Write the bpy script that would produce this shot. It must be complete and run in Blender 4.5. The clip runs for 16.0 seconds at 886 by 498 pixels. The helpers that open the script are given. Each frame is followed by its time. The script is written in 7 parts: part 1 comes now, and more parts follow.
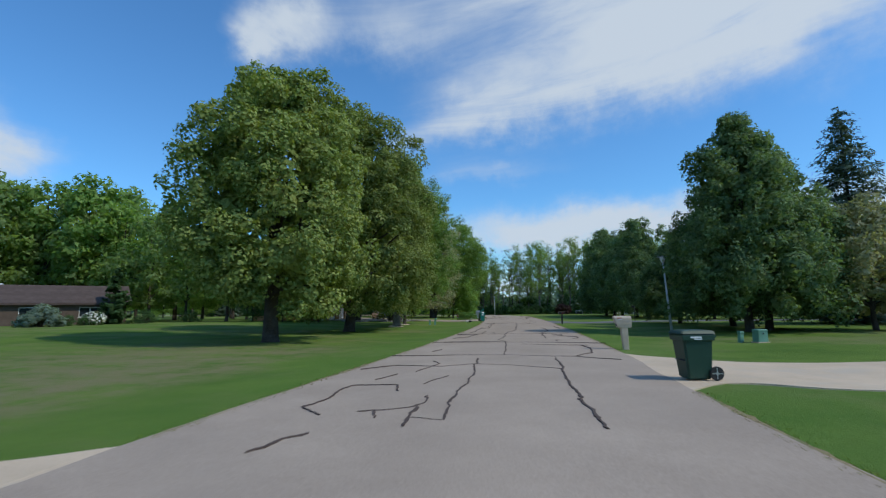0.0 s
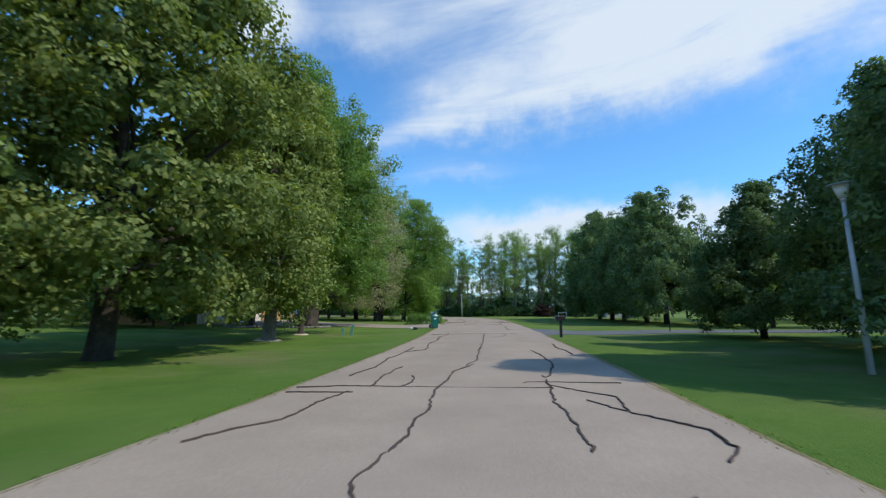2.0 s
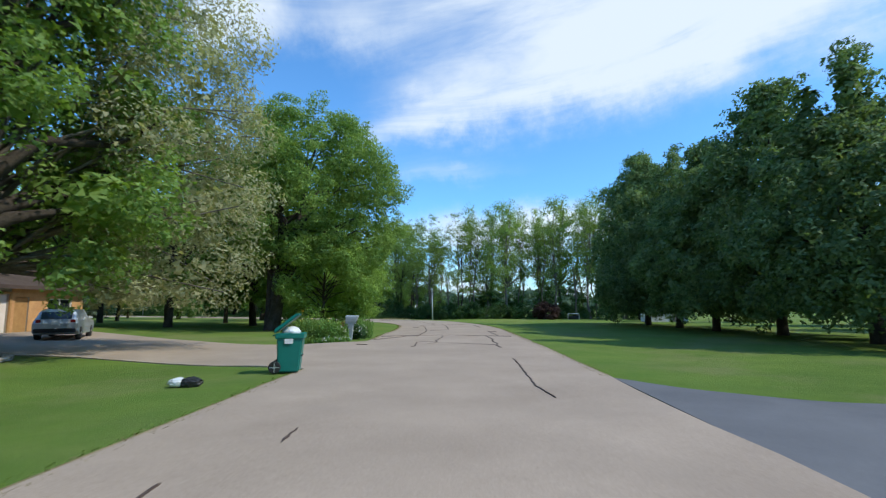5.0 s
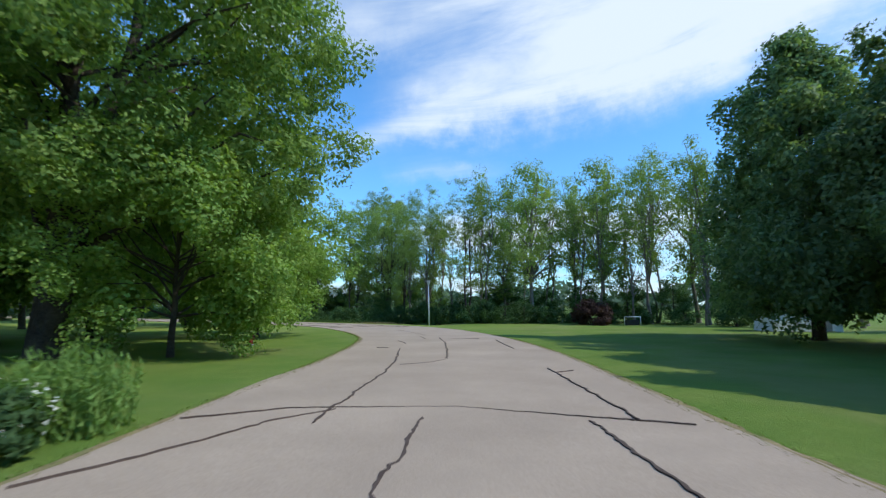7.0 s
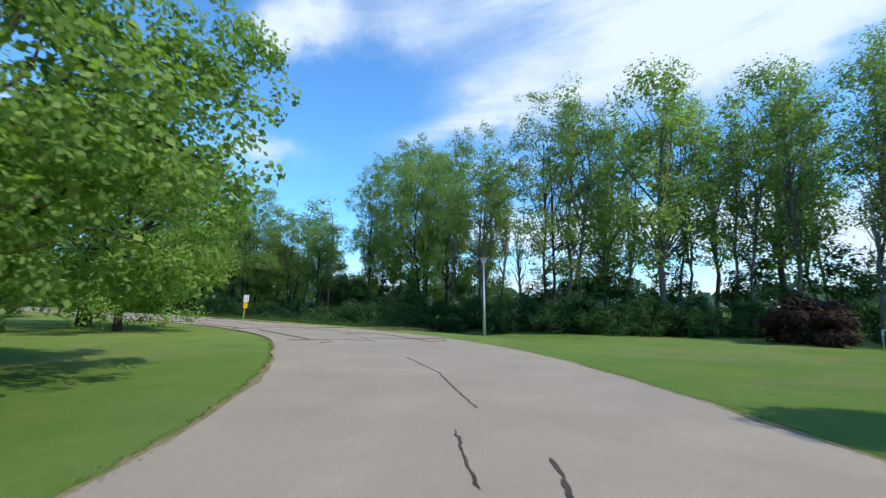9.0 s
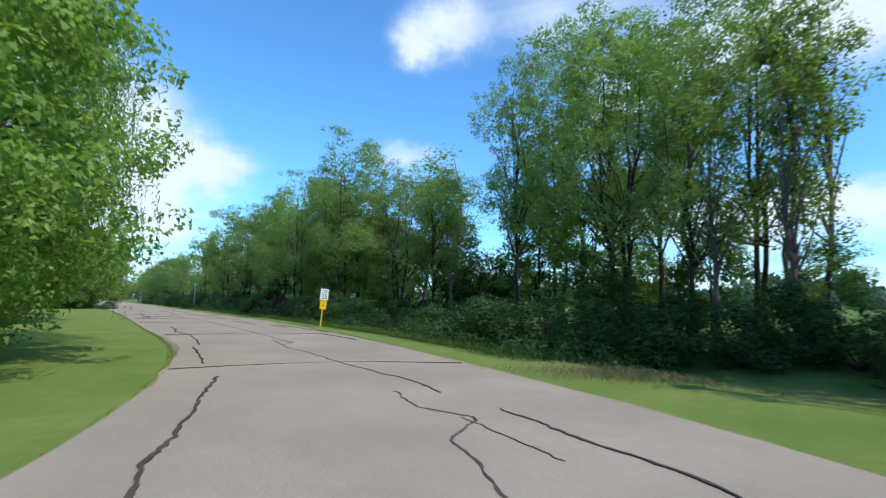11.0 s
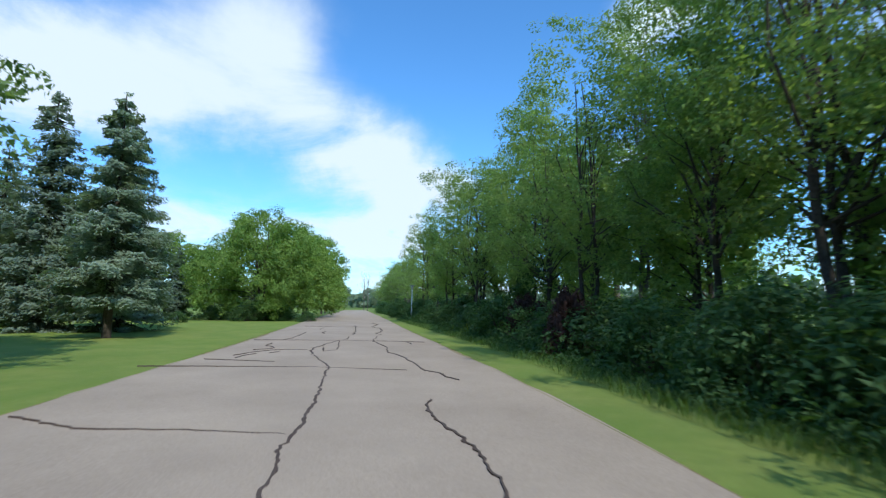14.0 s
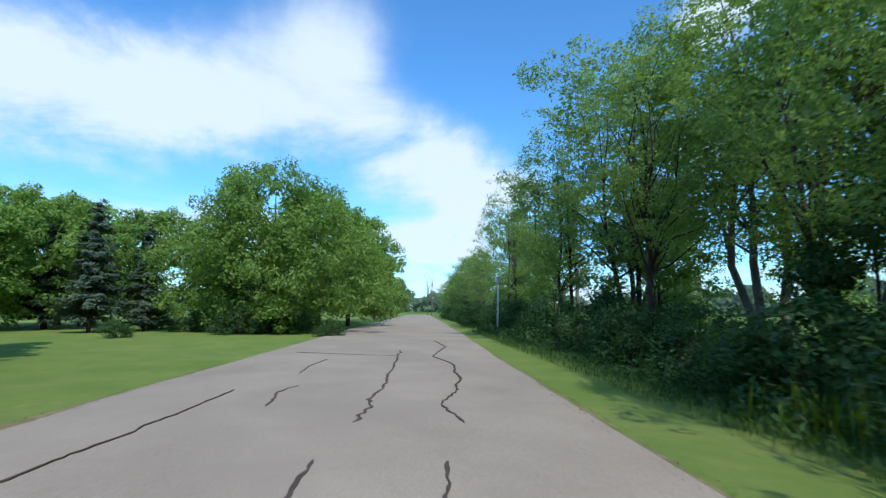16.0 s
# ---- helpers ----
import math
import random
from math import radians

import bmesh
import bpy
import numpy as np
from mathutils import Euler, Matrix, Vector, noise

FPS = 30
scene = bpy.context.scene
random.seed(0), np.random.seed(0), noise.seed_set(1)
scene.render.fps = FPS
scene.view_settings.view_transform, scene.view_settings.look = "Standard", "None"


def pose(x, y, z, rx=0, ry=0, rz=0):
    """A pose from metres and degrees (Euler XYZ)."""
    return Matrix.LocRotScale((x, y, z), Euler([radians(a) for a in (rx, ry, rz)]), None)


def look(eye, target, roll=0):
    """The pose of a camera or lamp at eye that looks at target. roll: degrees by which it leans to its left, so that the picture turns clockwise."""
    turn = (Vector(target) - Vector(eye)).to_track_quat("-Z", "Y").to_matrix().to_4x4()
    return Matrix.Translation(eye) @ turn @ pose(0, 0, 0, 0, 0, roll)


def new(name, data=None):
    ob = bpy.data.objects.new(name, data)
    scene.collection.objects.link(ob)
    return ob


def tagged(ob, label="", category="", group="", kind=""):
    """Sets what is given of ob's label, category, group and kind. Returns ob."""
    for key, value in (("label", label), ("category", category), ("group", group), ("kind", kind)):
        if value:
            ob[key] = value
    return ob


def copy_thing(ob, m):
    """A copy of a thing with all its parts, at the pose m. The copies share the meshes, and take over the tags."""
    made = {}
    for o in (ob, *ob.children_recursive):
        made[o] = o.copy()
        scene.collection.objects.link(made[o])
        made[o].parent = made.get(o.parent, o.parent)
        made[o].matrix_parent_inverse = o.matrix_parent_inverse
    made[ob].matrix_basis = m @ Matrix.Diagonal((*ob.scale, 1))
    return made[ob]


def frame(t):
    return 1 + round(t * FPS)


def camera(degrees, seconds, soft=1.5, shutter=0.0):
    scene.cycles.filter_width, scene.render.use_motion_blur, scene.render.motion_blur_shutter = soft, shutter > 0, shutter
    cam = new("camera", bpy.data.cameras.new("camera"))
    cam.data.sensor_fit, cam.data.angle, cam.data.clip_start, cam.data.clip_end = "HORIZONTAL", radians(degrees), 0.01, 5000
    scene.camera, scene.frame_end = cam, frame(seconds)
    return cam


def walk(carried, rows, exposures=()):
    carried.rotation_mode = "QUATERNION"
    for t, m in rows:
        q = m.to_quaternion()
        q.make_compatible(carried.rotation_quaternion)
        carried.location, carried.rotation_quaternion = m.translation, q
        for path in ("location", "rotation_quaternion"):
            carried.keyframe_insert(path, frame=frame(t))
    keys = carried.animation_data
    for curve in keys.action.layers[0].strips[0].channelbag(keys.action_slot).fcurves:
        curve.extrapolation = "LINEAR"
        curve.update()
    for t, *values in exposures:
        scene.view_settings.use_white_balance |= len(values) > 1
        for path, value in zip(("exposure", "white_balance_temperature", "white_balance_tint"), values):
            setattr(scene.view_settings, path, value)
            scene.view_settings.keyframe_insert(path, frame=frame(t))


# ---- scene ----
cam = camera(83.85, 16.0, 1.25, 0.2)
PATH = [
    (0, pose(3.249, 2.362, 1.607, 96.90, 0.68, 5.62)),
    (0.5, pose(3.407, 7.428, 1.584, 97.04, 0.84, 4.70)),
    (1, pose(3.763, 12.625, 1.616, 97.11, 0.86, 3.97)),
    (1.5, pose(4.151, 17.810, 1.607, 96.98, 0.45, 3.26)),
    (2, pose(4.576, 22.927, 1.613, 96.90, 0.17, 2.55)),
    (2.5, pose(4.798, 27.729, 1.603, 96.77, -0.18, 1.77)),
    (3, pose(5.090, 32.268, 1.591, 96.66, -0.42, 1.29)),
    (3.5, pose(5.436, 36.865, 1.585, 96.61, -0.68, 1.08)),
    (4, pose(5.666, 41.737, 1.594, 96.74, -0.43, 0.68)),
    (4.2, pose(5.747, 43.734, 1.598, 96.74, -0.33, 0.54)),
    (6.3, pose(6.219, 65.314, 1.597, 97.02, 0.72, 0.60)),
    (6.5, pose(6.243, 67.420, 1.601, 96.99, 0.62, 0.60)),
    (7, pose(6.252, 72.758, 1.603, 96.87, 0.07, 0.96)),
    (7.5, pose(6.292, 78.254, 1.589, 96.87, -0.29, 1.73)),
    (8, pose(6.066, 83.721, 1.600, 97.00, -0.39, 2.93)),
    (8.2, pose(5.892, 85.880, 1.599, 96.83, -0.51, 3.48)),
    (10.3, pose(2.270, 107.855, 1.598, 96.30, -1.06, 17.01)),
    (10.5, pose(1.531, 109.745, 1.601, 96.26, -0.96, 18.79)),
    (10.7, pose(0.749, 111.643, 1.608, 96.23, -0.89, 20.19)),
    (11, pose(-0.808, 114.385, 1.604, 96.07, -0.73, 23.29)),
    (11.5, pose(-3.514, 118.732, 1.573, 96.07, -0.50, 28.20)),
    (12, pose(-6.670, 122.830, 1.601, 96.13, -0.36, 33.26)),
    (12.5, pose(-10.294, 126.586, 1.613, 96.33, -0.59, 37.91)),
    (13, pose(-14.265, 130.037, 1.617, 96.49, -0.69, 42.11)),
    (13.4, pose(-17.572, 132.618, 1.583, 96.37, -0.24, 45.12)),
    (13.5, pose(-18.399, 133.221, 1.596, 96.47, -0.26, 45.84)),
    (14, pose(-22.425, 136.107, 1.558, 96.72, -0.44, 49.14)),
    (14.5, pose(-26.593, 138.870, 1.601, 96.85, -0.43, 51.75)),
    (15, pose(-30.864, 141.616, 1.602, 96.93, -0.38, 53.66)),
    (15.5, pose(-35.256, 144.428, 1.621, 97.03, -0.63, 55.16)),
    (16, pose(-39.622, 147.326, 1.600, 97.15, -0.51, 56.57)),
]
walk(cam, PATH, exposures=((0.0,-0.74,6350,10),(1.5,-0.48,6420,10),(2.5,-0.32,6450,10),(3.5,-0.23,6450,10),(7.0,-0.2,6350,10),(8.2,-0.15,6350,10),(10.3,-0.1,6350,9),(13.0,-0.15,6250,9),(16.0,-0.2,6100,8)))

# ---- world, sun, exposure ----
SUN_EL, SUN_AZ = radians(46), math.atan2(0.955, -0.29)      # azimuth from +y towards +x


def node(tree, kind, **inputs):
    n = tree.nodes.new(kind)
    for key, value in inputs.items():
        key = key.replace("_", " ")
        if key in n.inputs:
            n.inputs[key].default_value = value
    return n


def make_world():
    w = bpy.data.worlds.new("world")
    scene.world = w
    w.use_nodes = True
    t = w.node_tree
    t.nodes.clear()
    ln = t.links.new

    def m(op, a, b=None, c=None):
        n = t.nodes.new("ShaderNodeMath")
        n.operation = op
        for i, v in enumerate((a, b, c)):
            if v is None:
                continue
            if isinstance(v, (int, float)):
                n.inputs[i].default_value = v
            else:
                ln(v, n.inputs[i])
        return n.outputs[0]

    sky = t.nodes.new("ShaderNodeTexSky")
    sky.sky_type = "NISHITA"
    sky.sun_disc = False
    sky.sun_elevation, sky.sun_rotation = SUN_EL, SUN_AZ
    sky.air_density, sky.dust_density, sky.ozone_density = 1.0, 0.6, 2.2
    co = t.nodes.new("ShaderNodeTexCoord")
    sep = t.nodes.new("ShaderNodeSeparateXYZ")
    ln(co.outputs["Generated"], sep.inputs[0])
    x, y, z = sep.outputs
    az = m("MULTIPLY", m("ARCTAN2", m("MULTIPLY", x, -1.0), y), 180 / math.pi)
    el = m("MULTIPLY", m("ARCSINE", z), 180 / math.pi)
    # cloud layer coordinates, and a slow wobble for the cloud outlines
    zz = m("MAXIMUM", m("ADD", z, 0.12), 0.03)
    comb = t.nodes.new("ShaderNodeCombineXYZ")
    ln(m("DIVIDE", x, zz), comb.inputs[0])
    ln(m("DIVIDE", y, zz), comb.inputs[1])
    n1 = node(t, "ShaderNodeTexNoise", Scale=1.3, Detail=9.0, Roughness=0.6, Distortion=0.5)
    ln(comb.outputs[0], n1.inputs["Vector"])
    n2 = node(t, "ShaderNodeTexNoise", Scale=9.0, Detail=7.0, Roughness=0.62)
    ln(co.outputs["Generated"], n2.inputs["Vector"])
    n3 = node(t, "ShaderNodeTexNoise", Scale=4.0, Detail=5.0, Roughness=0.55)
    ln(co.outputs["Generated"], n3.inputs["Vector"])
    wob = m("MULTIPLY", m("SUBTRACT", n3.outputs[0], 0.5), 16.0)
    az_w, el_w = m("ADD", az, wob), m("ADD", el, m("MULTIPLY", m("SUBTRACT", n2.outputs[0], 0.5), 7.0))
    high_banks = (
        (-38, 30, 20, 8, 0, 1.0), (-14, 26, 16, 5.0, -6, 0.95), (5, 21, 10, 2.6, -14, 0.8), (-4, 35, 26, 7, 0, 0.62),
        (0, 15.6, 9, 1.4, 0, 0.45), (-9, 9.2, 17, 2.4, 0, 1.05), (-34, 8.5, 16, 3, 0, 0.8), (52, 14, 3.5, 5, 0, 0.75),
    )
    low_banks = (
        (25, 30, 3.4, 3, 0, 1.0), (16, 31, 9, 3, 0, 0.35), (71, 28, 8, 6, 0, 0.72), (61, 17.5, 9, 4.5, 12, 0.9),
        (52, 13.4, 5, 2.6, 0, 0.9), (57, 8.4, 6, 2.6, 0, 1.15), (86, 21, 14, 5, 0, 0.8), (104, 20, 14, 6, 0, 0.75),
        (80, 8.5, 16, 2.6, 0, 0.7), (28, 16, 4.5, 1.8, 0, 0.55), (150, 22, 30, 8, 0, 0.8), (-110, 24, 30, 8, 0, 0.7),
    )
    streak = t.nodes.new("ShaderNodeCombineXYZ")
    ln(m("ADD", m("MULTIPLY", az, 0.032), m("MULTIPLY", el, 0.03)), streak.inputs[0])
    ln(m("ADD", m("MULTIPLY", el, 0.17), m("MULTIPLY", az, 0.018)), streak.inputs[1])
    n4 = node(t, "ShaderNodeTexNoise", Scale=1.0, Detail=9.0, Roughness=0.58, Distortion=0.5)
    ln(streak.outputs[0], n4.inputs["Vector"])

    def bank(total, a, e, sa, se, tilt, s):
        c, q = math.cos(radians(tilt)), math.sin(radians(tilt))
        da, de = m("SUBTRACT", az_w, a), m("SUBTRACT", el_w, e)
        u = m("MULTIPLY", m("ADD", m("MULTIPLY", da, c), m("MULTIPLY", de, q)), 1 / sa)
        v = m("MULTIPLY", m("SUBTRACT", m("MULTIPLY", de, c), m("MULTIPLY", da, q)), 1 / se)
        g = m("MULTIPLY", m("EXPONENT", m("MULTIPLY", m("ADD", m("MULTIPLY", u, u), m("MULTIPLY", v, v)), -0.8)), s)
        return g if total is None else m("ADD", total, g)

    high = total = None
    for row in high_banks:
        high = bank(high, *row)
    for row in low_banks:
        total = bank(total, *row)
    low = m("MULTIPLY", m("EXPONENT", m("MULTIPLY", m("MULTIPLY", el, el), -0.028)), 0.75)
    total = m("ADD", total, low)
    dens = m("MULTIPLY", total, m("ADD", m("MULTIPLY", n1.outputs[0], 2.9), -0.5))
    dens = m("ADD", dens, m("MULTIPLY", high, m("ADD", m("MULTIPLY", n4.outputs[0], 1.9), -0.18)))
    dens = m("ADD", dens, m("MULTIPLY", m("SUBTRACT", n2.outputs[0], 0.5), 0.22))
    ramp = t.nodes.new("ShaderNodeMapRange")
    ramp.interpolation_type = "SMOOTHSTEP"
    ramp.inputs["From Min"].default_value, ramp.inputs["From Max"].default_value = 0.12, 1.0
    ln(dens, ramp.inputs["Value"])
    mix = t.nodes.new("ShaderNodeMix")
    mix.data_type = "RGBA"
    ln(m("MULTIPLY", ramp.outputs[0], 0.93), mix.inputs[0])
    tone = t.nodes.new("ShaderNodeMix")
    tone.data_type, tone.blend_type = "RGBA", "MULTIPLY"
    tone.inputs[0].default_value = 1.0
    tone.inputs[7].default_value = SKY_TINT
    ln(sky.outputs[0], tone.inputs[6])
    ln(tone.outputs[2], mix.inputs[6])
    mix.inputs[7].default_value = CLOUD
    bg = node(t, "ShaderNodeBackground", Strength=SKY_STRENGTH)
    ln(mix.outputs[2], bg.inputs[0])
    out = t.nodes.new("ShaderNodeOutputWorld")
    ln(bg.outputs[0], out.inputs[0])


SKY_STRENGTH, SKY_TINT, CLOUD = 0.15, (0.84, 1.50, 1.96, 1), (6.5, 7.3, 8.1, 1)
make_world()
sun_lamp = bpy.data.lights.new("sun", "SUN")
sun_lamp.energy, sun_lamp.angle, sun_lamp.color = 4.0, radians(0.53), (0.97, 0.93, 0.78)
sun = new("sun", sun_lamp)
sun_dir = Vector((math.sin(SUN_AZ) * math.cos(SUN_EL), math.cos(SUN_AZ) * math.cos(SUN_EL), math.sin(SUN_EL)))
sun.matrix_world = look(sun_dir * 100, (0, 0, 0))


# ---- materials ----
def material(name, dark, light, scale=3.0, fine=40.0, rough=0.8, bump=0.3, bump_dist=0.01, metal=0.0, spots=None, spot_scale=0.6,
             random_mix=0.0, spec=0.4, coat=0.0, world_space=True, middle=0.0, contrast=0.3):
    """Two colours mixed by a coarse and a fine noise, with an optional third colour in patches, and a fine relief."""
    mat = bpy.data.materials.new(name)
    mat.use_nodes = True
    t = mat.node_tree
    ln = t.links.new
    bsdf = t.nodes["Principled BSDF"]
    if world_space:
        vec = t.nodes.new("ShaderNodeNewGeometry").outputs["Position"]
    else:
        vec = t.nodes.new("ShaderNodeTexCoord").outputs["Object"]
    a = node(t, "ShaderNodeTexNoise", Scale=scale, Detail=5.0, Roughness=0.6)
    b = node(t, "ShaderNodeTexNoise", Scale=fine, Detail=4.0, Roughness=0.7)
    ln(vec, a.inputs["Vector"])
    ln(vec, b.inputs["Vector"])
    add = t.nodes.new("ShaderNodeMath")
    add.operation = "ADD"
    ln(a.outputs[0], add.inputs[0])
    ln(b.outputs[0], add.inputs[1])
    total = add.outputs[0]
    if middle:
        c = node(t, "ShaderNodeTexNoise", Scale=middle, Detail=6.0, Roughness=0.75)
        ln(vec, c.inputs["Vector"])
        more = t.nodes.new("ShaderNodeMath")
        more.operation = "MULTIPLY_ADD"
        more.inputs[1].default_value, more.inputs[2].default_value = 1.2, -0.6
        ln(c.outputs[0], more.inputs[0])
        plus = t.nodes.new("ShaderNodeMath")
        plus.operation = "ADD"
        ln(total, plus.inputs[0])
        ln(more.outputs[0], plus.inputs[1])
        total = plus.outputs[0]
    fac = t.nodes.new("ShaderNodeMapRange")
    fac.inputs["From Min"].default_value, fac.inputs["From Max"].default_value = 1 - contrast, 1 + contrast
    ln(total, fac.inputs["Value"])
    mix = t.nodes.new("ShaderNodeMix")
    mix.data_type = "RGBA"
    ln(fac.outputs[0], mix.inputs[0])
    mix.inputs[6].default_value, mix.inputs[7].default_value = (*dark, 1), (*light, 1)
    colour = mix.outputs[2]
    if spots:
        c = node(t, "ShaderNodeTexNoise", Scale=spot_scale, Detail=6.0, Roughness=0.65)
        ln(vec, c.inputs["Vector"])
        r = t.nodes.new("ShaderNodeMapRange")
        r.inputs["From Min"].default_value, r.inputs["From Max"].default_value = 0.5, 0.72
        ln(c.outputs[0], r.inputs["Value"])
        mix2 = t.nodes.new("ShaderNodeMix")
        mix2.data_type = "RGBA"
        ln(r.outputs[0], mix2.inputs[0])
        ln(colour, mix2.inputs[6])
        mix2.inputs[7].default_value = (*spots, 1)
        colour = mix2.outputs[2]
    if random_mix:
        info = t.nodes.new("ShaderNodeObjectInfo")
        hsv = t.nodes.new("ShaderNodeHueSaturation")
        rr = t.nodes.new("ShaderNodeMapRange")
        rr.inputs["To Min"].default_value, rr.inputs["To Max"].default_value = 1 - random_mix, 1 + random_mix
        ln(info.outputs["Random"], rr.inputs["Value"])
        ln(rr.outputs[0], hsv.inputs["Value"])
        ln(colour, hsv.inputs["Color"])
        colour = hsv.outputs[0]
    ln(colour, bsdf.inputs["Base Color"])
    bsdf.inputs["Roughness"].default_value = rough
    bsdf.inputs["Metallic"].default_value = metal
    bsdf.inputs["Specular IOR Level"].default_value = spec
    bsdf.inputs["Coat Weight"].default_value = coat
    if bump:
        bp = node(t, "ShaderNodeBump", Strength=bump, Distance=bump_dist)
        ln(b.outputs[0], bp.inputs["Height"])
        ln(bp.outputs[0], bsdf.inputs["Normal"])
    return mat


def leaf_material(name, dark, light, glow=0.3, tree_vary=0.16, hue=0.5):
    """Leaves: colour varies from leaf to leaf, and a little from tree to tree; part of the light passes through."""
    mat = bpy.data.materials.new(name)
    mat.use_nodes = True
    t = mat.node_tree
    ln = t.links.new
    bsdf = t.nodes["Principled BSDF"]
    geo = t.nodes.new("ShaderNodeNewGeometry")
    mix = t.nodes.new("ShaderNodeMix")
    mix.data_type = "RGBA"
    mix.inputs[6].default_value, mix.inputs[7].default_value = (*dark, 1), (*light, 1)
    nz = node(t, "ShaderNodeTexNoise", Scale=0.55, Detail=3.0)
    ln(geo.outputs["Position"], nz.inputs["Vector"])
    av = t.nodes.new("ShaderNodeMath")
    av.operation = "MULTIPLY_ADD"
    av.inputs[1].default_value = 0.6
    ln(geo.outputs["Random Per Island"], av.inputs[0])
    sc = t.nodes.new("ShaderNodeMath")
    sc.operation = "MULTIPLY_ADD"
    sc.inputs[1].default_value, sc.inputs[2].default_value = 1.2, -0.4
    ln(nz.outputs[0], sc.inputs[0])
    ln(sc.outputs[0], av.inputs[2])
    ln(av.outputs[0], mix.inputs[0])
    info = t.nodes.new("ShaderNodeObjectInfo")
    rr = t.nodes.new("ShaderNodeMapRange")
    rr.inputs["To Min"].default_value, rr.inputs["To Max"].default_value = 1 - tree_vary, 1 + tree_vary
    ln(info.outputs["Random"], rr.inputs["Value"])
    hsv = node(t, "ShaderNodeHueSaturation", Hue=hue)
    ln(rr.outputs[0], hsv.inputs["Value"])
    ln(mix.outputs[2], hsv.inputs["Color"])
    ln(hsv.outputs[0], bsdf.inputs["Base Color"])
    bsdf.inputs["Roughness"].default_value = 0.62
    bsdf.inputs["Specular IOR Level"].default_value = 0.2
    tr = t.nodes.new("ShaderNodeBsdfTranslucent")
    tint = t.nodes.new("ShaderNodeMix")
    tint.data_type, tint.blend_type = "RGBA", "MULTIPLY"
    tint.inputs[0].default_value = 1.0
    tint.inputs[7].default_value = (1.25, 1.3, 0.55, 1)
    ln(hsv.outputs[0], tint.inputs[6])
    ln(tint.outputs[2], tr.inputs[0])
    ms = t.nodes.new("ShaderNodeMixShader")
    ms.inputs[0].default_value = glow
    ln(bsdf.outputs[0], ms.inputs[1])
    ln(tr.outputs[0], ms.inputs[2])
    ln(ms.outputs[0], t.nodes["Material Output"].inputs[0])
    return mat


def lawn_material():
    """Mown grass: two greens, dry patches, a fresher strip beside the road and sun-bleaching past the bend, cut where
    tree shade is put in.
    """
    mat = bpy.data.materials.new("lawn")
    mat.use_nodes = True
    t = mat.node_tree
    ln = t.links.new
    bsdf = t.nodes["Principled BSDF"]
    pos = t.nodes.new("ShaderNodeNewGeometry").outputs["Position"]

    def grain(scale, lo, hi, detail=5.0, rough=0.6):
        n = node(t, "ShaderNodeTexNoise", Scale=scale, Detail=detail, Roughness=rough)
        ln(pos, n.inputs["Vector"])
        r = t.nodes.new("ShaderNodeMapRange")
        r.inputs["From Min"].default_value, r.inputs["From Max"].default_value = lo, hi
        ln(n.outputs[0], r.inputs["Value"])
        return r.outputs[0], n.outputs[0]

    def blend(fac, a, b, share=1.0):
        k = t.nodes.new("ShaderNodeMath")
        k.operation = "MULTIPLY"
        k.inputs[1].default_value = share
        ln(fac, k.inputs[0])
        mix = t.nodes.new("ShaderNodeMix")
        mix.data_type = "RGBA"
        ln(k.outputs[0], mix.inputs[0])
        for i, c in ((6, a), (7, b)):
            if isinstance(c, tuple):
                mix.inputs[i].default_value = (*c, 1)
            else:
                ln(c, mix.inputs[i])
        return mix.outputs[2]

    coarse, tuft, fine = grain(0.30, 0.38, 0.62), grain(3.2, 0.30, 0.70, 6.0, 0.75), grain(24.0, 0.25, 0.75, 4.0, 0.7)
    colour = blend(coarse[0], (0.066, 0.140, 0.022), (0.135, 0.220, 0.038))
    colour = blend(tuft[0], colour, (0.165, 0.235, 0.046), 0.55)
    colour = blend(fine[0], colour, (0.075, 0.110, 0.026), 0.35)
    colour = blend(grain(0.17, 0.48, 0.62, 7.0, 0.65)[0], colour, (0.230, 0.205, 0.105), 0.5)
    patchy = grain(0.55, 0.40, 0.62, 6.0, 0.6)
    at = t.nodes.new("ShaderNodeAttribute")
    at.attribute_name = "dry"
    worn = blend(grain(0.8, 0.38, 0.60, 7.0, 0.7)[0], colour, (0.215, 0.190, 0.098), 0.9)
    colour = blend(at.outputs["Fac"], colour, worn)
    for name, tint, share in (("verge", (0.140, 0.225, 0.046), 0.6), ("bleached_less_shade", (0.285, 0.338, 0.088), 0.78)):
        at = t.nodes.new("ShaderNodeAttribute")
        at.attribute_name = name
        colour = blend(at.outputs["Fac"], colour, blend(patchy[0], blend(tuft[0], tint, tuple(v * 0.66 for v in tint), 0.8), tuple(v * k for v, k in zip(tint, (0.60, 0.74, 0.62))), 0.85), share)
    ln(colour, bsdf.inputs["Base Color"])
    bsdf.inputs["Roughness"].default_value = 0.95
    bsdf.inputs["Specular IOR Level"].default_value = 0.08
    bp = node(t, "ShaderNodeBump", Strength=0.9, Distance=0.04)
    ln(fine[1], bp.inputs["Height"])
    ln(bp.outputs[0], bsdf.inputs["Normal"])
    return mat


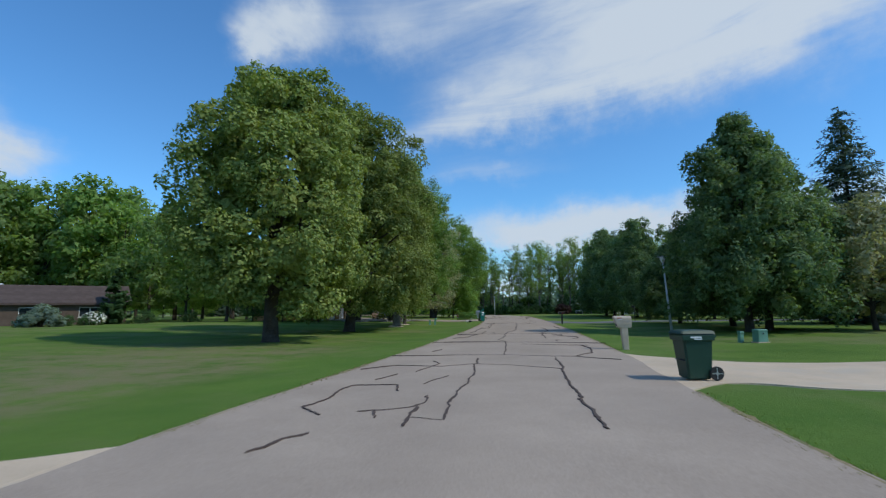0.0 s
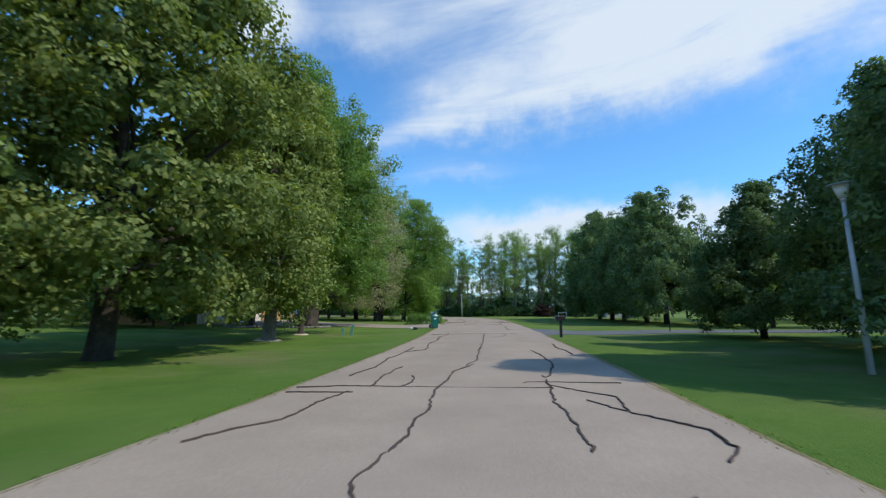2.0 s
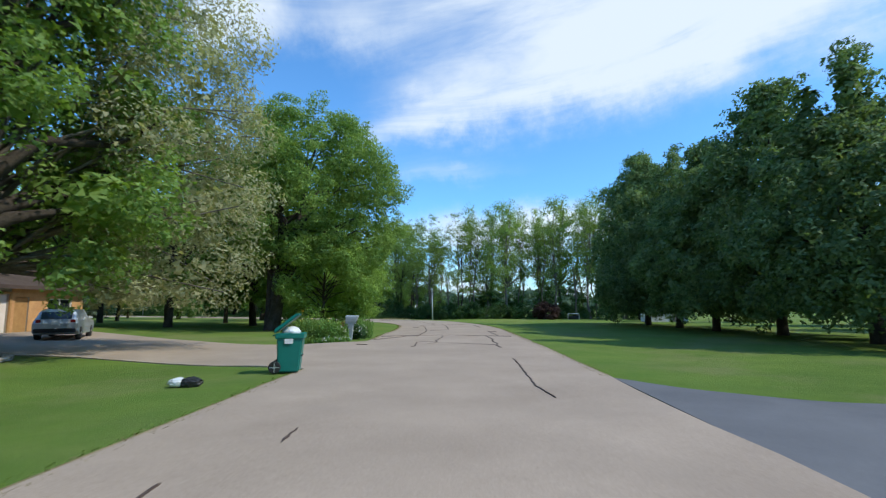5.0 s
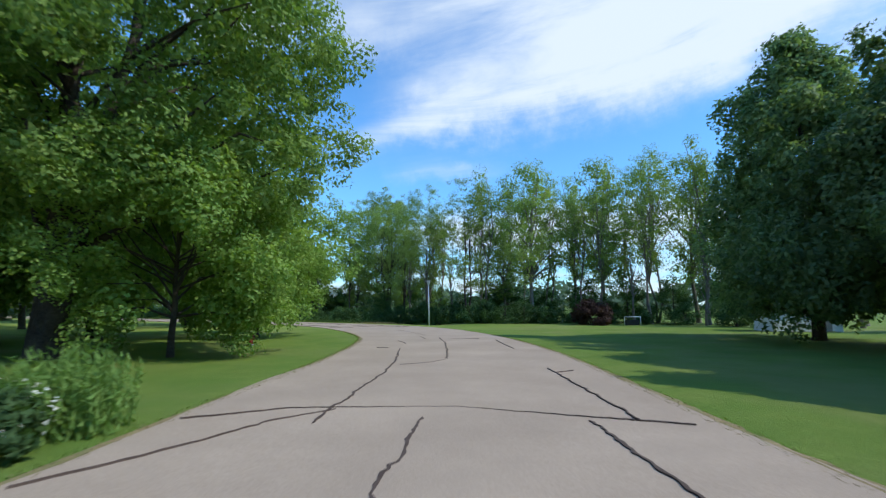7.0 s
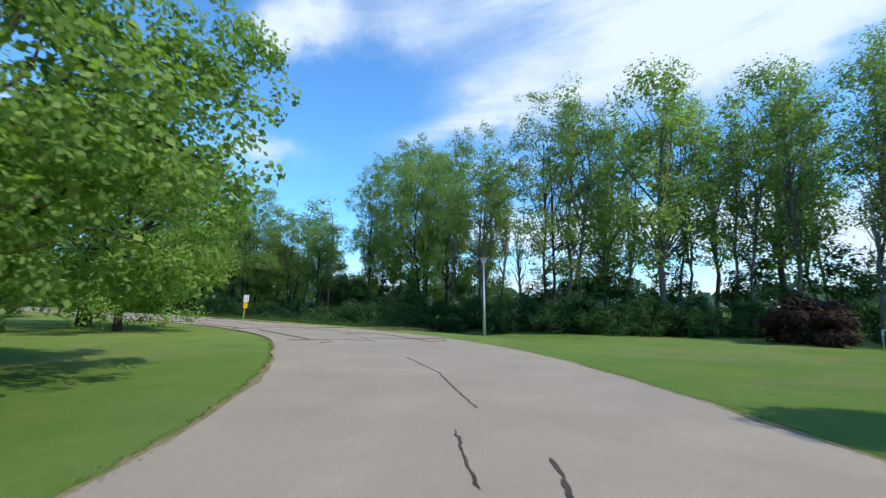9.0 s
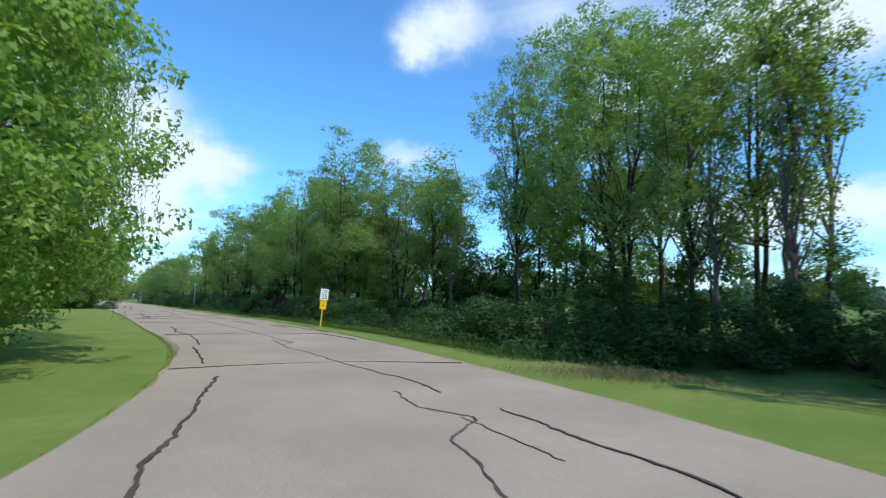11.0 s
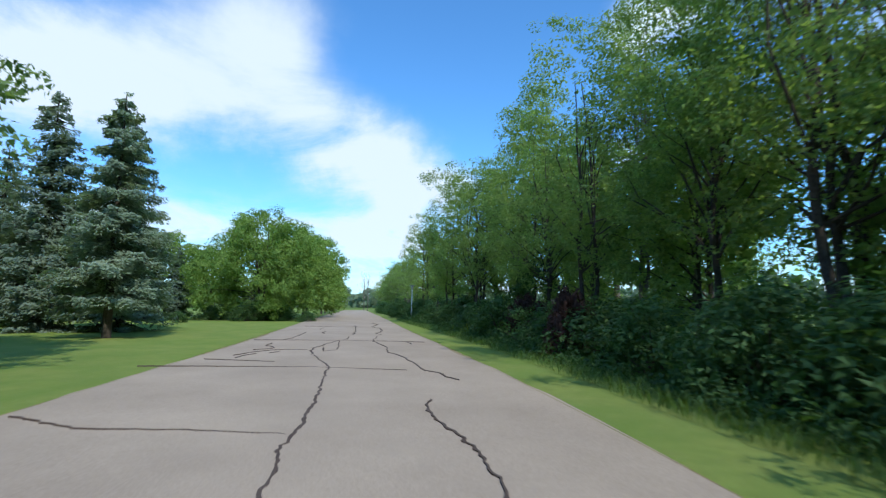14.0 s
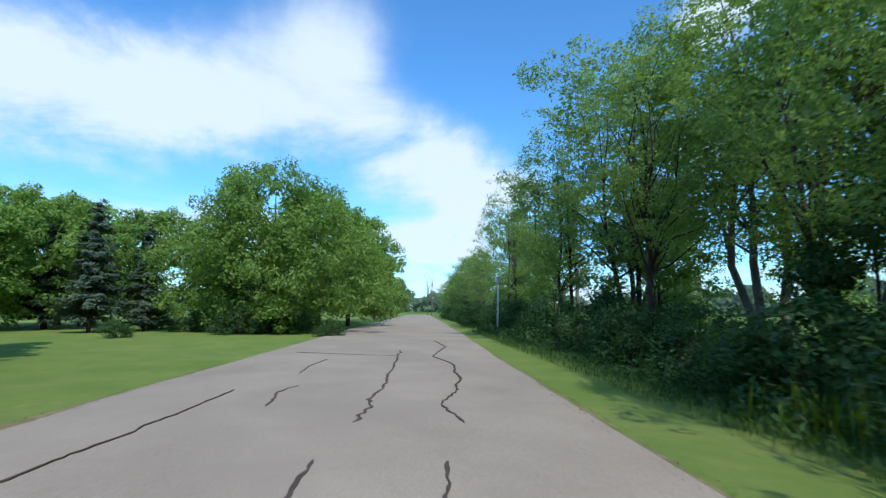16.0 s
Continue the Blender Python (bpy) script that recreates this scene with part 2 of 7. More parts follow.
M = dict(
    asphalt=material("asphalt", (0.262, 0.202, 0.158), (0.500, 0.392, 0.308), 0.35, 70, 0.92, 0.5, 0.006, spots=(0.350, 0.276, 0.220), spot_scale=0.22, spec=0.2, middle=30.0, contrast=0.5),
    tar=material("tar", (0.060, 0.042, 0.036), (0.125, 0.092, 0.080), 2.0, 30, 0.85, 0.3, 0.004, spec=0.12),
    drive=material("concrete", (0.47, 0.35, 0.24), (0.66, 0.505, 0.36), 0.5, 45, 0.9, 0.3, 0.004, spots=(0.50, 0.41, 0.32)),
    blacktop=material("blacktop", (0.10, 0.10, 0.11), (0.17, 0.17, 0.18), 0.5, 50, 0.9, 0.4, 0.006),
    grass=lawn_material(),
    shoulder=material("roadside_dirt", (0.18, 0.135, 0.065), (0.33, 0.25, 0.13), 1.2, 40, 0.95, 0.7, 0.02, spots=(0.125, 0.165, 0.045), spot_scale=1.1, middle=7.0),
    soil=material("soil", (0.10, 0.075, 0.05), (0.2, 0.16, 0.11), 1.0, 30, 0.95, 0.6, 0.02),
    flowerleaf=leaf_material("flower_leaf", (0.105, 0.215, 0.052), (0.240, 0.370, 0.105), 0.4),
    blade=leaf_material("grass_blade", (0.097, 0.188, 0.025), (0.236, 0.318, 0.050), 0.3),
    dryblade=leaf_material("dry_blade", (0.18, 0.15, 0.07), (0.32, 0.27, 0.14), 0.2),
    bark=material("bark", (0.024, 0.019, 0.015), (0.095, 0.075, 0.058), 2.0, 14, 0.95, 0.9, 0.04),
    palebark=material("pale_bark", (0.09, 0.08, 0.065), (0.24, 0.21, 0.17), 2.0, 12, 0.95, 0.9, 0.04),
    maple=leaf_material("maple_leaf", (0.090, 0.150, 0.036), (0.370, 0.410, 0.130), 0.36),
    linden=leaf_material("linden_leaf", (0.054, 0.116, 0.050), (0.270, 0.365, 0.160), 0.38),
    bright=leaf_material("bright_leaf", (0.120, 0.230, 0.055), (0.320, 0.440, 0.120), 0.46),
    willow=leaf_material("willow_leaf", (0.100, 0.186, 0.034), (0.211, 0.310, 0.081), 0.45),
    olive=leaf_material("olive_leaf", (0.215, 0.225, 0.130), (0.420, 0.410, 0.250), 0.42),
    wild=leaf_material("woodland_leaf", (0.120, 0.205, 0.076), (0.330, 0.425, 0.165), 0.62),
    # green darkened to carry the hedgerow's shade in the leaf colour
    under=leaf_material("shaded_undergrowth_leaf", (0.031, 0.078, 0.030), (0.110, 0.195, 0.068), 0.42),
    # greyed green: distance haze is put into the leaf colour
    hazeleaf=leaf_material("hazy_distant_leaf", (0.085, 0.130, 0.080), (0.160, 0.215, 0.135), 0.3),
    weedblade=leaf_material("weed_blade", (0.060, 0.120, 0.032), (0.150, 0.225, 0.065), 0.4),
    purple=leaf_material("purple_leaf", (0.036, 0.022, 0.021), (0.095, 0.050, 0.046), 0.4),
    elm=leaf_material("elm_leaf", (0.092, 0.182, 0.046), (0.300, 0.415, 0.110), 0.42),
    poplar=leaf_material("poplar_leaf", (0.095, 0.185, 0.070), (0.250, 0.360, 0.140), 0.45),
    spruce=leaf_material("spruce_needle", (0.048, 0.088, 0.058), (0.140, 0.190, 0.135), 0.2),
    bluespruce=leaf_material("blue_spruce_needle", (0.125, 0.185, 0.145), (0.300, 0.365, 0.290), 0.4),
    white_flower=leaf_material("white_petal", (0.55, 0.55, 0.48), (0.8, 0.8, 0.74), 0.2),
    yellow_flower=leaf_material("yellow_petal", (0.5, 0.38, 0.05), (0.7, 0.55, 0.1), 0.2),
    greenbin=material("green_plastic", (0.012, 0.040, 0.026), (0.020, 0.060, 0.040), 2, 60, 0.45, 0.15, 0.002, world_space=False),
    tealbin=material("teal_plastic", (0.006, 0.14, 0.11), (0.010, 0.19, 0.15), 2, 60, 0.4, 0.15, 0.002, world_space=False),
    black=material("black_paint", (0.012, 0.012, 0.013), (0.028, 0.028, 0.03), 4, 60, 0.5, 0.15, 0.002, world_space=False),
    rubber=material("rubber", (0.015, 0.015, 0.015), (0.03, 0.03, 0.03), 4, 60, 0.8, 0.2, 0.002, world_space=False),
    label=material("white_label", (0.6, 0.62, 0.62), (0.72, 0.74, 0.74), 4, 40, 0.5, 0.0, world_space=False),
    tanplastic=material("tan_plastic", (0.40, 0.31, 0.23), (0.52, 0.42, 0.32), 3, 40, 0.5, 0.1, 0.002, world_space=False),
    greyplastic=material("grey_plastic", (0.24, 0.27, 0.29), (0.34, 0.37, 0.39), 3, 40, 0.5, 0.1, 0.002, world_space=False),
    pedestal=material("pedestal_green", (0.11, 0.24, 0.17), (0.17, 0.33, 0.24), 3, 40, 0.5, 0.1, 0.002, world_space=False),
    galvanised=material("pale_grey_pole", (0.50, 0.52, 0.54), (0.68, 0.70, 0.72), 3, 40, 0.5, 0.1, 0.002, metal=0.1, world_space=False),
    signwhite=material("sign_white", (0.68, 0.70, 0.72), (0.80, 0.82, 0.84), 3, 40, 0.35, 0.0, world_space=False),
    signyellow=material("sign_yellow", (0.78, 0.40, 0.008), (0.88, 0.48, 0.015), 3, 40, 0.4, 0.0, world_space=False),
    postyellow=material("post_yellow", (0.62, 0.38, 0.05), (0.80, 0.52, 0.10), 6, 40, 0.6, 0.2, 0.003, world_space=False),
    ink=material("sign_ink", (0.01, 0.01, 0.01), (0.02, 0.02, 0.02), 3, 40, 0.4, 0.0, world_space=False),
    hydrant=material("hydrant_red", (0.36, 0.055, 0.030), (0.50, 0.10, 0.06), 6, 40, 0.5, 0.2, 0.003, world_space=False),
    brick=material("tan_brick", (0.42, 0.21, 0.09), (0.60, 0.34, 0.16), 3, 20, 0.9, 0.4, 0.01, random_mix=0.12),
    mortar=material("mortar", (0.35, 0.31, 0.27), (0.45, 0.41, 0.36), 3, 20, 0.95, 0.3, 0.005),
    brownbrick=material("brown_siding", (0.075, 0.05, 0.038), (0.13, 0.09, 0.07), 2, 20, 0.9, 0.4, 0.01),
    roof=material("brown_shingle", (0.060, 0.040, 0.034), (0.110, 0.078, 0.068), 1.5, 20, 0.95, 0.5, 0.01, random_mix=0.1),
    paint=material("white_paint", (0.66, 0.65, 0.62), (0.80, 0.79, 0.76), 2, 30, 0.6, 0.1, 0.003),
    pinkdoor=material("pale_garage_paint", (0.68, 0.58, 0.53), (0.80, 0.71, 0.66), 2, 30, 0.6, 0.1, 0.003),
    wood=material("warm_wood", (0.34, 0.17, 0.06), (0.48, 0.27, 0.11), 3, 30, 0.7, 0.2, 0.003),
    greywood=material("weathered_wood", (0.22, 0.20, 0.18), (0.36, 0.34, 0.31), 3, 30, 0.85, 0.4, 0.004),
    stone=material("field_stone", (0.20, 0.17, 0.15), (0.38, 0.34, 0.30), 4, 30, 0.9, 0.5, 0.01, random_mix=0.2),
    silver=material("silver_car_paint", (0.55, 0.57, 0.60), (0.62, 0.64, 0.67), 2, 90, 0.28, 0.0, metal=0.35, coat=0.6, world_space=False),
    glass=material("dark_glass", (0.015, 0.02, 0.025), (0.03, 0.035, 0.04), 2, 30, 0.05, 0.0, spec=0.6, world_space=False),
    redlight=material("red_lens", (0.35, 0.01, 0.01), (0.45, 0.02, 0.02), 4, 40, 0.25, 0.0, world_space=False),
    rim=material("wheel_rim", (0.45, 0.45, 0.46), (0.55, 0.55, 0.56), 4, 40, 0.35, 0.0, metal=0.8, world_space=False),
)


# ---- mesh helpers ----
def mesh_of(name, verts, faces, smooth=False):
    me = bpy.data.meshes.new(name)
    me.from_pydata([tuple(v) for v in verts], [], faces)
    if smooth:
        me.polygons.foreach_set("use_smooth", [True] * len(me.polygons))
    me.update()
    return me


def leaf_mesh(name, leaf):
    """A mesh of loose leaves from corners (n, k, 3) and soft normals (n, 3), by which neighbouring leaves take the light alike."""
    pts, soft = leaf
    n, k = pts.shape[:2]
    flat = np.cross(pts[:, 1] - pts[:, 0], pts[:, 2] - pts[:, 0])
    flat /= np.linalg.norm(flat, axis=1)[:, None] + 1e-9
    turned = (flat * soft).sum(1) < 0
    pts = np.where(turned[:, None, None], pts[:, ::-1], pts)
    flat = np.where(turned[:, None], -flat, flat)
    soft = soft / (np.linalg.norm(soft, axis=1)[:, None] + 1e-9) + 0.35 * flat
    me = bpy.data.meshes.new(name)
    me.vertices.add(k * n)
    me.vertices.foreach_set("co", np.ascontiguousarray(pts, dtype=np.float32).ravel())
    me.loops.add(k * n)
    me.loops.foreach_set("vertex_index", np.arange(k * n, dtype=np.int32))
    me.polygons.add(n)
    me.polygons.foreach_set("loop_start", np.arange(0, k * n, k, dtype=np.int32))
    me.update(calc_edges=True)
    me.polygons.foreach_set("use_smooth", np.ones(n, dtype=bool))
    soft = soft / (np.linalg.norm(soft, axis=1)[:, None] + 1e-9)
    me.normals_split_custom_set_from_vertices(np.repeat(soft, k, 0).astype(np.float32))
    return me


def part(name, data, mat, parent=None, label="", at=None):
    """Links a bmesh or a mesh as one object under a thing or a part."""
    if isinstance(data, bmesh.types.BMesh):
        me = bpy.data.meshes.new(name)
        data.to_mesh(me)
        data.free()
    else:
        me = data
    if not me.materials:
        me.materials.append(mat)
    ob = new(name, me)
    ob.parent = parent
    if at is not None:
        ob.matrix_basis = at
    if label:
        tagged(ob, label)
    return ob


def thing(name, x, y, z, label, category, group="", turn=0.0, kind=""):
    ob = new(name)
    ob.empty_display_size = 0.2
    ob.matrix_basis = pose(x, y, z, 0, 0, turn)
    return tagged(ob, label, category, group, kind)


def box(sx, sy, sz, x=0, y=0, z=0, bevel=0.01, taper=1.0):
    """A bevelled box that stands on z, centred on x, y; taper scales its top."""
    bm = bmesh.new()
    bmesh.ops.create_cube(bm, size=1.0)
    for v in bm.verts:
        k = taper if v.co.z > 0 else 1.0
        v.co = Vector((v.co.x * sx * k + x, v.co.y * sy * k + y, (v.co.z + 0.5) * sz + z))
    if bevel:
        bmesh.ops.bevel(bm, geom=bm.edges[:], offset=bevel, segments=2, profile=0.6, affect="EDGES")
    return bm


def rod(radius, top_radius, length, x=0, y=0, z=0, sides=12, bevel=0.0):
    bm = bmesh.new()
    bmesh.ops.create_cone(bm, cap_ends=True, segments=sides, radius1=radius, radius2=top_radius, depth=length,
                          matrix=Matrix.Translation((x, y, z + length / 2)))
    if bevel:
        rim = [e for e in bm.edges if abs(e.verts[0].co.z - e.verts[1].co.z) < 1e-6]
        bmesh.ops.bevel(bm, geom=rim, offset=bevel, segments=2, affect="EDGES")
    for f in bm.faces:
        f.smooth = len(f.verts) == 4
    return bm


def moved(bm, m):
    bm.transform(m)
    return bm


def tube(path, radii, sides=7):
    """Vertices and faces of a tapered tube along a path."""
    path, radii = np.asarray(path, float), np.asarray(radii, float)
    tan = np.gradient(path, axis=0)
    tan /= np.linalg.norm(tan, axis=1)[:, None] + 1e-9
    ref = np.where(np.abs(tan[:, 2:3]) > 0.9, np.array([[1.0, 0, 0]]), np.array([[0, 0, 1.0]]))
    u = np.cross(tan, ref)
    u /= np.linalg.norm(u, axis=1)[:, None]
    v = np.cross(tan, u)
    a = np.linspace(0, 2 * np.pi, sides, endpoint=False)
    ring = path[:, None] + radii[:, None, None] * (np.cos(a)[None, :, None] * u[:, None] + np.sin(a)[None, :, None] * v[:, None])
    verts = ring.reshape(-1, 3)
    faces = []
    for i in range(len(path) - 1):
        for j in range(sides):
            k = (j + 1) % sides
            faces.append((i * sides + j, i * sides + k, (i + 1) * sides + k, (i + 1) * sides + j))
    return verts, faces


def joined(tubes):
    verts, faces, n = [], [], 0
    for v, f in tubes:
        verts.append(v)
        faces += [tuple(i + n for i in q) for q in f]
        n += len(v)
    return np.concatenate(verts), faces


# ---- lie of the land ----
LEFT = [(-2.2, -60), (-1.9, -8), (-1.2, 8), (0.3, 25), (1.65, 44), (2.15, 64), (2.1, 80), (2.15, 90), (1.45, 99), (-0.3, 105.3), (-3.0, 111.5),
        (-6.2, 117.1), (-11.4, 122.7), (-17.2, 127.2), (-27.3, 133.3), (-38.2, 140.0), (-51.5, 147.9), (-66.8, 156.8), (-97, 174.6), (-200, 237)]
RIGHT = [(5.2, -60), (6.0, -8), (6.75, 8), (8.05, 25), (9.05, 45), (9.8, 64), (10.05, 80), (10.15, 90), (9.6, 98), (8.4, 104.8), (6.3, 111.8),
         (2.6, 118.6), (-2.2, 123.9), (-12.1, 132.4), (-19.4, 137.6), (-30.2, 144.8), (-49.9, 156.6), (-69, 168.3), (-100, 187), (-203, 249)]


def curve(pts, per=14):
    p = np.array([2 * np.array(pts[0]) - pts[1], *pts, 2 * np.array(pts[-1]) - pts[-2]], float)
    out = []
    for i in range(1, len(p) - 2):
        for k in range(per):
            t = k / per
            out.append(0.5 * ((2 * p[i]) + (p[i + 1] - p[i - 1]) * t + (2 * p[i - 1] - 5 * p[i] + 4 * p[i + 1] - p[i + 2]) * t * t
                              + (3 * p[i] - p[i - 1] - 3 * p[i + 1] + p[i + 2]) * t ** 3))
    out.append(p[-2])
    return np.array(out)


EDGE_L, EDGE_R = curve(LEFT), curve(RIGHT)
MIDDLE = (EDGE_L + EDGE_R) / 2


def beside(x, y):
    """Metres from the road's edge (below 0: on the road), the side (-1 left, 1 right) and how far along the way it is, for arrays."""
    q = np.stack([np.ravel(x), np.ravel(y)], 1)
    d, side, along = np.empty(len(q)), np.empty(len(q)), np.empty(len(q))
    step = np.gradient(MIDDLE, axis=0)
    half = np.linalg.norm(EDGE_R - EDGE_L, axis=1) / 2
    for i in range(0, len(q), 4000):
        v = q[i:i + 4000, None] - MIDDLE[None]
        j = (v ** 2).sum(-1).argmin(1)
        w = v[np.arange(len(j)), j]
        cross = step[j, 0] * w[:, 1] - step[j, 1] * w[:, 0]
        d[i:i + 4000] = np.abs(cross) / np.linalg.norm(step[j], axis=1) - half[j]
        far = np.linalg.norm(w, axis=1) - half[j]
        d[i:i + 4000] = np.where(far > d[i:i + 4000] + 3, far, d[i:i + 4000])
        side[i:i + 4000] = -np.sign(cross)
        along[i:i + 4000] = j / (len(MIDDLE) - 1)
    shape = np.shape(x)
    return d.reshape(shape), side.reshape(shape), along.reshape(shape)


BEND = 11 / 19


def smooth(a, b, x):
    t = np.clip((x - a) / (b - a), 0, 1)
    return t * t * (3 - 2 * t)


def height(x, y):
    x, y = np.asarray(x, float), np.asarray(y, float)
    d, side, along = beside(x, y)
    ditch = -0.55 * smooth(1.6, 4.6, d) * (1 - smooth(5.5, 9.5, d)) * (side > 0) * smooth(BEND - 0.02, BEND + 0.06, along)
    swale = -0.10 * smooth(0.6, 3.5, d) * (1 - smooth(4.5, 9.0, d)) * (1 - smooth(BEND - 0.05, BEND + 0.02, along))
    rise = 0.35 * smooth(10, 26, d) * (side < 0) * (1 - smooth(BEND - 0.1, BEND, along))
    hills = 9.0 * smooth(250, 900, np.hypot(x, y - 100)) * (0.5 + 0.5 * np.sin(x * 0.004 + 1.0) * np.cos(y * 0.003))
    crown = -0.05 * (1 - smooth(-0.6, 0.0, d))
    return np.where(d > -0.3, -0.005 + ditch + swale + rise, crown) + hills


def ground_z(x, y):
    return float(height(np.array([x]), np.array([y]))[0])


def axis_steps(lo, hi, step):
    inner = np.arange(lo, hi + step, step)
    out = [15, 35, 70, 120, 200, 320, 520, 850, 1400, 2400]
    return np.array([lo - o for o in reversed(out)] + list(inner) + [hi + o for o in out])


xs, ys = axis_steps(-120, 60, 1.6), axis_steps(-20, 215, 1.6)
gx, gy = np.meshgrid(xs, ys)
gz = height(gx, gy)
nx, ny = len(xs), len(ys)
ground_faces = [(j * nx + i, j * nx + i + 1, (j + 1) * nx + i + 1, (j + 1) * nx + i) for j in range(ny - 1) for i in range(nx - 1)]
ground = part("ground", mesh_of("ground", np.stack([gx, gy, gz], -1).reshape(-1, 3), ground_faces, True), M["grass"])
verge_d, verge_side, verge_along = beside(gx, gy)
# right of the bend the pale tint is cut: tree shade put into the mask
for name, values in (("dry", smooth(2.6, 4.6, verge_d) * (1 - smooth(10, 19, verge_d)) * (verge_side < 0) * (1 - smooth(20, 32, gy))), ("verge", (1 - smooth(1.6, 3.4, verge_d)) * (1 - smooth(BEND, BEND + 0.06, verge_along))), ("bleached_less_shade", (0.35 * smooth(0.18, 0.34, verge_along) + 0.65 * smooth(BEND - 0.12, BEND + 0.05, verge_along)) * (1 - smooth(40, 90, verge_d)) * np.where(verge_side < 0, 1.0, 1 - 0.8 * smooth(1.5, 4.0, verge_d) * smooth(BEND - 0.04, BEND, verge_along)))):
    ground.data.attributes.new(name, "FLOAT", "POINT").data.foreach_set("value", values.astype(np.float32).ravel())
tagged(ground, "mown green lawn with paler dry patches and a shallow roadside ditch", "lawn", kind="structure")


def strip(name, a, b, z, depth):
    """A paved strip between two edge lines, with sides that reach down into the ground."""
    n = len(a)
    verts = [(*p, z - 0.012) for p in a] + [(*p, z - 0.012) for p in b] + [(*p, -depth) for p in a] + [(*p, -depth) for p in b]
    mid = [(*((p + q) / 2), z + 0.012) for p, q in zip(a, b)]
    verts += mid
    faces = []
    for i in range(n - 1):
        faces += [(i, 4 * n + i, 4 * n + i + 1, i + 1), (4 * n + i, n + i, n + i + 1, 4 * n + i + 1),
                  (i + 1, i, 2 * n + i, 2 * n + i + 1)[::-1], (n + i, n + i + 1, 3 * n + i + 1, 3 * n + i)[::-1]]
    return mesh_of(name, verts, [f[::-1] for f in faces])


ROAD_Z = 0.02
rough_edge = np.random.default_rng(4)
ka = np.convolve(rough_edge.normal(0, 0.10, len(EDGE_L)), np.ones(3) / 3, "same")[:, None]
kb = np.convolve(rough_edge.normal(0, 0.10, len(EDGE_R)), np.ones(3) / 3, "same")[:, None]
across = (EDGE_R - EDGE_L) / np.linalg.norm(EDGE_R - EDGE_L, axis=1)[:, None]
road = part("road", strip("road", EDGE_L + across * ka, EDGE_R + across * kb, ROAD_Z, 0.3), M["asphalt"])
tagged(road, "worn pale grey asphalt road with tar-sealed cracks", "road", kind="structure")


def driveway(name, pts_a, pts_b, mat, label):
    a, b = curve(pts_a, 8), curve(pts_b, 8)
    n = len(a)
    za, zb = (height(q[:, 0], q[:, 1]) - 0.023 * (1 - smooth(0.3, 2.0, beside(q[:, 0], q[:, 1])[0])) for q in (a, b))
    verts = [(*p, z + 0.035) for p, z in zip(a, za)] + [(*p, z + 0.035) for p, z in zip(b, zb)]
    verts += [(*p, z - 0.3) for p, z in zip(a, za)] + [(*p, z - 0.3) for p, z in zip(b, zb)]
    faces = [(0, n, 3 * n, 2 * n)]
    for i in range(n - 1):
        faces += [(i, i + 1, n + i + 1, n + i), (i, 2 * n + i, 2 * n + i + 1, i + 1), (n + i + 1, 3 * n + i + 1, 3 * n + i, n + i)]
    return tagged(part(name, mesh_of(name, verts, faces), mat), label, "driveway", kind="structure")


driveway("driveway_1", [(6.9, 12.4), (8.3, 13.4), (11, 13.0), (20, 12.6), (48, 12.5)], [(7.5, 20.6), (8.6, 18.8), (11, 18.0), (20, 17.6), (48, 17.5)], M["drive"],
         "pale concrete driveway beside the lawn")
driveway("driveway_2", [(9.35, 53.2), (11, 54.6), (15, 55.6), (24, 56.0), (62, 57.5)], [(9.8, 63.4), (11.3, 61.4), (15, 60.5), (24, 60.0), (62, 61.5)], M["blacktop"],
         "dark grey asphalt driveway between two lawns")
driveway("driveway_3", [(3.6, 64.5), (0.2, 66.2), (-5, 68.0), (-11, 69.2), (-18.8, 66.5)], [(3.6, 77.6), (0.4, 75.4), (-5, 75.8), (-12, 80.5), (-18.8, 84.5)], M["asphalt"],
         "wide pale driveway that leads to the garages")
driveway("driveway_4", [(-1.3, 2.2), (-3, 3.2), (-8, 3.4), (-15, 3.4), (-30, 3.4)], [(-1.15, 8.2), (-3, 7.2), (-8, 7.0), (-15, 7.0), (-30, 7.0)], M["drive"],
         "pale concrete driveway apron at the road's edge")


# ---- plants ----
def leaves(rng, centre, out, size, aspect=0.62, droop=0.12, up=0.45, loose=0.7, soft=None, corners=3):
    """Three- or four-cornered leaves at the given centres that face outwards and up, with their soft normals."""
    n = len(centre)
    nrm = out + np.array([0, 0, up]) + rng.normal(0, loose, (n, 3)) * 0.6
    nrm /= np.linalg.norm(nrm, axis=1)[:, None] + 1e-9
    tip = rng.normal(0, 1, (n, 3)) + out * 0.25 + np.array([0, 0, -droop])
    tip -= nrm * (tip * nrm).sum(1)[:, None]
    tip /= np.linalg.norm(tip, axis=1)[:, None] + 1e-9
    sid = np.cross(nrm, tip)
    ln = (size * rng.uniform(0.65, 1.35, n))[:, None]
    w = ln * aspect * 0.5
    base = centre - tip * ln * 0.4
    if corners == 4:
        pts = np.stack([centre - tip * ln * 0.5, centre + sid * w, centre + tip * ln * 0.55, centre - sid * w], 1)
    else:
        pts = np.stack([base + sid * w, centre + tip * ln * 0.6, base - sid * w], 1)
    return pts, nrm if soft is None else 0.68 * soft + 0.62 * nrm


def both(a, b):
    return np.concatenate([a[0], b[0]]), np.concatenate([a[1], b[1]])


def unit(rng, n):
    v = rng.normal(0, 1, (n, 3))
    return v / np.linalg.norm(v, axis=1)[:, None]


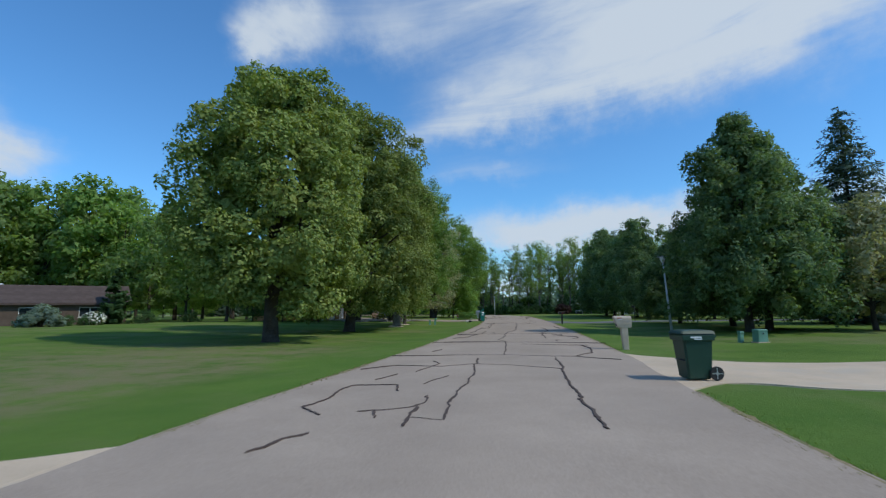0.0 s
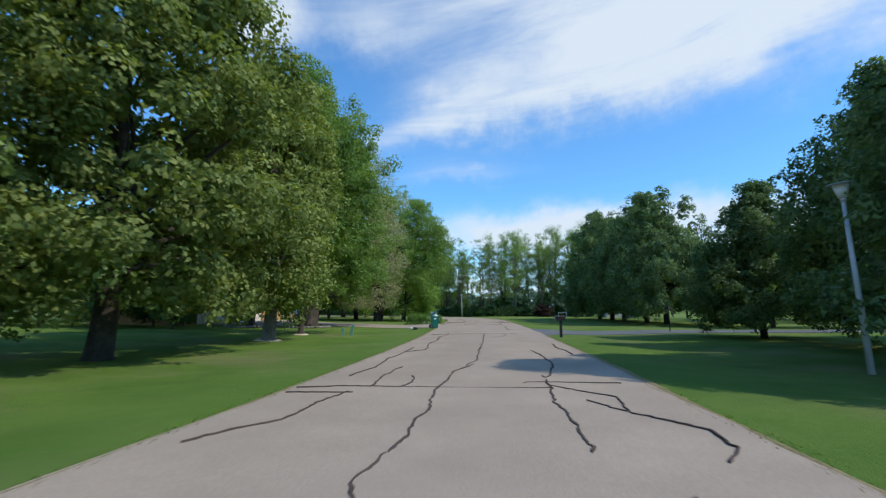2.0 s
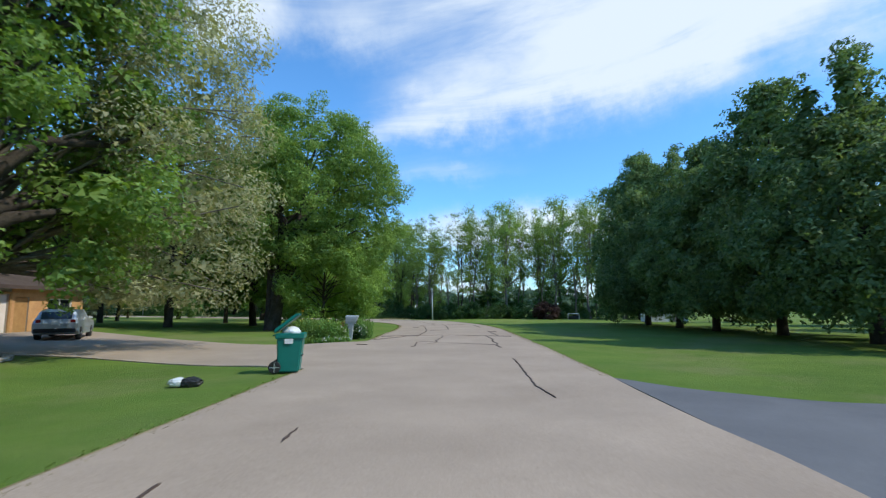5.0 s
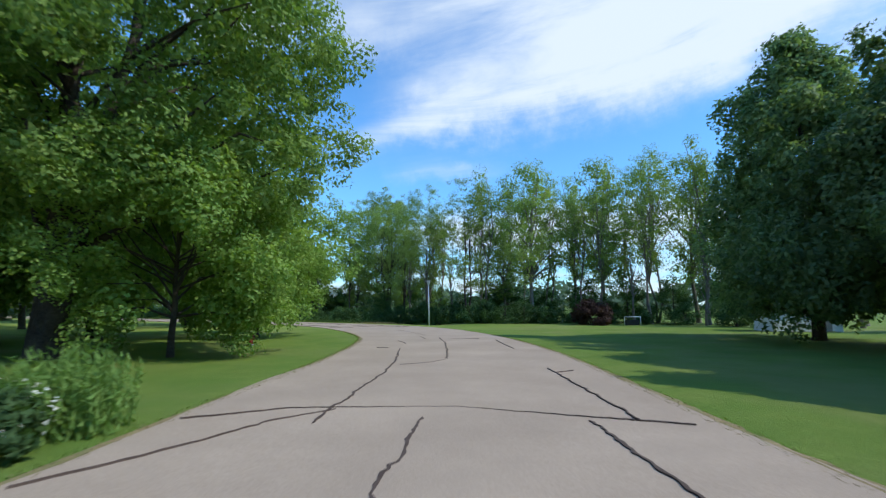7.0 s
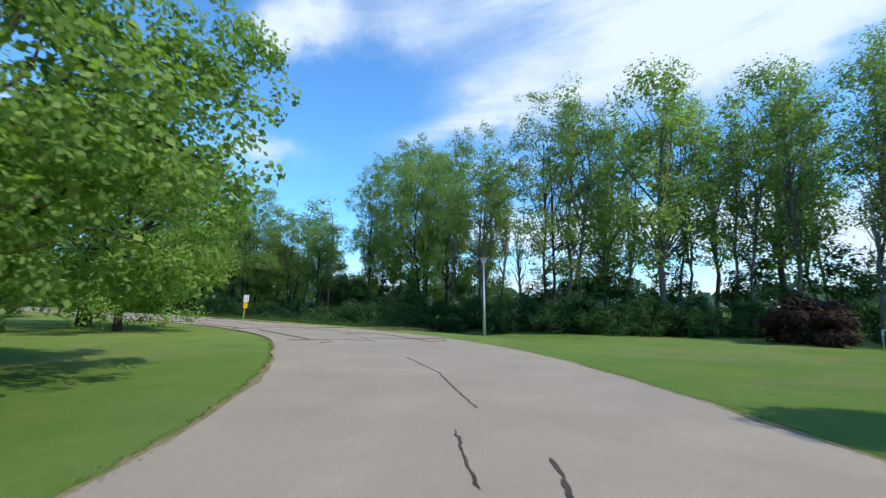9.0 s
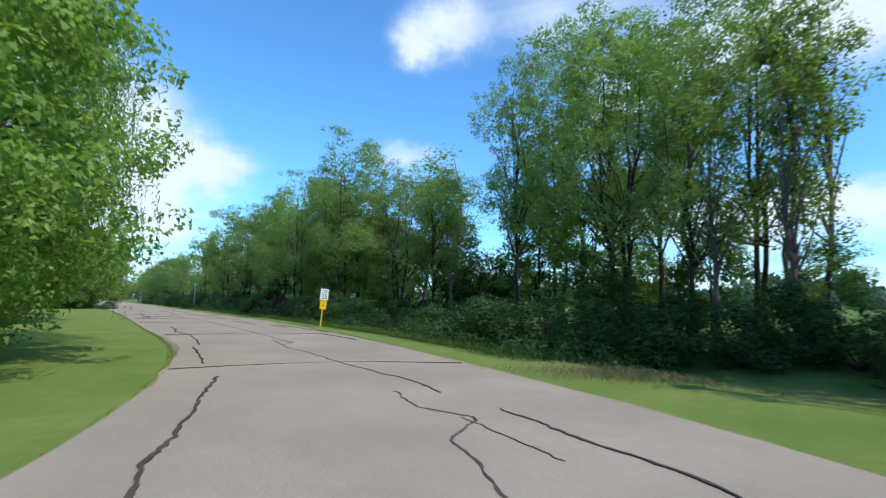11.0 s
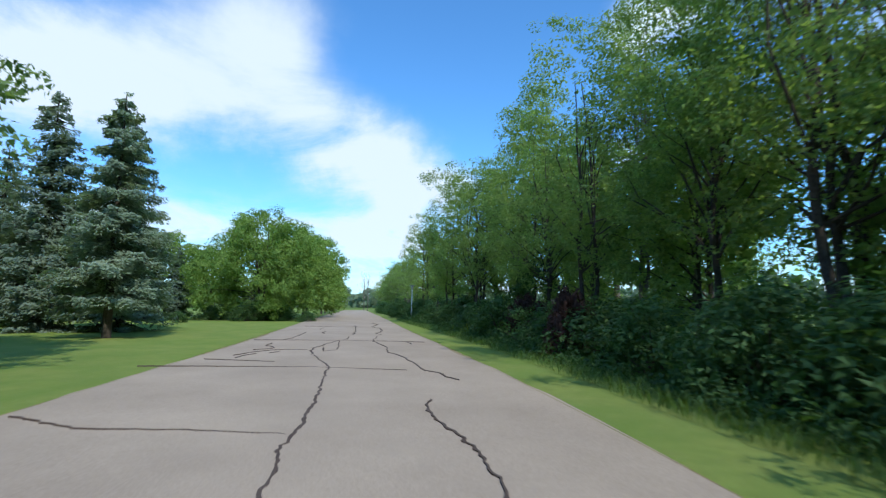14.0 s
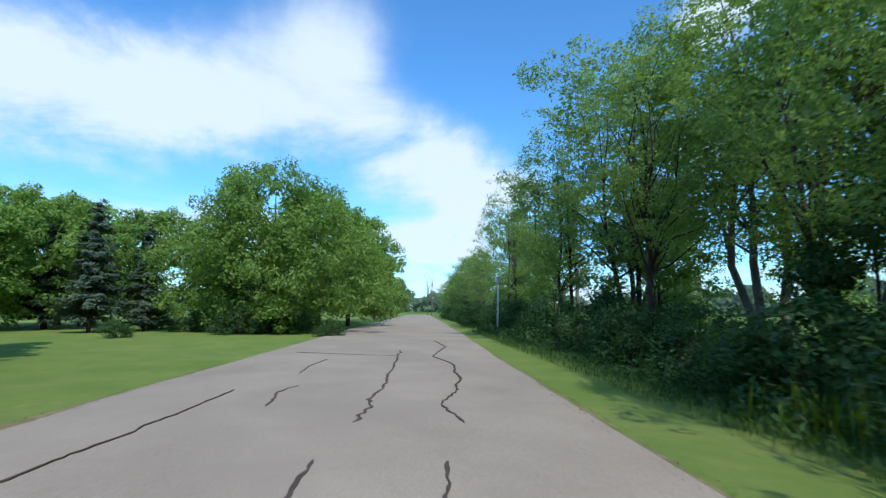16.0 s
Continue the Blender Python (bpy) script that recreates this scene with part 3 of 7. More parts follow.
def sprays(rng, clumps, each, mid, outward=0.8):
    """Smaller knobs of foliage on the outer side of every clump."""
    which = np.repeat(np.arange(len(clumps)), each)
    n = len(which)
    away = clumps[which, :3] - mid
    away /= np.linalg.norm(away, axis=1)[:, None] + 1e-9
    d = unit(rng, n) + outward * away + np.array([0, 0, 0.3 * outward])
    d /= np.linalg.norm(d, axis=1)[:, None] + 1e-9
    r = clumps[which, 3]
    return np.column_stack([clumps[which, :3] + d * (r * rng.uniform(0.45, 1.05, n))[:, None], r * rng.uniform(0.26, 0.52, n)])


def clump_leaves(rng, clumps, count, size, flat=0.75, core=0.0, shell=0.5, lump=0.8, cap=0.0, knobs=0, outward=0.8, corners=3, **kw):
    """count leaves spread over the clumps (x, y, z, r), most of them near each clump's surface, and a core of larger ones within."""
    mid = np.array([0, 0, np.average(clumps[:, 2], weights=clumps[:, 3] ** 2)])
    spread = np.abs(clumps[:, :3] - mid).max(0) + 0.5
    whole_clumps = clumps
    if knobs:
        clumps = sprays(rng, clumps, knobs, mid, outward)

    def grow(n, reach, long, clumps, **more):
        p = clumps[:, 3] ** 2
        which = rng.choice(len(clumps), n, p=p / p.sum())
        d = unit(rng, n)
        if cap:
            away = clumps[which, :3] - mid
            away /= np.linalg.norm(away, axis=1)[:, None] + 1e-9
            d = d + cap * away + np.array([0, 0, 0.45 * cap])
            d /= np.linalg.norm(d, axis=1)[:, None]
        knob = 1 + 0.16 * np.sin(5 * d[:, 0] + which) * np.sin(5 * d[:, 1] + 2 * which) + 0.10 * np.sin(9 * d[:, 2] + 3 * which + 4 * d[:, 0])
        centre = clumps[which, :3] * reach[1] + d * (clumps[which, 3] * reach[0](n) * knob)[:, None] * np.array([1, 1, flat])
        whole = (centre - mid) / spread
        return leaves(rng, centre, d, long, soft=d * lump + whole * (1.5 - lump) + np.array([0, 0, 0.25]), **more)

    q = grow(count, (lambda n: shell + (1.02 - shell) * rng.random(n) ** 0.6, 1.0), size, clumps, corners=corners, **kw)
    if core:
        q = both(q, grow(int(count * core), (lambda n: np.full(n, 0.55), np.array([0.82, 0.82, 0.97])), size * 1.75, whole_clumps, aspect=0.8, loose=0.5, corners=corners))
    return q


def crown_clumps(rng, count, base, top, radius, a, b, clump, lopsided=0.18, hollow=0.55, centre=(0, 0), even=False):
    """Clumps in a crown whose radius goes as t^b (1-t)^a between base and top, with uneven lobes."""
    peak = b / (a + b)
    norm = peak ** b * (1 - peak) ** a
    grid = np.linspace(0.01, 0.99, 200)
    prof = grid ** b * (1 - grid) ** a / norm
    cdf = np.cumsum(prof ** 1.2)
    t = np.interp(rng.random(count), cdf / cdf[-1], grid)
    ang = rng.uniform(0, 2 * np.pi, count)
    if even:
        # keep the clumps apart: of several tries the farthest from its neighbours
        tries = np.interp(rng.random((count, 7)), cdf / cdf[-1], grid)
        turns = rng.uniform(0, 2 * np.pi, (count, 7))
        spots = np.stack([radius * np.cos(turns), radius * np.sin(turns), (top - base) * tries], -1)
        kept = spots[:1, 0]
        t[0], ang[0] = tries[0, 0], turns[0, 0]
        for k in range(1, count):
            far = np.linalg.norm(spots[k][:, None] - kept[None], axis=2).min(1)
            j = int(far.argmax())
            kept = np.concatenate([kept, spots[k, j:j + 1]])
            t[k], ang[k] = tries[k, j], turns[k, j]
    ph = rng.uniform(0, 6.28, 4)
    lobes = 1 + lopsided * (np.sin(2 * ang + ph[0] + 3 * t) + 0.8 * np.sin(3 * ang + ph[1] - 4 * t) + 0.6 * np.sin(5 * ang + ph[2] + 7 * t)) / 1.6
    r = radius * (t ** b * (1 - t) ** a / norm) * lobes
    q = np.sqrt(hollow ** 2 + (1 - hollow ** 2) * rng.random(count))
    rad = np.maximum(r - clump * 0.6, 0.05) * q
    z = base + (top - base) * t
    size = clump * rng.uniform(0.7, 1.3, count) * (0.72 + 0.28 * np.minimum(1, r / radius * 1.4))
    return np.stack([centre[0] + rad * np.cos(ang), centre[1] + rad * np.sin(ang), z, size], 1)


def trunk_and_limbs(rng, h, girth, clumps, limbs, fork=0.25, lean=0.03, reach=0.85, sides=8, stems=((0, 0),)):
    """Tapered, slightly bent stems with limbs that reach out to the clumps."""
    made = []
    for s, (sx, sy) in enumerate(stems):
        zs = np.linspace(0, h * reach, 9)
        bend = rng.normal(0, lean, (9, 2)).cumsum(0) * h * 0.10
        bend[0] = 0
        spread = np.array([sx, sy]) * (0.25 + 0.75 * (zs / h)[:, None] * 3.0)
        axis = np.column_stack([spread + bend, zs - 0.15])
        rad = girth * (1 - 0.86 * zs / (h * reach)) * (0.75 if len(stems) > 1 else 1)
        rad[0] *= 1.45
        made.append(tube(np.insert(axis, 1, axis[0] * 0.9 + axis[1] * 0.1 + [0, 0, 0.12], 0), np.insert(rad, 1, rad[1] * 1.22), sides))
        order = rng.permutation(len(clumps))[:limbs // len(stems)]
        for k in order:
            end = clumps[k, :3]
            z0 = np.clip(end[2] * rng.uniform(0.45, 0.8), h * fork * 0.8, h * reach * 0.95)
            start = np.array([np.interp(z0, zs, axis[:, 0]), np.interp(z0, zs, axis[:, 1]), z0])
            r0 = 0.55 * np.interp(z0, zs, rad)
            span = end - start
            mid1, mid2 = start + span * 0.35 + [0, 0, 0.10 * np.linalg.norm(span)], start + span * 0.7 + [0, 0, 0.08 * np.linalg.norm(span)]
            jit = rng.normal(0, 0.06, (2, 3)) * np.linalg.norm(span)
            made.append(tube([start, mid1 + jit[0], mid2 + jit[1], end], [r0, r0 * 0.62, r0 * 0.36, r0 * 0.12 + 0.006], 5))
    return joined(made)


TREE_KINDS = {}


def broadleaf(name, kind, x, y, h, radius, base, leaf, label, seed, count=9000, size=0.30, girth=0.26, a=0.55, b=0.28, clump=1.15, clumps=95, limbs=26,
              flat=0.75, hollow=0.5, lopsided=0.18, lean=0.03, stems=((0, 0),), bark="bark", strands=0, aspect=0.74, group="", fork=0.2, reach=0.85, extra=None, core=0.12, shell=0.5, lump=0.8, cap=0.0, knobs=0, outward=0.8, centre=(0, 0), corners=3):
    rng = np.random.default_rng(seed)
    count, size, core = int(count * 1.45), size * 0.95, core * 1.1
    cl = crown_clumps(rng, clumps, base, h - clump * 0.55, radius, a, b, clump, lopsided, hollow, centre, even=cap > 0)
    if extra is not None:
        cl = np.concatenate([cl, np.array(extra, float)])
    tree = thing(name, x, y, ground_z(x, y), label, "tree", group, 0)
    v, f = trunk_and_limbs(rng, h, girth, cl, limbs, fork, lean, reach, stems=stems)
    part("trunk", mesh_of("trunk", v, f, True), M[bark], tree)
    q = clump_leaves(rng, cl, count, size, flat, core, shell, lump, cap, knobs, outward, corners, aspect=aspect, loose=0.9)
    if strands:
        outer = cl[np.argsort(-np.hypot(cl[:, 0], cl[:, 1]))[: int(len(cl) * 0.75)]]
        pick = rng.integers(0, len(outer), strands)
        start = outer[pick, :3] + unit(rng, strands) * outer[pick, 3:4] * np.array([0.9, 0.9, 0.5])
        ln = np.minimum(rng.uniform(1.2, 4.6, strands), start[:, 2] - rng.uniform(0.5, 1.8, strands)).clip(0.3)
        k = 22
        s = np.linspace(0, 1, k)[None, :, None]
        swing = rng.normal(0, 0.16, (strands, 1, 2))
        pos = np.repeat(start[:, None], k, 1)
        pos[:, :, 2] -= (s * ln[:, None, None])[:, :, 0]
        pos[:, :, :2] += swing * s ** 1.5 + rng.normal(0, 0.03, (strands, k, 2))
        pos = pos.reshape(-1, 3)
        out = unit(rng, len(pos)) * np.array([1, 1, 0.2])
        hang = leaves(rng, pos, out, size * 1.1, aspect=0.26, droop=4.0, up=0.0, soft=out + np.array([0, 0, 0.4]) + np.column_stack([pos[:, :2], 0 * pos[:, 0]]) / radius)
        q = both(q, hang)
    part("crown", leaf_mesh("crown", q), M[leaf], tree)
    TREE_KINDS[kind] = (tree, h)
    return tree


def conifer(name, kind, x, y, h, radius, leaf, label, seed, count=9000, base=0.6, girth=0.2, group="", size=0.34, droop=0.35):
    """A spruce: tiers of drooping branches with sprays of needles along both sides."""
    rng = np.random.default_rng(seed)
    count = int(count * 1.9)
    tree = thing(name, x, y, ground_z(x, y), label, "tree", group)
    zs = np.linspace(0, h * 0.985, 8)
    tubes = [tube(np.column_stack([0 * zs, 0 * zs, zs - 0.1]), girth * (1 - 0.97 * zs / h) + 0.01, 8)]
    branches = []
    z = base
    while z < h * 0.97:
        ln = radius * (1 - z / h) ** 0.72 * min(1.0, 0.72 + 0.28 * (z - base) / (0.12 * h)) + 0.10
        n = max(4, int(4 + ln * 2.6))
        for k in range(n):
            branches.append((z + rng.uniform(-0.3, 0.3), rng.uniform(0, 6.283), ln * rng.uniform(0.72, 1.12)))
        z += 0.30 + 0.25 * (1 - z / h)
    w = np.array([q[2] for q in branches]) ** 1.1
    each = np.maximum(5, (count * w / w.sum())).astype(int)
    cs, os_, ss = [], [], []
    for (z0, ang, ln), n in zip(branches, each):
        s = rng.random(n) ** 0.75
        d = np.array([math.cos(ang), math.sin(ang)])
        sidew = (1 - s) * 0.32 * ln + 0.10
        lat = rng.uniform(-1, 1, n) * sidew
        zz = z0 - droop * ln * s ** 1.2 + 0.16 * ln * s ** 3 - np.abs(lat) * 0.35 - rng.random(n) ** 2 * (0.15 + 0.10 * ln)
        pos = np.column_stack([d[0] * s * ln - d[1] * lat, d[1] * s * ln + d[0] * lat, zz])
        cs.append(pos)
        os_.append(np.column_stack([np.full(n, d[0] * 0.5), np.full(n, d[1] * 0.5), np.full(n, 0.5)]))
        if len(tubes) < 90 and rng.random() < 0.35:
            t = np.linspace(0, 0.9, 4)
            tubes.append(tube(np.column_stack([d[0] * t * ln, d[1] * t * ln, z0 - droop * ln * t ** 1.2]), 0.035 * (1 - t) + 0.006, 4))
    c, o = np.concatenate(cs), np.concatenate(os_)
    q = leaves(rng, c, o, size, aspect=0.5, droop=0.8, up=0.4, loose=0.5, soft=o * 1.2 + unit(rng, len(c)) * 0.35)
    v, f = joined(tubes)
    part("trunk", mesh_of("trunk", v, f, True), M["bark"], tree)
    part("crown", leaf_mesh("crown", q), M[leaf], tree)
    TREE_KINDS[kind] = (tree, h)
    return tree


def another(kind, x, y, h, turn, label="", wide=1.0):
    """A further tree of a kind, turned and scaled to its height."""
    src, h0 = TREE_KINDS[kind]
    k = h / h0
    ob = copy_thing(src, pose(x, y, ground_z(x, y), 0, 0, turn) @ Matrix.Diagonal((k * wide, k * wide, k, 1)))
    return tagged(ob, label) if label else ob


def bush(name, kind, x, y, h, radius, leaf, label, seed, count=2500, size=0.2, clump=0.5, clumps=40, category="shrub", group="", a=0.45, b=0.12):
    rng = np.random.default_rng(seed)
    cl = crown_clumps(rng, clumps, 0.12, h - clump * 0.4, radius, a, b, clump, 0.22, 0.4)
    ob = thing(name, x, y, ground_z(x, y), label, category, group)
    stems = [tube([(0, 0, -0.1), c[:3] * [0.35, 0.35, 0.5], c[:3]], [0.035, 0.022, 0.008], 5) for c in cl[::3]]
    v, f = joined(stems)
    part("stem", mesh_of("stem", v, f, True), M["bark"], ob)
    part("foliage", leaf_mesh("foliage", clump_leaves(rng, cl, int(count * 1.7), size, 0.85, 0.05)), M[leaf], ob)
    TREE_KINDS[kind] = (ob, h)
    return ob


# left lawn
broadleaf("maple_tree", "maple_1", -8.3, 27.5, 14.3, 5.0, 2.7, "maple", "large dense maple tree with a twin-topped green crown", 11, 44000, 0.185, 0.42, a=0.36, b=0.13, clumps=92, limbs=24, clump=1.4, flat=0.78, hollow=0.78, core=0.34, lopsided=0.1,
          extra=[(-0.8, 0.0, 14.0, 1.15), (-0.3, 0.5, 13.0, 1.3), (-1.2, -0.4, 13.1, 1.1), (2.1, 0.3, 13.9, 1.05), (1.8, -0.3, 12.8, 1.25), (2.6, 0.6, 12.9, 1.1), (0.6, -0.5, 12.2, 1.3)], shell=0.55, lump=1.25, cap=0.35, corners=4, knobs=9)
broadleaf("maple_tree", "maple_2", -7.4, 38.8, 17.4, 6.0, 2.2, "maple", "large dense green maple tree with a dark trunk", 12, 46000, 0.185, 0.40, a=0.42, b=0.13, clumps=105, limbs=24, clump=1.45, flat=0.78, hollow=0.78, core=0.34, shell=0.55, lump=1.25, cap=0.35, corners=4, knobs=9)
broadleaf("maple_tree", "maple_3", -5.75, 48.7, 14.9, 3.7, 2.3, "maple", "green maple tree with a concrete ring round its foot", 13, 36000, 0.165, 0.37, bark="palebark", lean=0.06, centre=(0.1, -0.8), a=0.38, b=0.14, clumps=110, clump=1.3, flat=0.85, hollow=0.84, core=0.34, shell=0.55, lump=1.25, cap=0.35, corners=4, knobs=9)
broadleaf("ash_tree", "ash_1", -6.0, 54.6, 17.8, 5.6, 3.2, "elm", "slender green ash tree on the lawn", 14, 38000, 0.155, 0.17, a=0.36, b=0.16, clumps=120, clump=1.3, hollow=0.6, core=0.22, knobs=8, outward=0.4, lump=1.0, lopsided=0.14)
broadleaf("silver_maple_tree", "silver_1", -14.0, 65.0, 18.0, 6.0, 4.4, "bright", "old many-stemmed silver maple tree on the lawn", 15, 26000, 0.20, 0.34, a=0.4, b=0.2, clumps=130, clump=1.45, hollow=0.6, knobs=8, outward=0.4, lump=1.1, core=0.08, lopsided=0.26,
          stems=((0.8, 0.1), (-0.7, 0.5), (0.0, -0.8)), limbs=36)
broadleaf("silver_maple_tree", "silver_2", -9.4, 66.5, 21.5, 6.5, 2.2, "bright", "old silver maple tree with a thick trunk in a stone ring", 16, 42000, 0.18, 1.05, a=0.42, b=0.18, clumps=150, clump=1.4, hollow=0.62, knobs=8, outward=0.4, lump=1.0, core=0.2, lopsided=0.12,
          stems=((0.42, 0.1), (-0.45, 0.2), (0.05, -0.4)), limbs=36)
broadleaf("willow_tree", "olive_1", -10.1, 68.5, 18.8, 4.3, 1.9, "olive", "pale olive willow tree with thin open branches", 17, 24000, 0.19, 0.26, a=0.34, b=0.2, clumps=210, clump=0.95, hollow=0.45, limbs=46, bark="palebark", aspect=0.4, core=0.06, centre=(4.8, 3.2))
broadleaf("elm_tree", "elm_1", -3.6, 90.2, 8.6, 5.3, 1.3, "bright", "young bright green elm tree with low spreading boughs", 18, 40000, 0.125, 0.13, a=0.36, b=0.16, clumps=110, clump=1.1, hollow=0.6, limbs=30, lopsided=0.24, core=0.08, lump=1.0, corners=4, knobs=8, outward=0.4)
broadleaf("elm_tree", "elm_big", -7.2, 88.8, 18.4, 7.8, 5.2, "elm", "big spreading elm tree whose limbs overhang the road", 118, 72000, 0.16, 0.50, a=0.40, b=0.18, clumps=150, clump=1.55, hollow=0.4, limbs=42, lopsided=0.16, lean=0.05, core=0.07, lump=1.0,
          knobs=8, outward=0.3, flat=0.65, fork=0.17, reach=0.8, stems=((1.5, 0.1), (-0.2, 0.5), (0.7, -0.5)), centre=(2.3, 0.9))
broadleaf("elm_tree", "elm_2", -12.0, 98.0, 17.0, 7.0, 2.2, "bright", "tall green elm tree with dark limbs", 19, 16000, 0.26, 0.34, a=0.4, b=0.26, clumps=110, clump=1.45, hollow=0.45, limbs=40, knobs=6, outward=0.4, core=0.08)
another("elm_2", -16.0, 91.0, 18.0, 140, "tall bright green elm tree behind a flower bed", 0.9)
broadleaf("maple_tree", "maple_4", -5.4, 102.4, 14.0, 5.4, 1.5, "bright", "low-branched bright green maple tree near the bend", 20, 40000, 0.14, 0.2, clumps=130, clump=1.1, limbs=36, hollow=0.6, b=0.16, corners=4, knobs=8, outward=0.5, lump=1.1, core=0.1)
broadleaf("ash_tree", "ash_2", -14.6, 117.9, 12.3, 5.6, 1.5, "bright", "light green ash tree with spreading twig tips", 21, 30000, 0.14, 0.2, clumps=120, clump=1.05, limbs=30, a=0.42, b=0.16, hollow=0.6, knobs=8, outward=0.5, core=0.08)
broadleaf("weeping_willow", "willow_1", -19.8, 121.4, 15.5, 5.3, 3.0, "willow", "weeping willow with long hanging pale green strands", 22, 16000, 0.16, 0.4, a=0.4, clumps=110, clump=1.15, strands=1300, aspect=0.3, knobs=6, core=0.06)
broadleaf("cottonwood_tree", "cotton_1", -36.6, 130.6, 19.0, 4.6, 1.0, "poplar", "tall green cottonwood tree beside the lawn", 23, 38000, 0.17, 0.32, a=0.36, b=0.12, clumps=140, clump=1.15, hollow=0.6, knobs=8, outward=0.5, lump=1.1, core=0.1)
conifer("spruce_tree", "spruce_1", -50.4, 139.5, 12.3, 3.5, "bluespruce", "blue-green spruce tree with drooping branches beside the lawn", 24, 30000, 2.0, 0.2, size=0.16)
conifer("spruce_tree", "spruce_2", -57.0, 140.9, 13.8, 3.9, "bluespruce", "blue-green spruce tree standing behind a smaller one", 25, 16000, 0.8, 0.24, size=0.24)
conifer("spruce_tree", "spruce_3", -79.0, 146.0, 9.0, 2.4, "spruce", "small dark green spruce tree on the lawn", 26, 7000, 1.2, 0.12, size=0.24)
broadleaf("crabapple_tree", "round_1", -75.5, 156.4, 11.6, 7.0, 1.7, "bright", "wide round-headed bright green tree with low boughs", 27, 30000, 0.19, 0.22, a=0.42, b=0.22, clumps=120, clump=1.35, hollow=0.6, knobs=8, outward=0.6, lump=1.1, lopsided=0.24, stems=((0.6, 0), (-0.5, 0.4), (0, -0.6)), limbs=36)
broadleaf("crabapple_tree", "round_2", -81.5, 162.0, 11.6, 6.2, 1.6, "bright", "round-headed bright green tree near the road", 28, 14000, 0.25, 0.22, a=0.45, b=0.3, clumps=90, clump=1.3, knobs=6, outward=0.6)
another("round_2", -88, 167.5, 11.5, 100)
another("round_2", -101, 173, 11.5, 40)
another("spruce_3", -80.6, 149.1, 7.8, 70)
another("spruce_3", -86, 143, 9.0, 190)
another("spruce_2", -60.0, 137.2, 15.0, 120)
another("spruce_2", -68.5, 135.0, 13.0, 200)

# lighter trees for the gardens far behind
broadleaf("garden_tree", "far_1", -62, 88, 19, 6.8, 2.4, "wild", "tall green tree in the wooded garden", 29, 2700, 0.62, 0.3, a=0.42, b=0.28, clumps=100, clump=1.5, limbs=16, group="garden trees")
broadleaf("garden_tree", "far_2", -72, 76, 20, 5.6, 3.0, "bright", "tall green tree in the wooded garden", 30, 2400, 0.62, 0.3, a=0.36, b=0.3, clumps=90, clump=1.4, limbs=16, group="garden trees")
for k, (x, y, h) in enumerate(((-87, 143, 10.5), (-94, 150, 11), (-98, 143, 12), (-83, 138, 10), (-77, 134, 8.5), (-91, 137, 10), (-100, 158, 10))):
    another("round_2", x, y, h, 61 * k, "round-headed green garden tree behind the lawn")
near_gardens = (
    (-112, 182, 9),
    (-124, 189, 10), (-140, 200, 9), (-156, 208, 11), (-172, 218, 12), (-190, 226, 13), (-22, 88, 16), (-27, 99, 18), (-19, 108, 15),
    (-28, 112, 16), (-38, 118, 15), (-44, 108, 17), (-24, 78, 15), (-36, 90, 17), (-50, 121, 16), (-48, 96, 16))
far_gardens = (
    (-54, 96, 18), (-75, 60, 22), (-66, 62, 22), (-92, 52, 18), (-60, 106, 18), (-78, 95, 20), (-45, 74, 19), (-38, 66, 13),
    (-33, 73, 13), (-52, 66, 21), (-66, 46, 20), (-40, 82, 15), (-95, 80, 19), (-70, 118, 17), (-84, 110, 18), (-104, 66, 19),
    (-58, 78, 23), (-30, 62, 11), (-64.2, 64.9, 21), (-59.8, 66.6, 21), (-55.1, 68.2, 20), (-48.0, 66.4, 17), (-41.7, 63.6, 14.5))
for k, (x, y, h) in enumerate((*near_gardens, *far_gardens)):
    another(f"far_{1 + k % 2}", x, y, h, 53 * k, wide=1.25 if h < 12 else 1.0)

# right lawn
LINDEN = "dense dark green linden tree with a pointed crown"
broadleaf("linden_tree", "linden_1", 18.8, 34.3, 13.8, 4.5, 1.6, "linden", LINDEN, 31, 25000, 0.20, 0.26, a=0.72, b=0.12, clumps=100, limbs=14, clump=1.1, flat=1.1, hollow=0.82, core=0.3, shell=0.55, lump=1.25, cap=0.35, knobs=9)
broadleaf("linden_tree", "linden_2", 21.0, 36.4, 12.9, 4.7, 1.7, "linden", LINDEN, 32, 25000, 0.20, 0.24, a=0.70, b=0.12, clumps=100, limbs=14, clump=1.1, flat=1.1, hollow=0.82, core=0.3, shell=0.55, lump=1.25, cap=0.35, knobs=9)
another("linden_1", 22.0, 43.4, 12.0, 100)
another("linden_2", 20.6, 50.5, 8.6, 200, wide=1.1)
broadleaf("linden_tree", "linden_3", 24.7, 73.6, 11.2, 5.9, 1.7, "linden", LINDEN, 33, 28000, 0.20, 0.3, a=0.75, b=0.10, clumps=120, limbs=14, clump=1.1, flat=1.1, hollow=0.82, core=0.3, shell=0.55, lump=1.25, cap=0.35, knobs=9,
          extra=[(-2.6, 0.0, 11.4, 0.8), (-2.6, 0.0, 10.3, 1.0), (0.3, 0.4, 13.5, 0.7), (0.2, 0.3, 12.6, 0.9), (0.2, 0.2, 11.5, 1.1), (2.4, -0.3, 12.3, 0.75), (2.4, -0.2, 11.3, 1.0),
                 (-1.2, -1.0, 12.3, 0.7), (-1.1, -0.9, 11.4, 0.9), (3.9, 0.3, 10.2, 0.8), (3.8, 0.2, 9.2, 0.9), (-4.0, 0.2, 9.8, 0.8)])
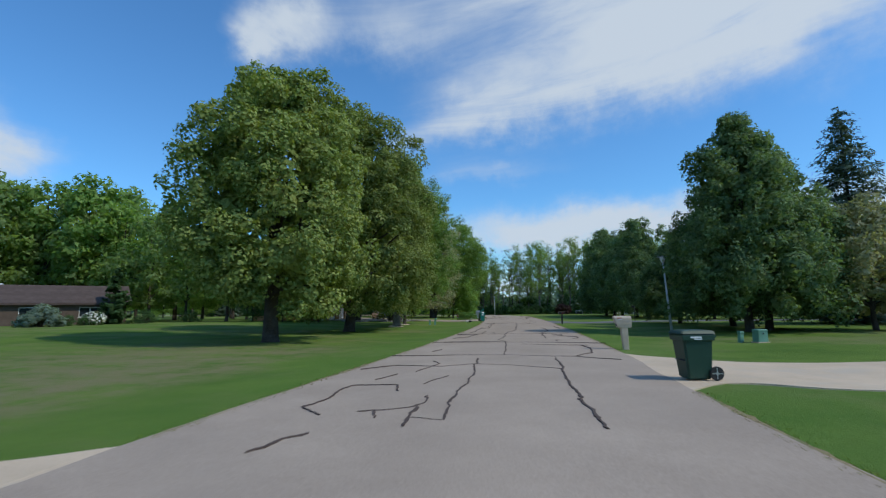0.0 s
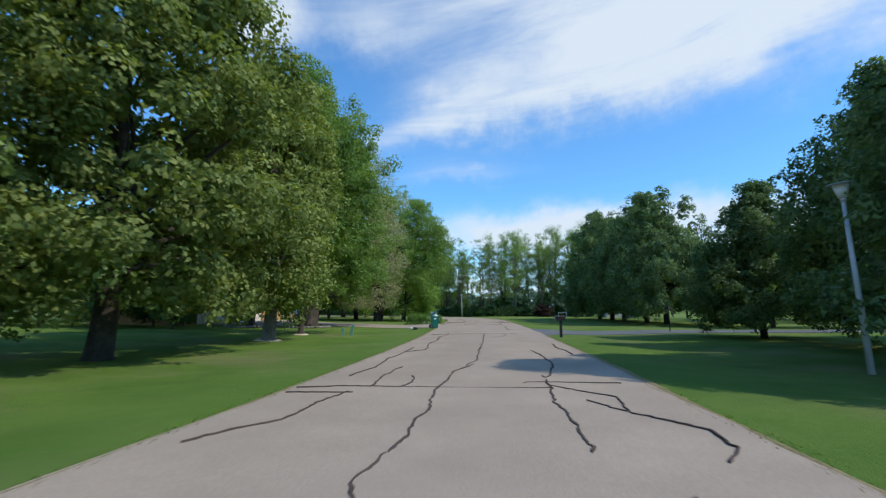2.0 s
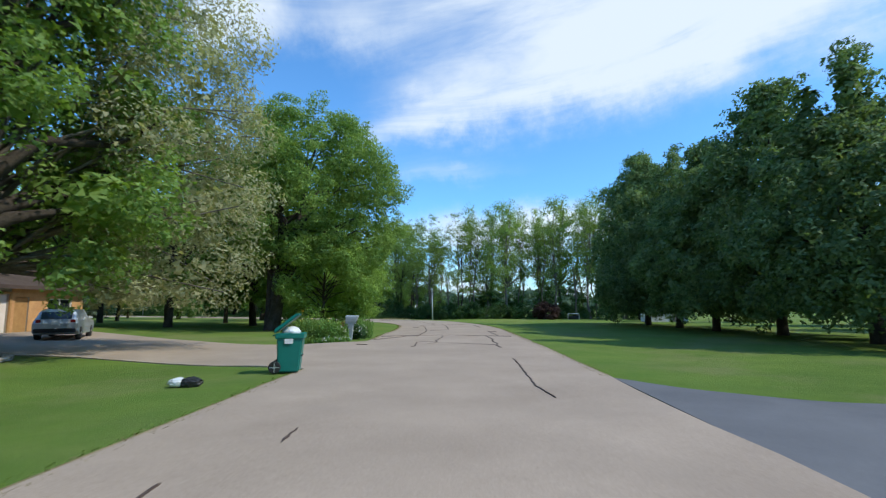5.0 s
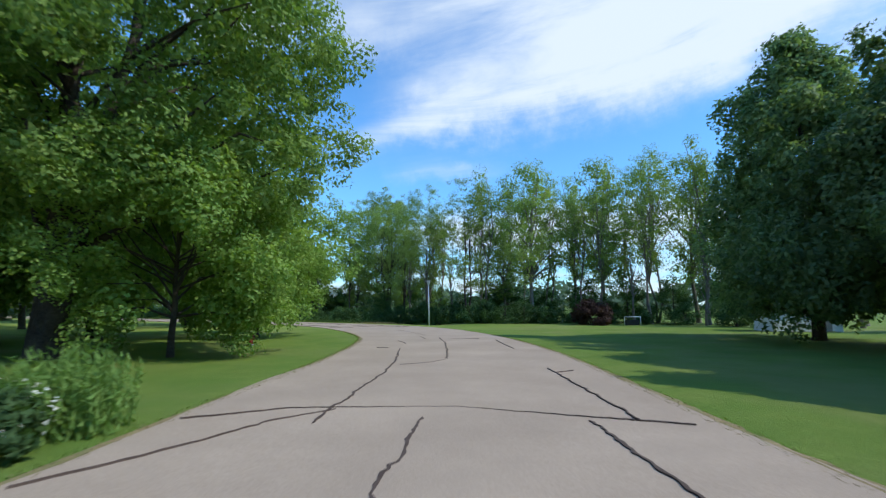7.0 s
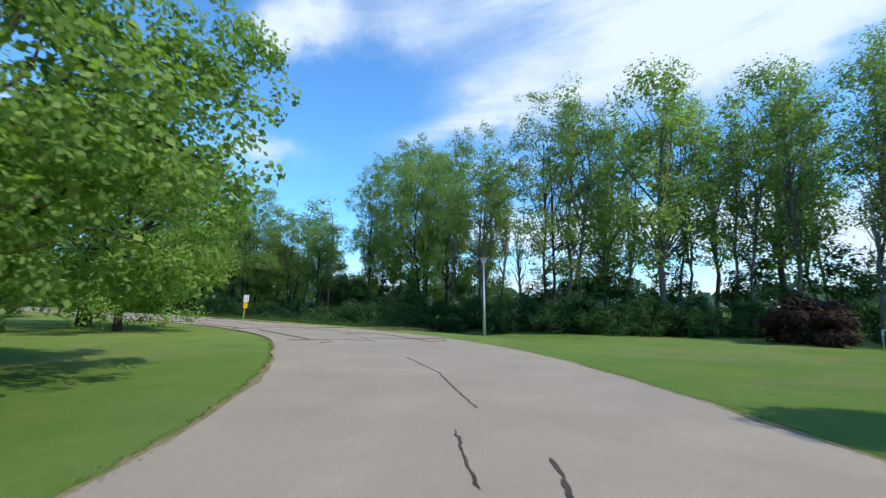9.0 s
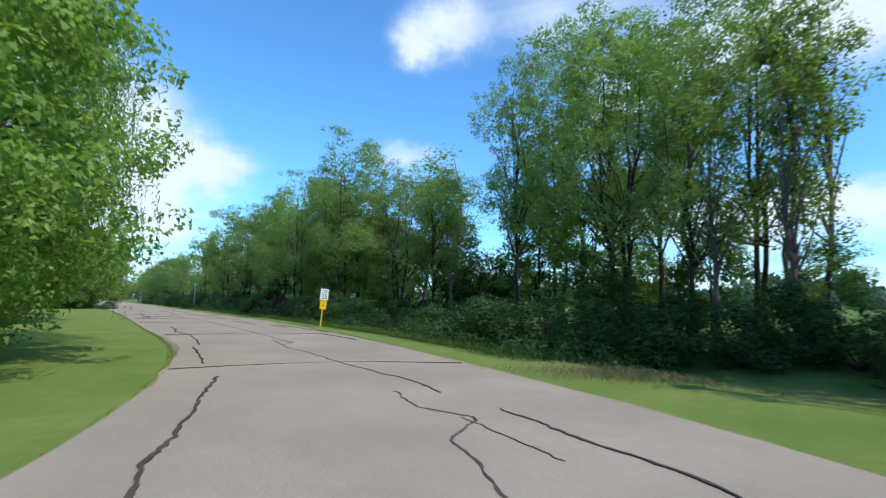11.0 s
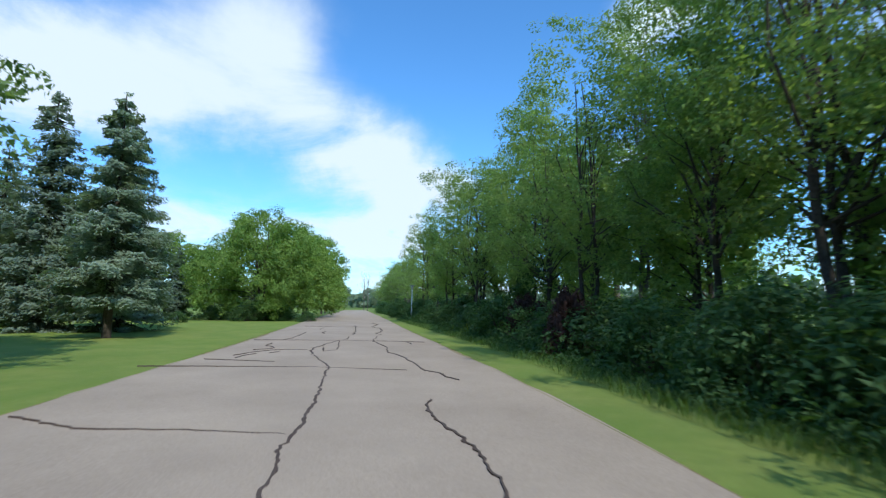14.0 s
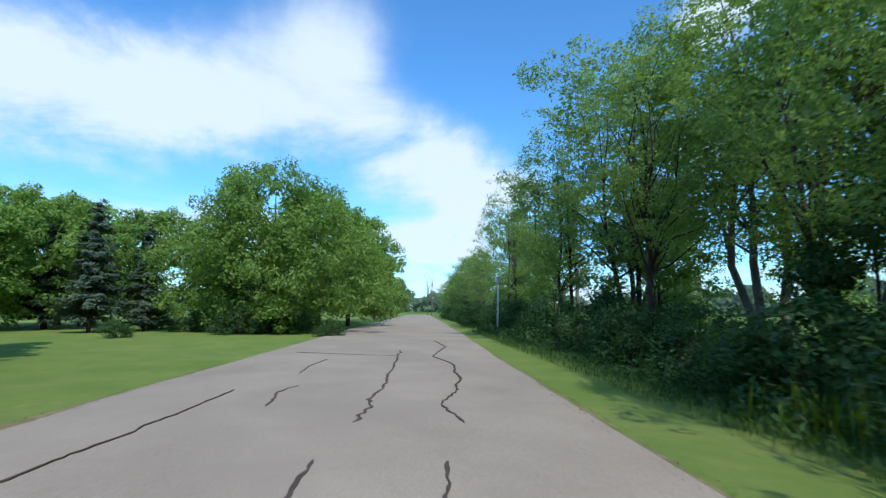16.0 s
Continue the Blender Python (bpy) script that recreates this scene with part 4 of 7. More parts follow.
another("linden_2", 25.2, 80.5, 15.0, 140, wide=1.0)
another("linden_2", 24.4, 86.0, 13.2, 80, wide=1.05)
another("linden_3", 24.6, 91.8, 11.8, 250, wide=0.9)
another("linden_1", 24.6, 98.0, 16.4, 320, wide=0.95)
broadleaf("crabapple_tree", "olive_2", 26.3, 34.9, 8.6, 4.2, 1.3, "olive", "small olive green crabapple tree on the lawn", 34, 9000, 0.23, 0.16, clumps=90, clump=0.8, hollow=0.4)
conifer("spruce_tree", "spruce_4", 33.5, 46.5, 19.0, 6.2, "spruce", "tall dark spruce tree behind the lindens", 35, 13000, 1.0, 0.26, size=0.36)
broadleaf("ash_tree", "ash_3", 29.8, 65.0, 7.8, 5.0, 1.6, "bright", "broad light green ash tree on the lawn", 36, 8000, 0.27, 0.18, clumps=95, clump=0.9)
another("spruce_4", 44, 92, 16.8, 50)
another("spruce_4", 54, 92, 17.5, 150)
another("spruce_4", 48, 84, 14.0, 250)
for k, (x, y, h) in enumerate(((40, 62, 10), (46, 75, 11), (38, 84, 9), (52, 66, 12), (44, 40, 11), (52, 50, 12), (38, 24, 10), (50, 20, 12), (58, 80, 13), (40, 104, 9), (60, 34, 13))):
    another(f"far_{1 + k % 2}", x, y, h, 77 * k, wide=1.25)

# the wild tree line beyond the bend and along the road
WILD = "tall wild tree with a thin open green crown in the hedgerow"
wild_specs = (("wild_1", 41, 19.0, 2.7, 5.0, 3700, 100, 0.42, 0.30), ("wild_2", 42, 18.0, 2.4, 4.4, 3400, 92, 0.40, 0.28), ("wild_3", 43, 18.5, 3.1, 6.0, 3800, 104, 0.45, 0.45),
              ("wild_4", 44, 13.5, 2.9, 2.6, 3800, 90, 0.45, 0.35), ("wild_5", 45, 16.0, 2.2, 4.5, 3000, 84, 0.35, 0.3))
spots = ((27.0, 124.5), (22.4, 126.0), (18.0, 131.5), (12.5, 133.5), (4.4, 136.0))
for k, ((kind, seed, h, r, base, count, n, a, b), (x, y)) in enumerate(zip(wild_specs, spots)):
    broadleaf("wild_tree", kind, x, y, h, r, base, "wild", WILD, seed, int(count * 1.3), 0.142, 0.16, a, b, 0.72, n, 40, hollow=0.12, lopsided=0.34, lean=0.11, bark="palebark", group="hedgerow trees",
              fork=0.3, reach=0.92, core=0.16, stems=((0, 0),) if k % 2 else ((0.25, 0.1), (-0.25, -0.05)))
hedge_rng = np.random.default_rng(77)


def beyond_right(s, off):
    """A place off metres to the right of the road's right edge, at the share s of the way."""
    i = s * (len(EDGE_R) - 1)
    p = np.array([np.interp(i, np.arange(len(EDGE_R)), EDGE_R[:, k]) for k in (0, 1)])
    n = np.array([np.interp(i, np.arange(len(across)), across[:, k]) for k in (0, 1)])
    return p + n * off


def along_hedge(first, last, rows, place):
    """Calls place(s, x, y) at uneven steps along rows beside the road; each row is nearest, farthest, step."""
    for near, far, step in rows:
        s = first
        while s < last:
            x, y = beyond_right(s, hedge_rng.uniform(near, far))
            place(s, x, y)
            i = int(s * (len(EDGE_R) - 1))
            seg = EDGE_R[min(i + 1, len(EDGE_R) - 1)] - EDGE_R[i]
            s += step * (1 if s < 0.86 else 2.2) * hedge_rng.uniform(0.75, 1.3) / (np.linalg.norm(seg) * (len(EDGE_R) - 1))


def hedge_height(s):
    """The canopy is lower behind the sign and rises again farther on."""
    lo, hi = (14.0, 16.5) if s < 0.687 else (10.3, 12.4) if s < 0.755 else (12.0, 13.6) if s < 0.79 else (14.5, 17.2) if s < 0.86 else (12.5, 15.5)
    return hedge_rng.uniform(lo, hi)


TALL = "tall wild tree with forked leaning stems and an open leafy crown"
tall_specs = (("tall_1", 141, 17.5, 4.9, 4.6, ((0.30, 0.1), (-0.35, -0.05)), 0.2), ("tall_2", 142, 18.5, 4.3, 5.6, ((0, 0),), 0.3), ("tall_3", 143, 16.5, 5.3, 3.8, ((0.35, 0.2), (-0.3, 0.15), (0.05, -0.35)), 0.35))
for (kind, seed, h, r, base, stems, b), (x, y) in zip(tall_specs, ((-6.7, 149.0), (-3.6, 145.6), (-5.6, 152.4))):
    broadleaf("wild_tree", kind, x, y, h * 1.08, r, base, "wild", TALL, seed, 16000, 0.136, 0.18, 0.36, b, 1.15, 72, 30, flat=0.7, hollow=0.35, lopsided=0.36, lean=0.10, bark="bark", group="hedgerow trees",
              fork=0.28, reach=0.80, core=0.05, stems=stems, knobs=7, outward=0.3, lump=1.0)


def bend_tree(s, x, y):
    """Behind the bend one slim tall tree stands apart, with a gap of open sky beside it."""
    kind, h, turn, wide = hedge_rng.integers(0, 3), hedge_height(s), hedge_rng.uniform(0, 360), hedge_rng.uniform(1.2, 1.5)
    if s < 0.70:
        h, wide = 16.5, 0.8
    elif x > -12:
        x, y, wide = x - 2.8, y + 1.2, 1.25
    another(f"tall_{1 + kind}", x, y, h, turn, wide=wide)


def past_gap(kinds, low, high, slim, broad):
    """A place function that sets trees farther along than the open gap behind the bend."""
    def place(s, x, y):
        kind = kinds[hedge_rng.integers(0, len(kinds))]
        h = hedge_rng.uniform(low, high) if low else hedge_height(s)
        turn, wide = hedge_rng.uniform(0, 360), hedge_rng.uniform(slim, broad)
        if x < -12:
            another(kind, x, y, h, turn, wide=wide)
    return place


WILD = [f"wild_{k}" for k in range(1, 6)]
along_hedge(0.696, 0.77, ((7.2, 9.8, 6.2),), bend_tree)
along_hedge(0.77, 0.92, ((6.8, 9.6, 4.6),), lambda s, x, y: another(
    f"tall_{1 + hedge_rng.integers(0, 3)}", x, y, hedge_height(s), hedge_rng.uniform(0, 360), wide=hedge_rng.uniform(1.05, 1.3)))
along_hedge(0.76, 0.92, ((11.5, 16.5, 6.5),), past_gap(WILD, 0, 0, 1.5, 2.0))
along_hedge(0.92, 0.998, ((8.3, 11.3, 4.6), (11.8, 16.5, 6.4)), lambda s, x, y: another(
    f"wild_{1 + hedge_rng.integers(0, 5)}", x, y, hedge_height(s), hedge_rng.uniform(0, 360), wide=hedge_rng.uniform(1.3, 1.8)))
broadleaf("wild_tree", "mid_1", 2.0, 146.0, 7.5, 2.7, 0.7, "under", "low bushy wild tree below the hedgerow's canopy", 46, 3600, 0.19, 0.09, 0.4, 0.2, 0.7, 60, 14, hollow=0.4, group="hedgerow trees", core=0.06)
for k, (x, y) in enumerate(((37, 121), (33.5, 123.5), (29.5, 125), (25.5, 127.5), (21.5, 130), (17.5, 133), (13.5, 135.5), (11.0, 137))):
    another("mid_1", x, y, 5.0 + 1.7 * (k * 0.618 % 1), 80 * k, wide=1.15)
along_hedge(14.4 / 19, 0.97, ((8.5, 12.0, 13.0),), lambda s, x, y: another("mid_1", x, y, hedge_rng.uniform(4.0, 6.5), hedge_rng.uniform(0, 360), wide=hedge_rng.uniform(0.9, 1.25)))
broadleaf("wild_tree", "mid_2", -30.0, 155.0, 10.0, 3.3, 0.9, "wild", "leafy young wild tree with low boughs", 47, 5000, 0.165, 0.1, 0.42, 0.2, 0.75, 80, 20, hollow=0.4, lopsided=0.3, group="hedgerow trees", core=0.16)
along_hedge(14.4 / 19, 0.98, ((9.5, 12.0, 19.0), (14.0, 18.5, 11.0)), past_gap(["mid_2"], 7.0, 11.0, 0.9, 1.2))
understory = ((-7.2, 143.6, 9.6), (-8.6, 147.2, 5.2), (-5.2, 147.0, 5.6), (-10.6, 149.4, 5.6), (-2.6, 150.0, 6.0), (-12.2, 147.8, 5.6), (-3.0, 137.4, 4.2), (4.6, 135.2, 4.2), (7.8, 132.6, 4.2), (-1.2, 147.0, 5.5))
for k, (x, y, h) in enumerate(understory):
    another(f"mid_{2 - (k + (k > 5)) % 2}", x, y, h, 50 * k, wide=0.95 if h > 9 else 1.25)
along_hedge(0.73, 0.77, ((11.0, 14.5, 6.5),), past_gap(["mid_2"], 8.8, 11.8, 1.1, 1.4))
for k, (x, y, h) in enumerate(((-31.5, 160.0, 12.0), (-25.2, 156.0, 11.0), (-35.2, 161.2, 10.0), (-39.5, 163.0, 10.0), (-22.0, 151.0, 9.0), (-43.4, 168.0, 9.5))):
    another("mid_2", x, y, h, 90 * k + 20, wide=1.2)
beyond_bend = ((16.5, 140, 19.5), (22, 136.5, 20), (28, 134, 19.5), (33.5, 128, 20), (38.5, 124, 19.5), (43.5, 118, 19.5), (31, 121, 20), (35, 118, 20.5), (15.5, 127.5, 19), (10.0, 130.0, 18.5),
               (13.8, 137, 20), (39, 113, 19.5), (29, 128, 20.5), (24.5, 131, 20.5), (20.5, 128.5, 16.5), (-33.0, 156.8, 15), (-44.8, 168.4, 17.0), (-49.0, 168.0, 16.0))
for k, (x, y, h) in enumerate(beyond_bend):
    another(f"wild_{1 + k % 5}", x, y, h, 71 * k, wide=1.05 if x > -40 else 1.8)
outside_bend = ((8.3, 127.8, 16.5), (0.6, 134.4, 12.5), (-2.2, 139.3, 16.5), (2.9, 138.2, 18), (-1.0, 143.8, 18.5), (-24.6, 151.2, 13.5), (-21.0, 149.6, 12.5))
for k, (x, y, h) in enumerate(outside_bend):
    another(f"tall_{1 + k % 3}", x, y, h, 71 * k, wide=1.0)


def dead_tree(x, y, h, seed):
    """A bare grey snag with forked limbs."""
    rng = np.random.default_rng(seed)
    cl = crown_clumps(rng, 30, h * 0.35, h, h * 0.16, 0.4, 0.4, 0.3, 0.3, 0.2)
    ob = thing("dead_tree", x, y, ground_z(x, y), "bare grey dead tree with forked limbs", "tree", "dead trees")
    v, f = trunk_and_limbs(rng, h, 0.13, cl, 26, 0.3, 0.09, 0.95)
    part("trunk", mesh_of("trunk", v, f, True), M["palebark"], ob)


for k, (x, y, h) in enumerate(((24.6, 122.6, 8.5), (30.0, 119.5, 8.0), (3.4, 133.4, 9.5), (6.2, 131.4, 8.5), (1.0, 134.0, 9.0), (-12.5, 143.0, 8), (-190, 240, 17), (-184, 238, 15))):
    dead_tree(x, y, h, 90 + k)

# undergrowth below the tree line; its leaf colour is darkened for the shade there
UNDER = "dense green undergrowth bush below the tree line, its leaves darkened for shade"
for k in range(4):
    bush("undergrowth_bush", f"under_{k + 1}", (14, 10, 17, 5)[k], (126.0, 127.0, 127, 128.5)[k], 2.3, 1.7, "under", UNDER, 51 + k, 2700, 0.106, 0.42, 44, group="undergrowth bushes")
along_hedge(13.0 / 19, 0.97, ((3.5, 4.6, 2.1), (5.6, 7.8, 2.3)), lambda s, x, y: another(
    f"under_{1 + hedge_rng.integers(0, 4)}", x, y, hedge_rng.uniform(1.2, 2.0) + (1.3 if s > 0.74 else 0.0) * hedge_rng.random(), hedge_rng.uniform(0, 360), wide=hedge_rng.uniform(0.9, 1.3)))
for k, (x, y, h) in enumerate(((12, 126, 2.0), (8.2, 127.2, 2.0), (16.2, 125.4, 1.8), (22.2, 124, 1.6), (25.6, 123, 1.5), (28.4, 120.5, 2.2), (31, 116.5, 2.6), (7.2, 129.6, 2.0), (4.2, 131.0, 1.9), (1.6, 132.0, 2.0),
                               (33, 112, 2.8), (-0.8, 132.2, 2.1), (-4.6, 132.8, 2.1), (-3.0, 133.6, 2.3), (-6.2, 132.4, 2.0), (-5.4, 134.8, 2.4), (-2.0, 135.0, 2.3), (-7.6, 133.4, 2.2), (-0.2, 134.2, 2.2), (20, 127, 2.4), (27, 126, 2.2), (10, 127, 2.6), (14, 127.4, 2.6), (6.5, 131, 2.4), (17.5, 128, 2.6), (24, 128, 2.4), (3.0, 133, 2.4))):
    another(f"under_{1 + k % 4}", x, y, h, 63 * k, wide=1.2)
bush("purple_shrub", "purple_1", 19.8, 121.4, 2.5, 2.4, "purple", "dark purple-leaved shrub at the lawn's far edge", 61, 3500, 0.2, 0.5, 46)
another("purple_1", -37.1, 154.0, 2.7, 40, "dark purple-leaved shrub in the hedgerow", 0.5)
another("purple_1", -31.8, 149.4, 2.4, 140, "dark purple-leaved shrub in the hedgerow", 0.42)
for k, (x, y, h, w) in enumerate(((-78.5, 152.0, 1.6, 1.5), (-75.5, 155.5, 1.4, 1.4), (-82, 158.5, 1.8, 1.5), (-69.5, 158.6, 1.2, 1.3), (-89, 163.5, 1.5, 1.6), (-84.5, 150, 1.6, 1.8), (-72, 147.5, 1.0, 1.5), (-73.5, 154.0, 1.9, 1.5), (-75.2, 156.6, 2.0, 1.5), (-77.0, 158.6, 1.9, 1.6), (-79.0, 156.6, 1.8, 1.6), (-73.2, 157.6, 1.7, 1.5), (-81.5, 154.0, 1.8, 1.7))):
    another(f"under_{1 + k % 4}", x, y, h, 50 * k, "low dark green garden shrub below the trees", w)

for k, (x, y, h) in enumerate(((-19.6, 60.6, 6.5), (-22.6, 59.6, 7.0), (-25.6, 60.0, 6.5), (-18.2, 62.3, 3.4), (-16.8, 58.4, 5.0), (-20.6, 57.2, 6.0))):
    another("mid_1", x, y, h, 70 * k, "dense dark green small tree beside the brick house", 1.15)


# far woods that close the view; haze is put into their greyed leaf colour
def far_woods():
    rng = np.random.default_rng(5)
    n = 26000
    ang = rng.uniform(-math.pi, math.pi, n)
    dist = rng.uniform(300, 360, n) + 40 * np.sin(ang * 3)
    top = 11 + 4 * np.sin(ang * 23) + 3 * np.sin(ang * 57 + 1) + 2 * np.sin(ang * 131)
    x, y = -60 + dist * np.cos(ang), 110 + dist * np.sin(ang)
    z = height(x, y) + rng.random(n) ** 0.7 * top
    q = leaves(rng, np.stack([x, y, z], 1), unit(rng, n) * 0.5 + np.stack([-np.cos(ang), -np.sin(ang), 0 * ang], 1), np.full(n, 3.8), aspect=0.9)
    ob = part("far_woods", leaf_mesh("far_woods", q), M["hazeleaf"])
    tagged(ob, "distant belt of woodland beyond the fields, its green greyed for haze", "woods", kind="stuff")


far_woods()


# ---- things beside the road ----
def wheel(parent, x, y, z, radius, width, axis_turn=0.0):
    """A tyre with a spoked rim, its axle along local y."""
    turn = pose(x, y, z, 0, 0, axis_turn)
    bm = rod(radius, radius, width, 0, 0, -width / 2, 20, 0.012)
    tyre = part("tyre", moved(bm, turn @ pose(0, 0, 0, 90, 0, 0)), M["rubber"], parent)
    bm = rod(radius * 0.22, radius * 0.22, width * 1.12, 0, 0, -width * 0.56, 12)
    for k in range(4):
        spoke = box(radius * 0.13, width * 1.1, radius * 0.66, 0, 0, radius * 0.12, 0.0)
        spoke.transform(Matrix.Rotation(k * math.pi / 2, 4, "Y"))
        me = bpy.data.meshes.new("spoke")
        spoke.to_mesh(me)
        spoke.free()
        part("spoke", me, M["rim"], tyre, "", turn)
    part("hub", moved(bm, turn @ pose(0, 0, 0, 90, 0, 0)), M["rim"], tyre)
    return tyre


def wheelie_bin(x, y, turn, mat, label, lid_open=0.0, labelled=True):
    """A wheeled refuse cart; its front faces local -x, wheels at the back."""
    b = thing("wheeled_bin", x, y, ground_z(x, y) + 0.02, label, "bin", turn=turn)
    bm = bmesh.new()
    bmesh.ops.create_cube(bm, size=1.0)
    for v in bm.verts:
        k = 1.0 if v.co.z > 0 else 0.80
        v.co = Vector((v.co.x * 0.64 * k + (0.03 if v.co.z < 0 else 0), v.co.y * 0.58 * k, (v.co.z + 0.5) * 0.93 + 0.02))
    bmesh.ops.bevel(bm, geom=bm.edges[:], offset=0.035, segments=3, affect="EDGES")
    part("body", bm, mat, b)
    part("rim_band", box(0.69, 0.63, 0.13, 0, 0, 0.84, 0.02, 1.02), mat, b)
    lid = bmesh.new()
    bmesh.ops.create_cube(lid, size=1.0)
    for v in lid.verts:
        k = 0.86 if v.co.z > 0 else 1.0
        v.co = Vector((v.co.x * 0.76 * k, v.co.y * 0.68 * k, (v.co.z + 0.5) * 0.085))
    bmesh.ops.bevel(lid, geom=lid.edges[:], offset=0.02, segments=2, affect="EDGES")
    hinge = Matrix.Translation((0.36, 0, 0.975)) @ Matrix.Rotation(radians(lid_open), 4, "Y") @ Matrix.Translation((-0.36, 0, 0))
    part("lid", moved(lid, hinge), mat, b)
    part("handle", moved(rod(0.018, 0.018, 0.5, 0, 0, -0.25, 10), pose(0.40, 0, 0.92, 90, 0, 0)), mat, b)
    part("catch_bar", moved(rod(0.016, 0.016, 0.4, 0, 0, -0.2, 10), pose(-0.285, 0, 0.42, 90, 0, 0)), M["black"], b)
    for sy in (-0.30, 0.30):
        wheel(b, 0.34, sy, 0.15, 0.15, 0.05)
    part("axle", moved(rod(0.014, 0.014, 0.60, 0, 0, -0.30, 8), pose(0.34, 0, 0.15, 90, 0, 0)), M["black"], b)
    if labelled:
        part("label_plate", box(0.24, 0.006, 0.035, -0.06, -0.322, 0.90, 0.0), M["label"], b, "pale printed label strip")
        part("label_plate", box(0.17, 0.006, 0.022, -0.02, -0.322, 0.868, 0.0), M["label"], b, "pale printed label strip")
    return b


wheelie_bin(7.62, 13.9, 6, M["greenbin"], "dark green wheeled bin with closed lid at the driveway")
teal = wheelie_bin(2.05, 64.5, 190, M["tealbin"], "teal green wheeled bin with its lid open, overfull", 38)
part("front_label", box(0.2, 0.006, 0.16, 0.02, 0.302, 0.72, 0.0), M["label"], teal, "white square label")
bag = thing("rubbish_bag", 2.05, 64.5, 0.98, "white plastic rubbish bag poking out of the bin", "bag")
bm = bmesh.new()
bmesh.ops.create_icosphere(bm, subdivisions=3, radius=1.0)
for v in bm.verts:
    v.co = Vector((v.co.x * 0.23, v.co.y * 0.23, v.co.z * 0.14 + 0.03)) * (1 + 0.10 * noise.noise(v.co * 3))
part("bag_skin", bm, M["label"], bag)
box_bag = thing("discarded_bag", 0.45, 62.5, ground_z(0.45, 62.5), "black and white crumpled bag lying on the lawn", "bag")
for dx, mat, sz in ((-0.14, "label", 0.15), (0.12, "black", 0.17)):
    bm = bmesh.new()
    bmesh.ops.create_icosphere(bm, subdivisions=3, radius=1.0)
    for v in bm.verts:
        v.co = Vector((v.co.x * sz * 1.4 + dx, v.co.y * sz, max(v.co.z * sz * 0.7 + 0.08, 0))) * (1 + 0.2 * noise.noise(v.co * 4))
    part("bag_skin", bm, M[mat], box_bag)


def moulded_mailbox(x, y, turn, mat, label):
    """A one-piece plastic mailbox: tapered post, arched box that reaches towards the road (local -x), a paper slot below it."""
    b = thing("mailbox", x, y, ground_z(x, y), label, "mailbox", "moulded mailboxes", turn)
    part("post", moved(box(0.21, 0.19, 0.98, 0, 0, -0.06, 0.03, 1.25), Matrix.Rotation(radians(-3), 4, "Y")), mat, b)
    verts, n = [], 12
    prof = [(-0.125, -0.16), (0.125, -0.16), (0.15, -0.02), (0.155, 0.16)] + [(0.155 * math.cos(a), 0.18 + 0.10 * math.sin(a)) for a in np.linspace(0.15, math.pi - 0.15, n)] + [(-0.155, 0.16), (-0.15, -0.02)]
    for xx, s, cut in ((-0.43, 0.97, 0.36), (-0.40, 1.0, 0.36), (0.18, 1.0, 0.0), (0.22, 0.96, 0.0)):
        verts += [(xx + (0.28 - q) * cut, p * s, 0.98 + q * s) for p, q in prof]
    k = len(prof)
    faces = [(r * k + i, r * k + (i + 1) % k, (r + 1) * k + (i + 1) % k, (r + 1) * k + i) for r in range(3) for i in range(k)] + [tuple(range(k))[::-1], tuple(range(3 * k, 4 * k))]
    part("box", mesh_of("box", verts, faces), mat, b)
    slant = Matrix.Rotation(radians(-19.8), 4, "Y")
    part("door", moved(box(0.012, 0.25, 0.22, 0, 0, -0.11, 0.004), Matrix.Translation((-0.382, 0, 1.115)) @ slant), mat, b)
    part("door_pull", moved(box(0.025, 0.05, 0.025, 0, 0, 0, 0.006), Matrix.Translation((-0.43, 0, 1.20)) @ slant), mat, b)
    # solid black plate paints the shade inside the paper slot; nothing is cut out
    part("slot_opening", moved(box(0.012, 0.19, 0.11, 0, 0, -0.055, 0.0), Matrix.Translation((-0.312, 0, 0.915)) @ slant), M["black"], b, "black plate standing in for the shade inside the paper slot")
    part("seam", box(0.46, 0.316, 0.006, -0.04, 0, 1.06, 0.0), M["greyplastic"], b)
    part("number_plate", box(0.16, 0.006, 0.03, -0.22, -0.161, 1.165, 0.0), M["redlight"], b, "small red strip")
    part("number_plate", box(0.11, 0.006, 0.03, -0.20, -0.161, 1.122, 0.0), M["label"], b, "small pale strip")
    return b


moulded_mailbox(8.28, 22.0, 0, M["tanplastic"], "tan moulded plastic mailbox beside the driveway")
moulded_mailbox(1.06, 77.3, 180, M["greyplastic"], "grey moulded plastic mailbox among flowers")

mb = thing("mailbox", 9.95, 51.4, ground_z(9.95, 51.4), "black box mailbox on a black wooden post", "mailbox", turn=3)
part("post", box(0.14, 0.14, 0.98, 0.02, 0, -0.05, 0.012), M["black"], mb)
part("box", box(0.56, 0.24, 0.24, -0.02, 0, 0.93, 0.018), M["black"], mb)
part("door", box(0.012, 0.22, 0.21, -0.307, 0, 0.945, 0.004), M["greyplastic"], mb, "pale grey front door")
part("roof_board", box(0.60, 0.28, 0.02, -0.02, 0, 1.17, 0.005), M["greywood"], mb)
part("flag", box(0.10, 0.006, 0.04, 0.08, -0.126, 1.06, 0.0), M["redlight"], mb)


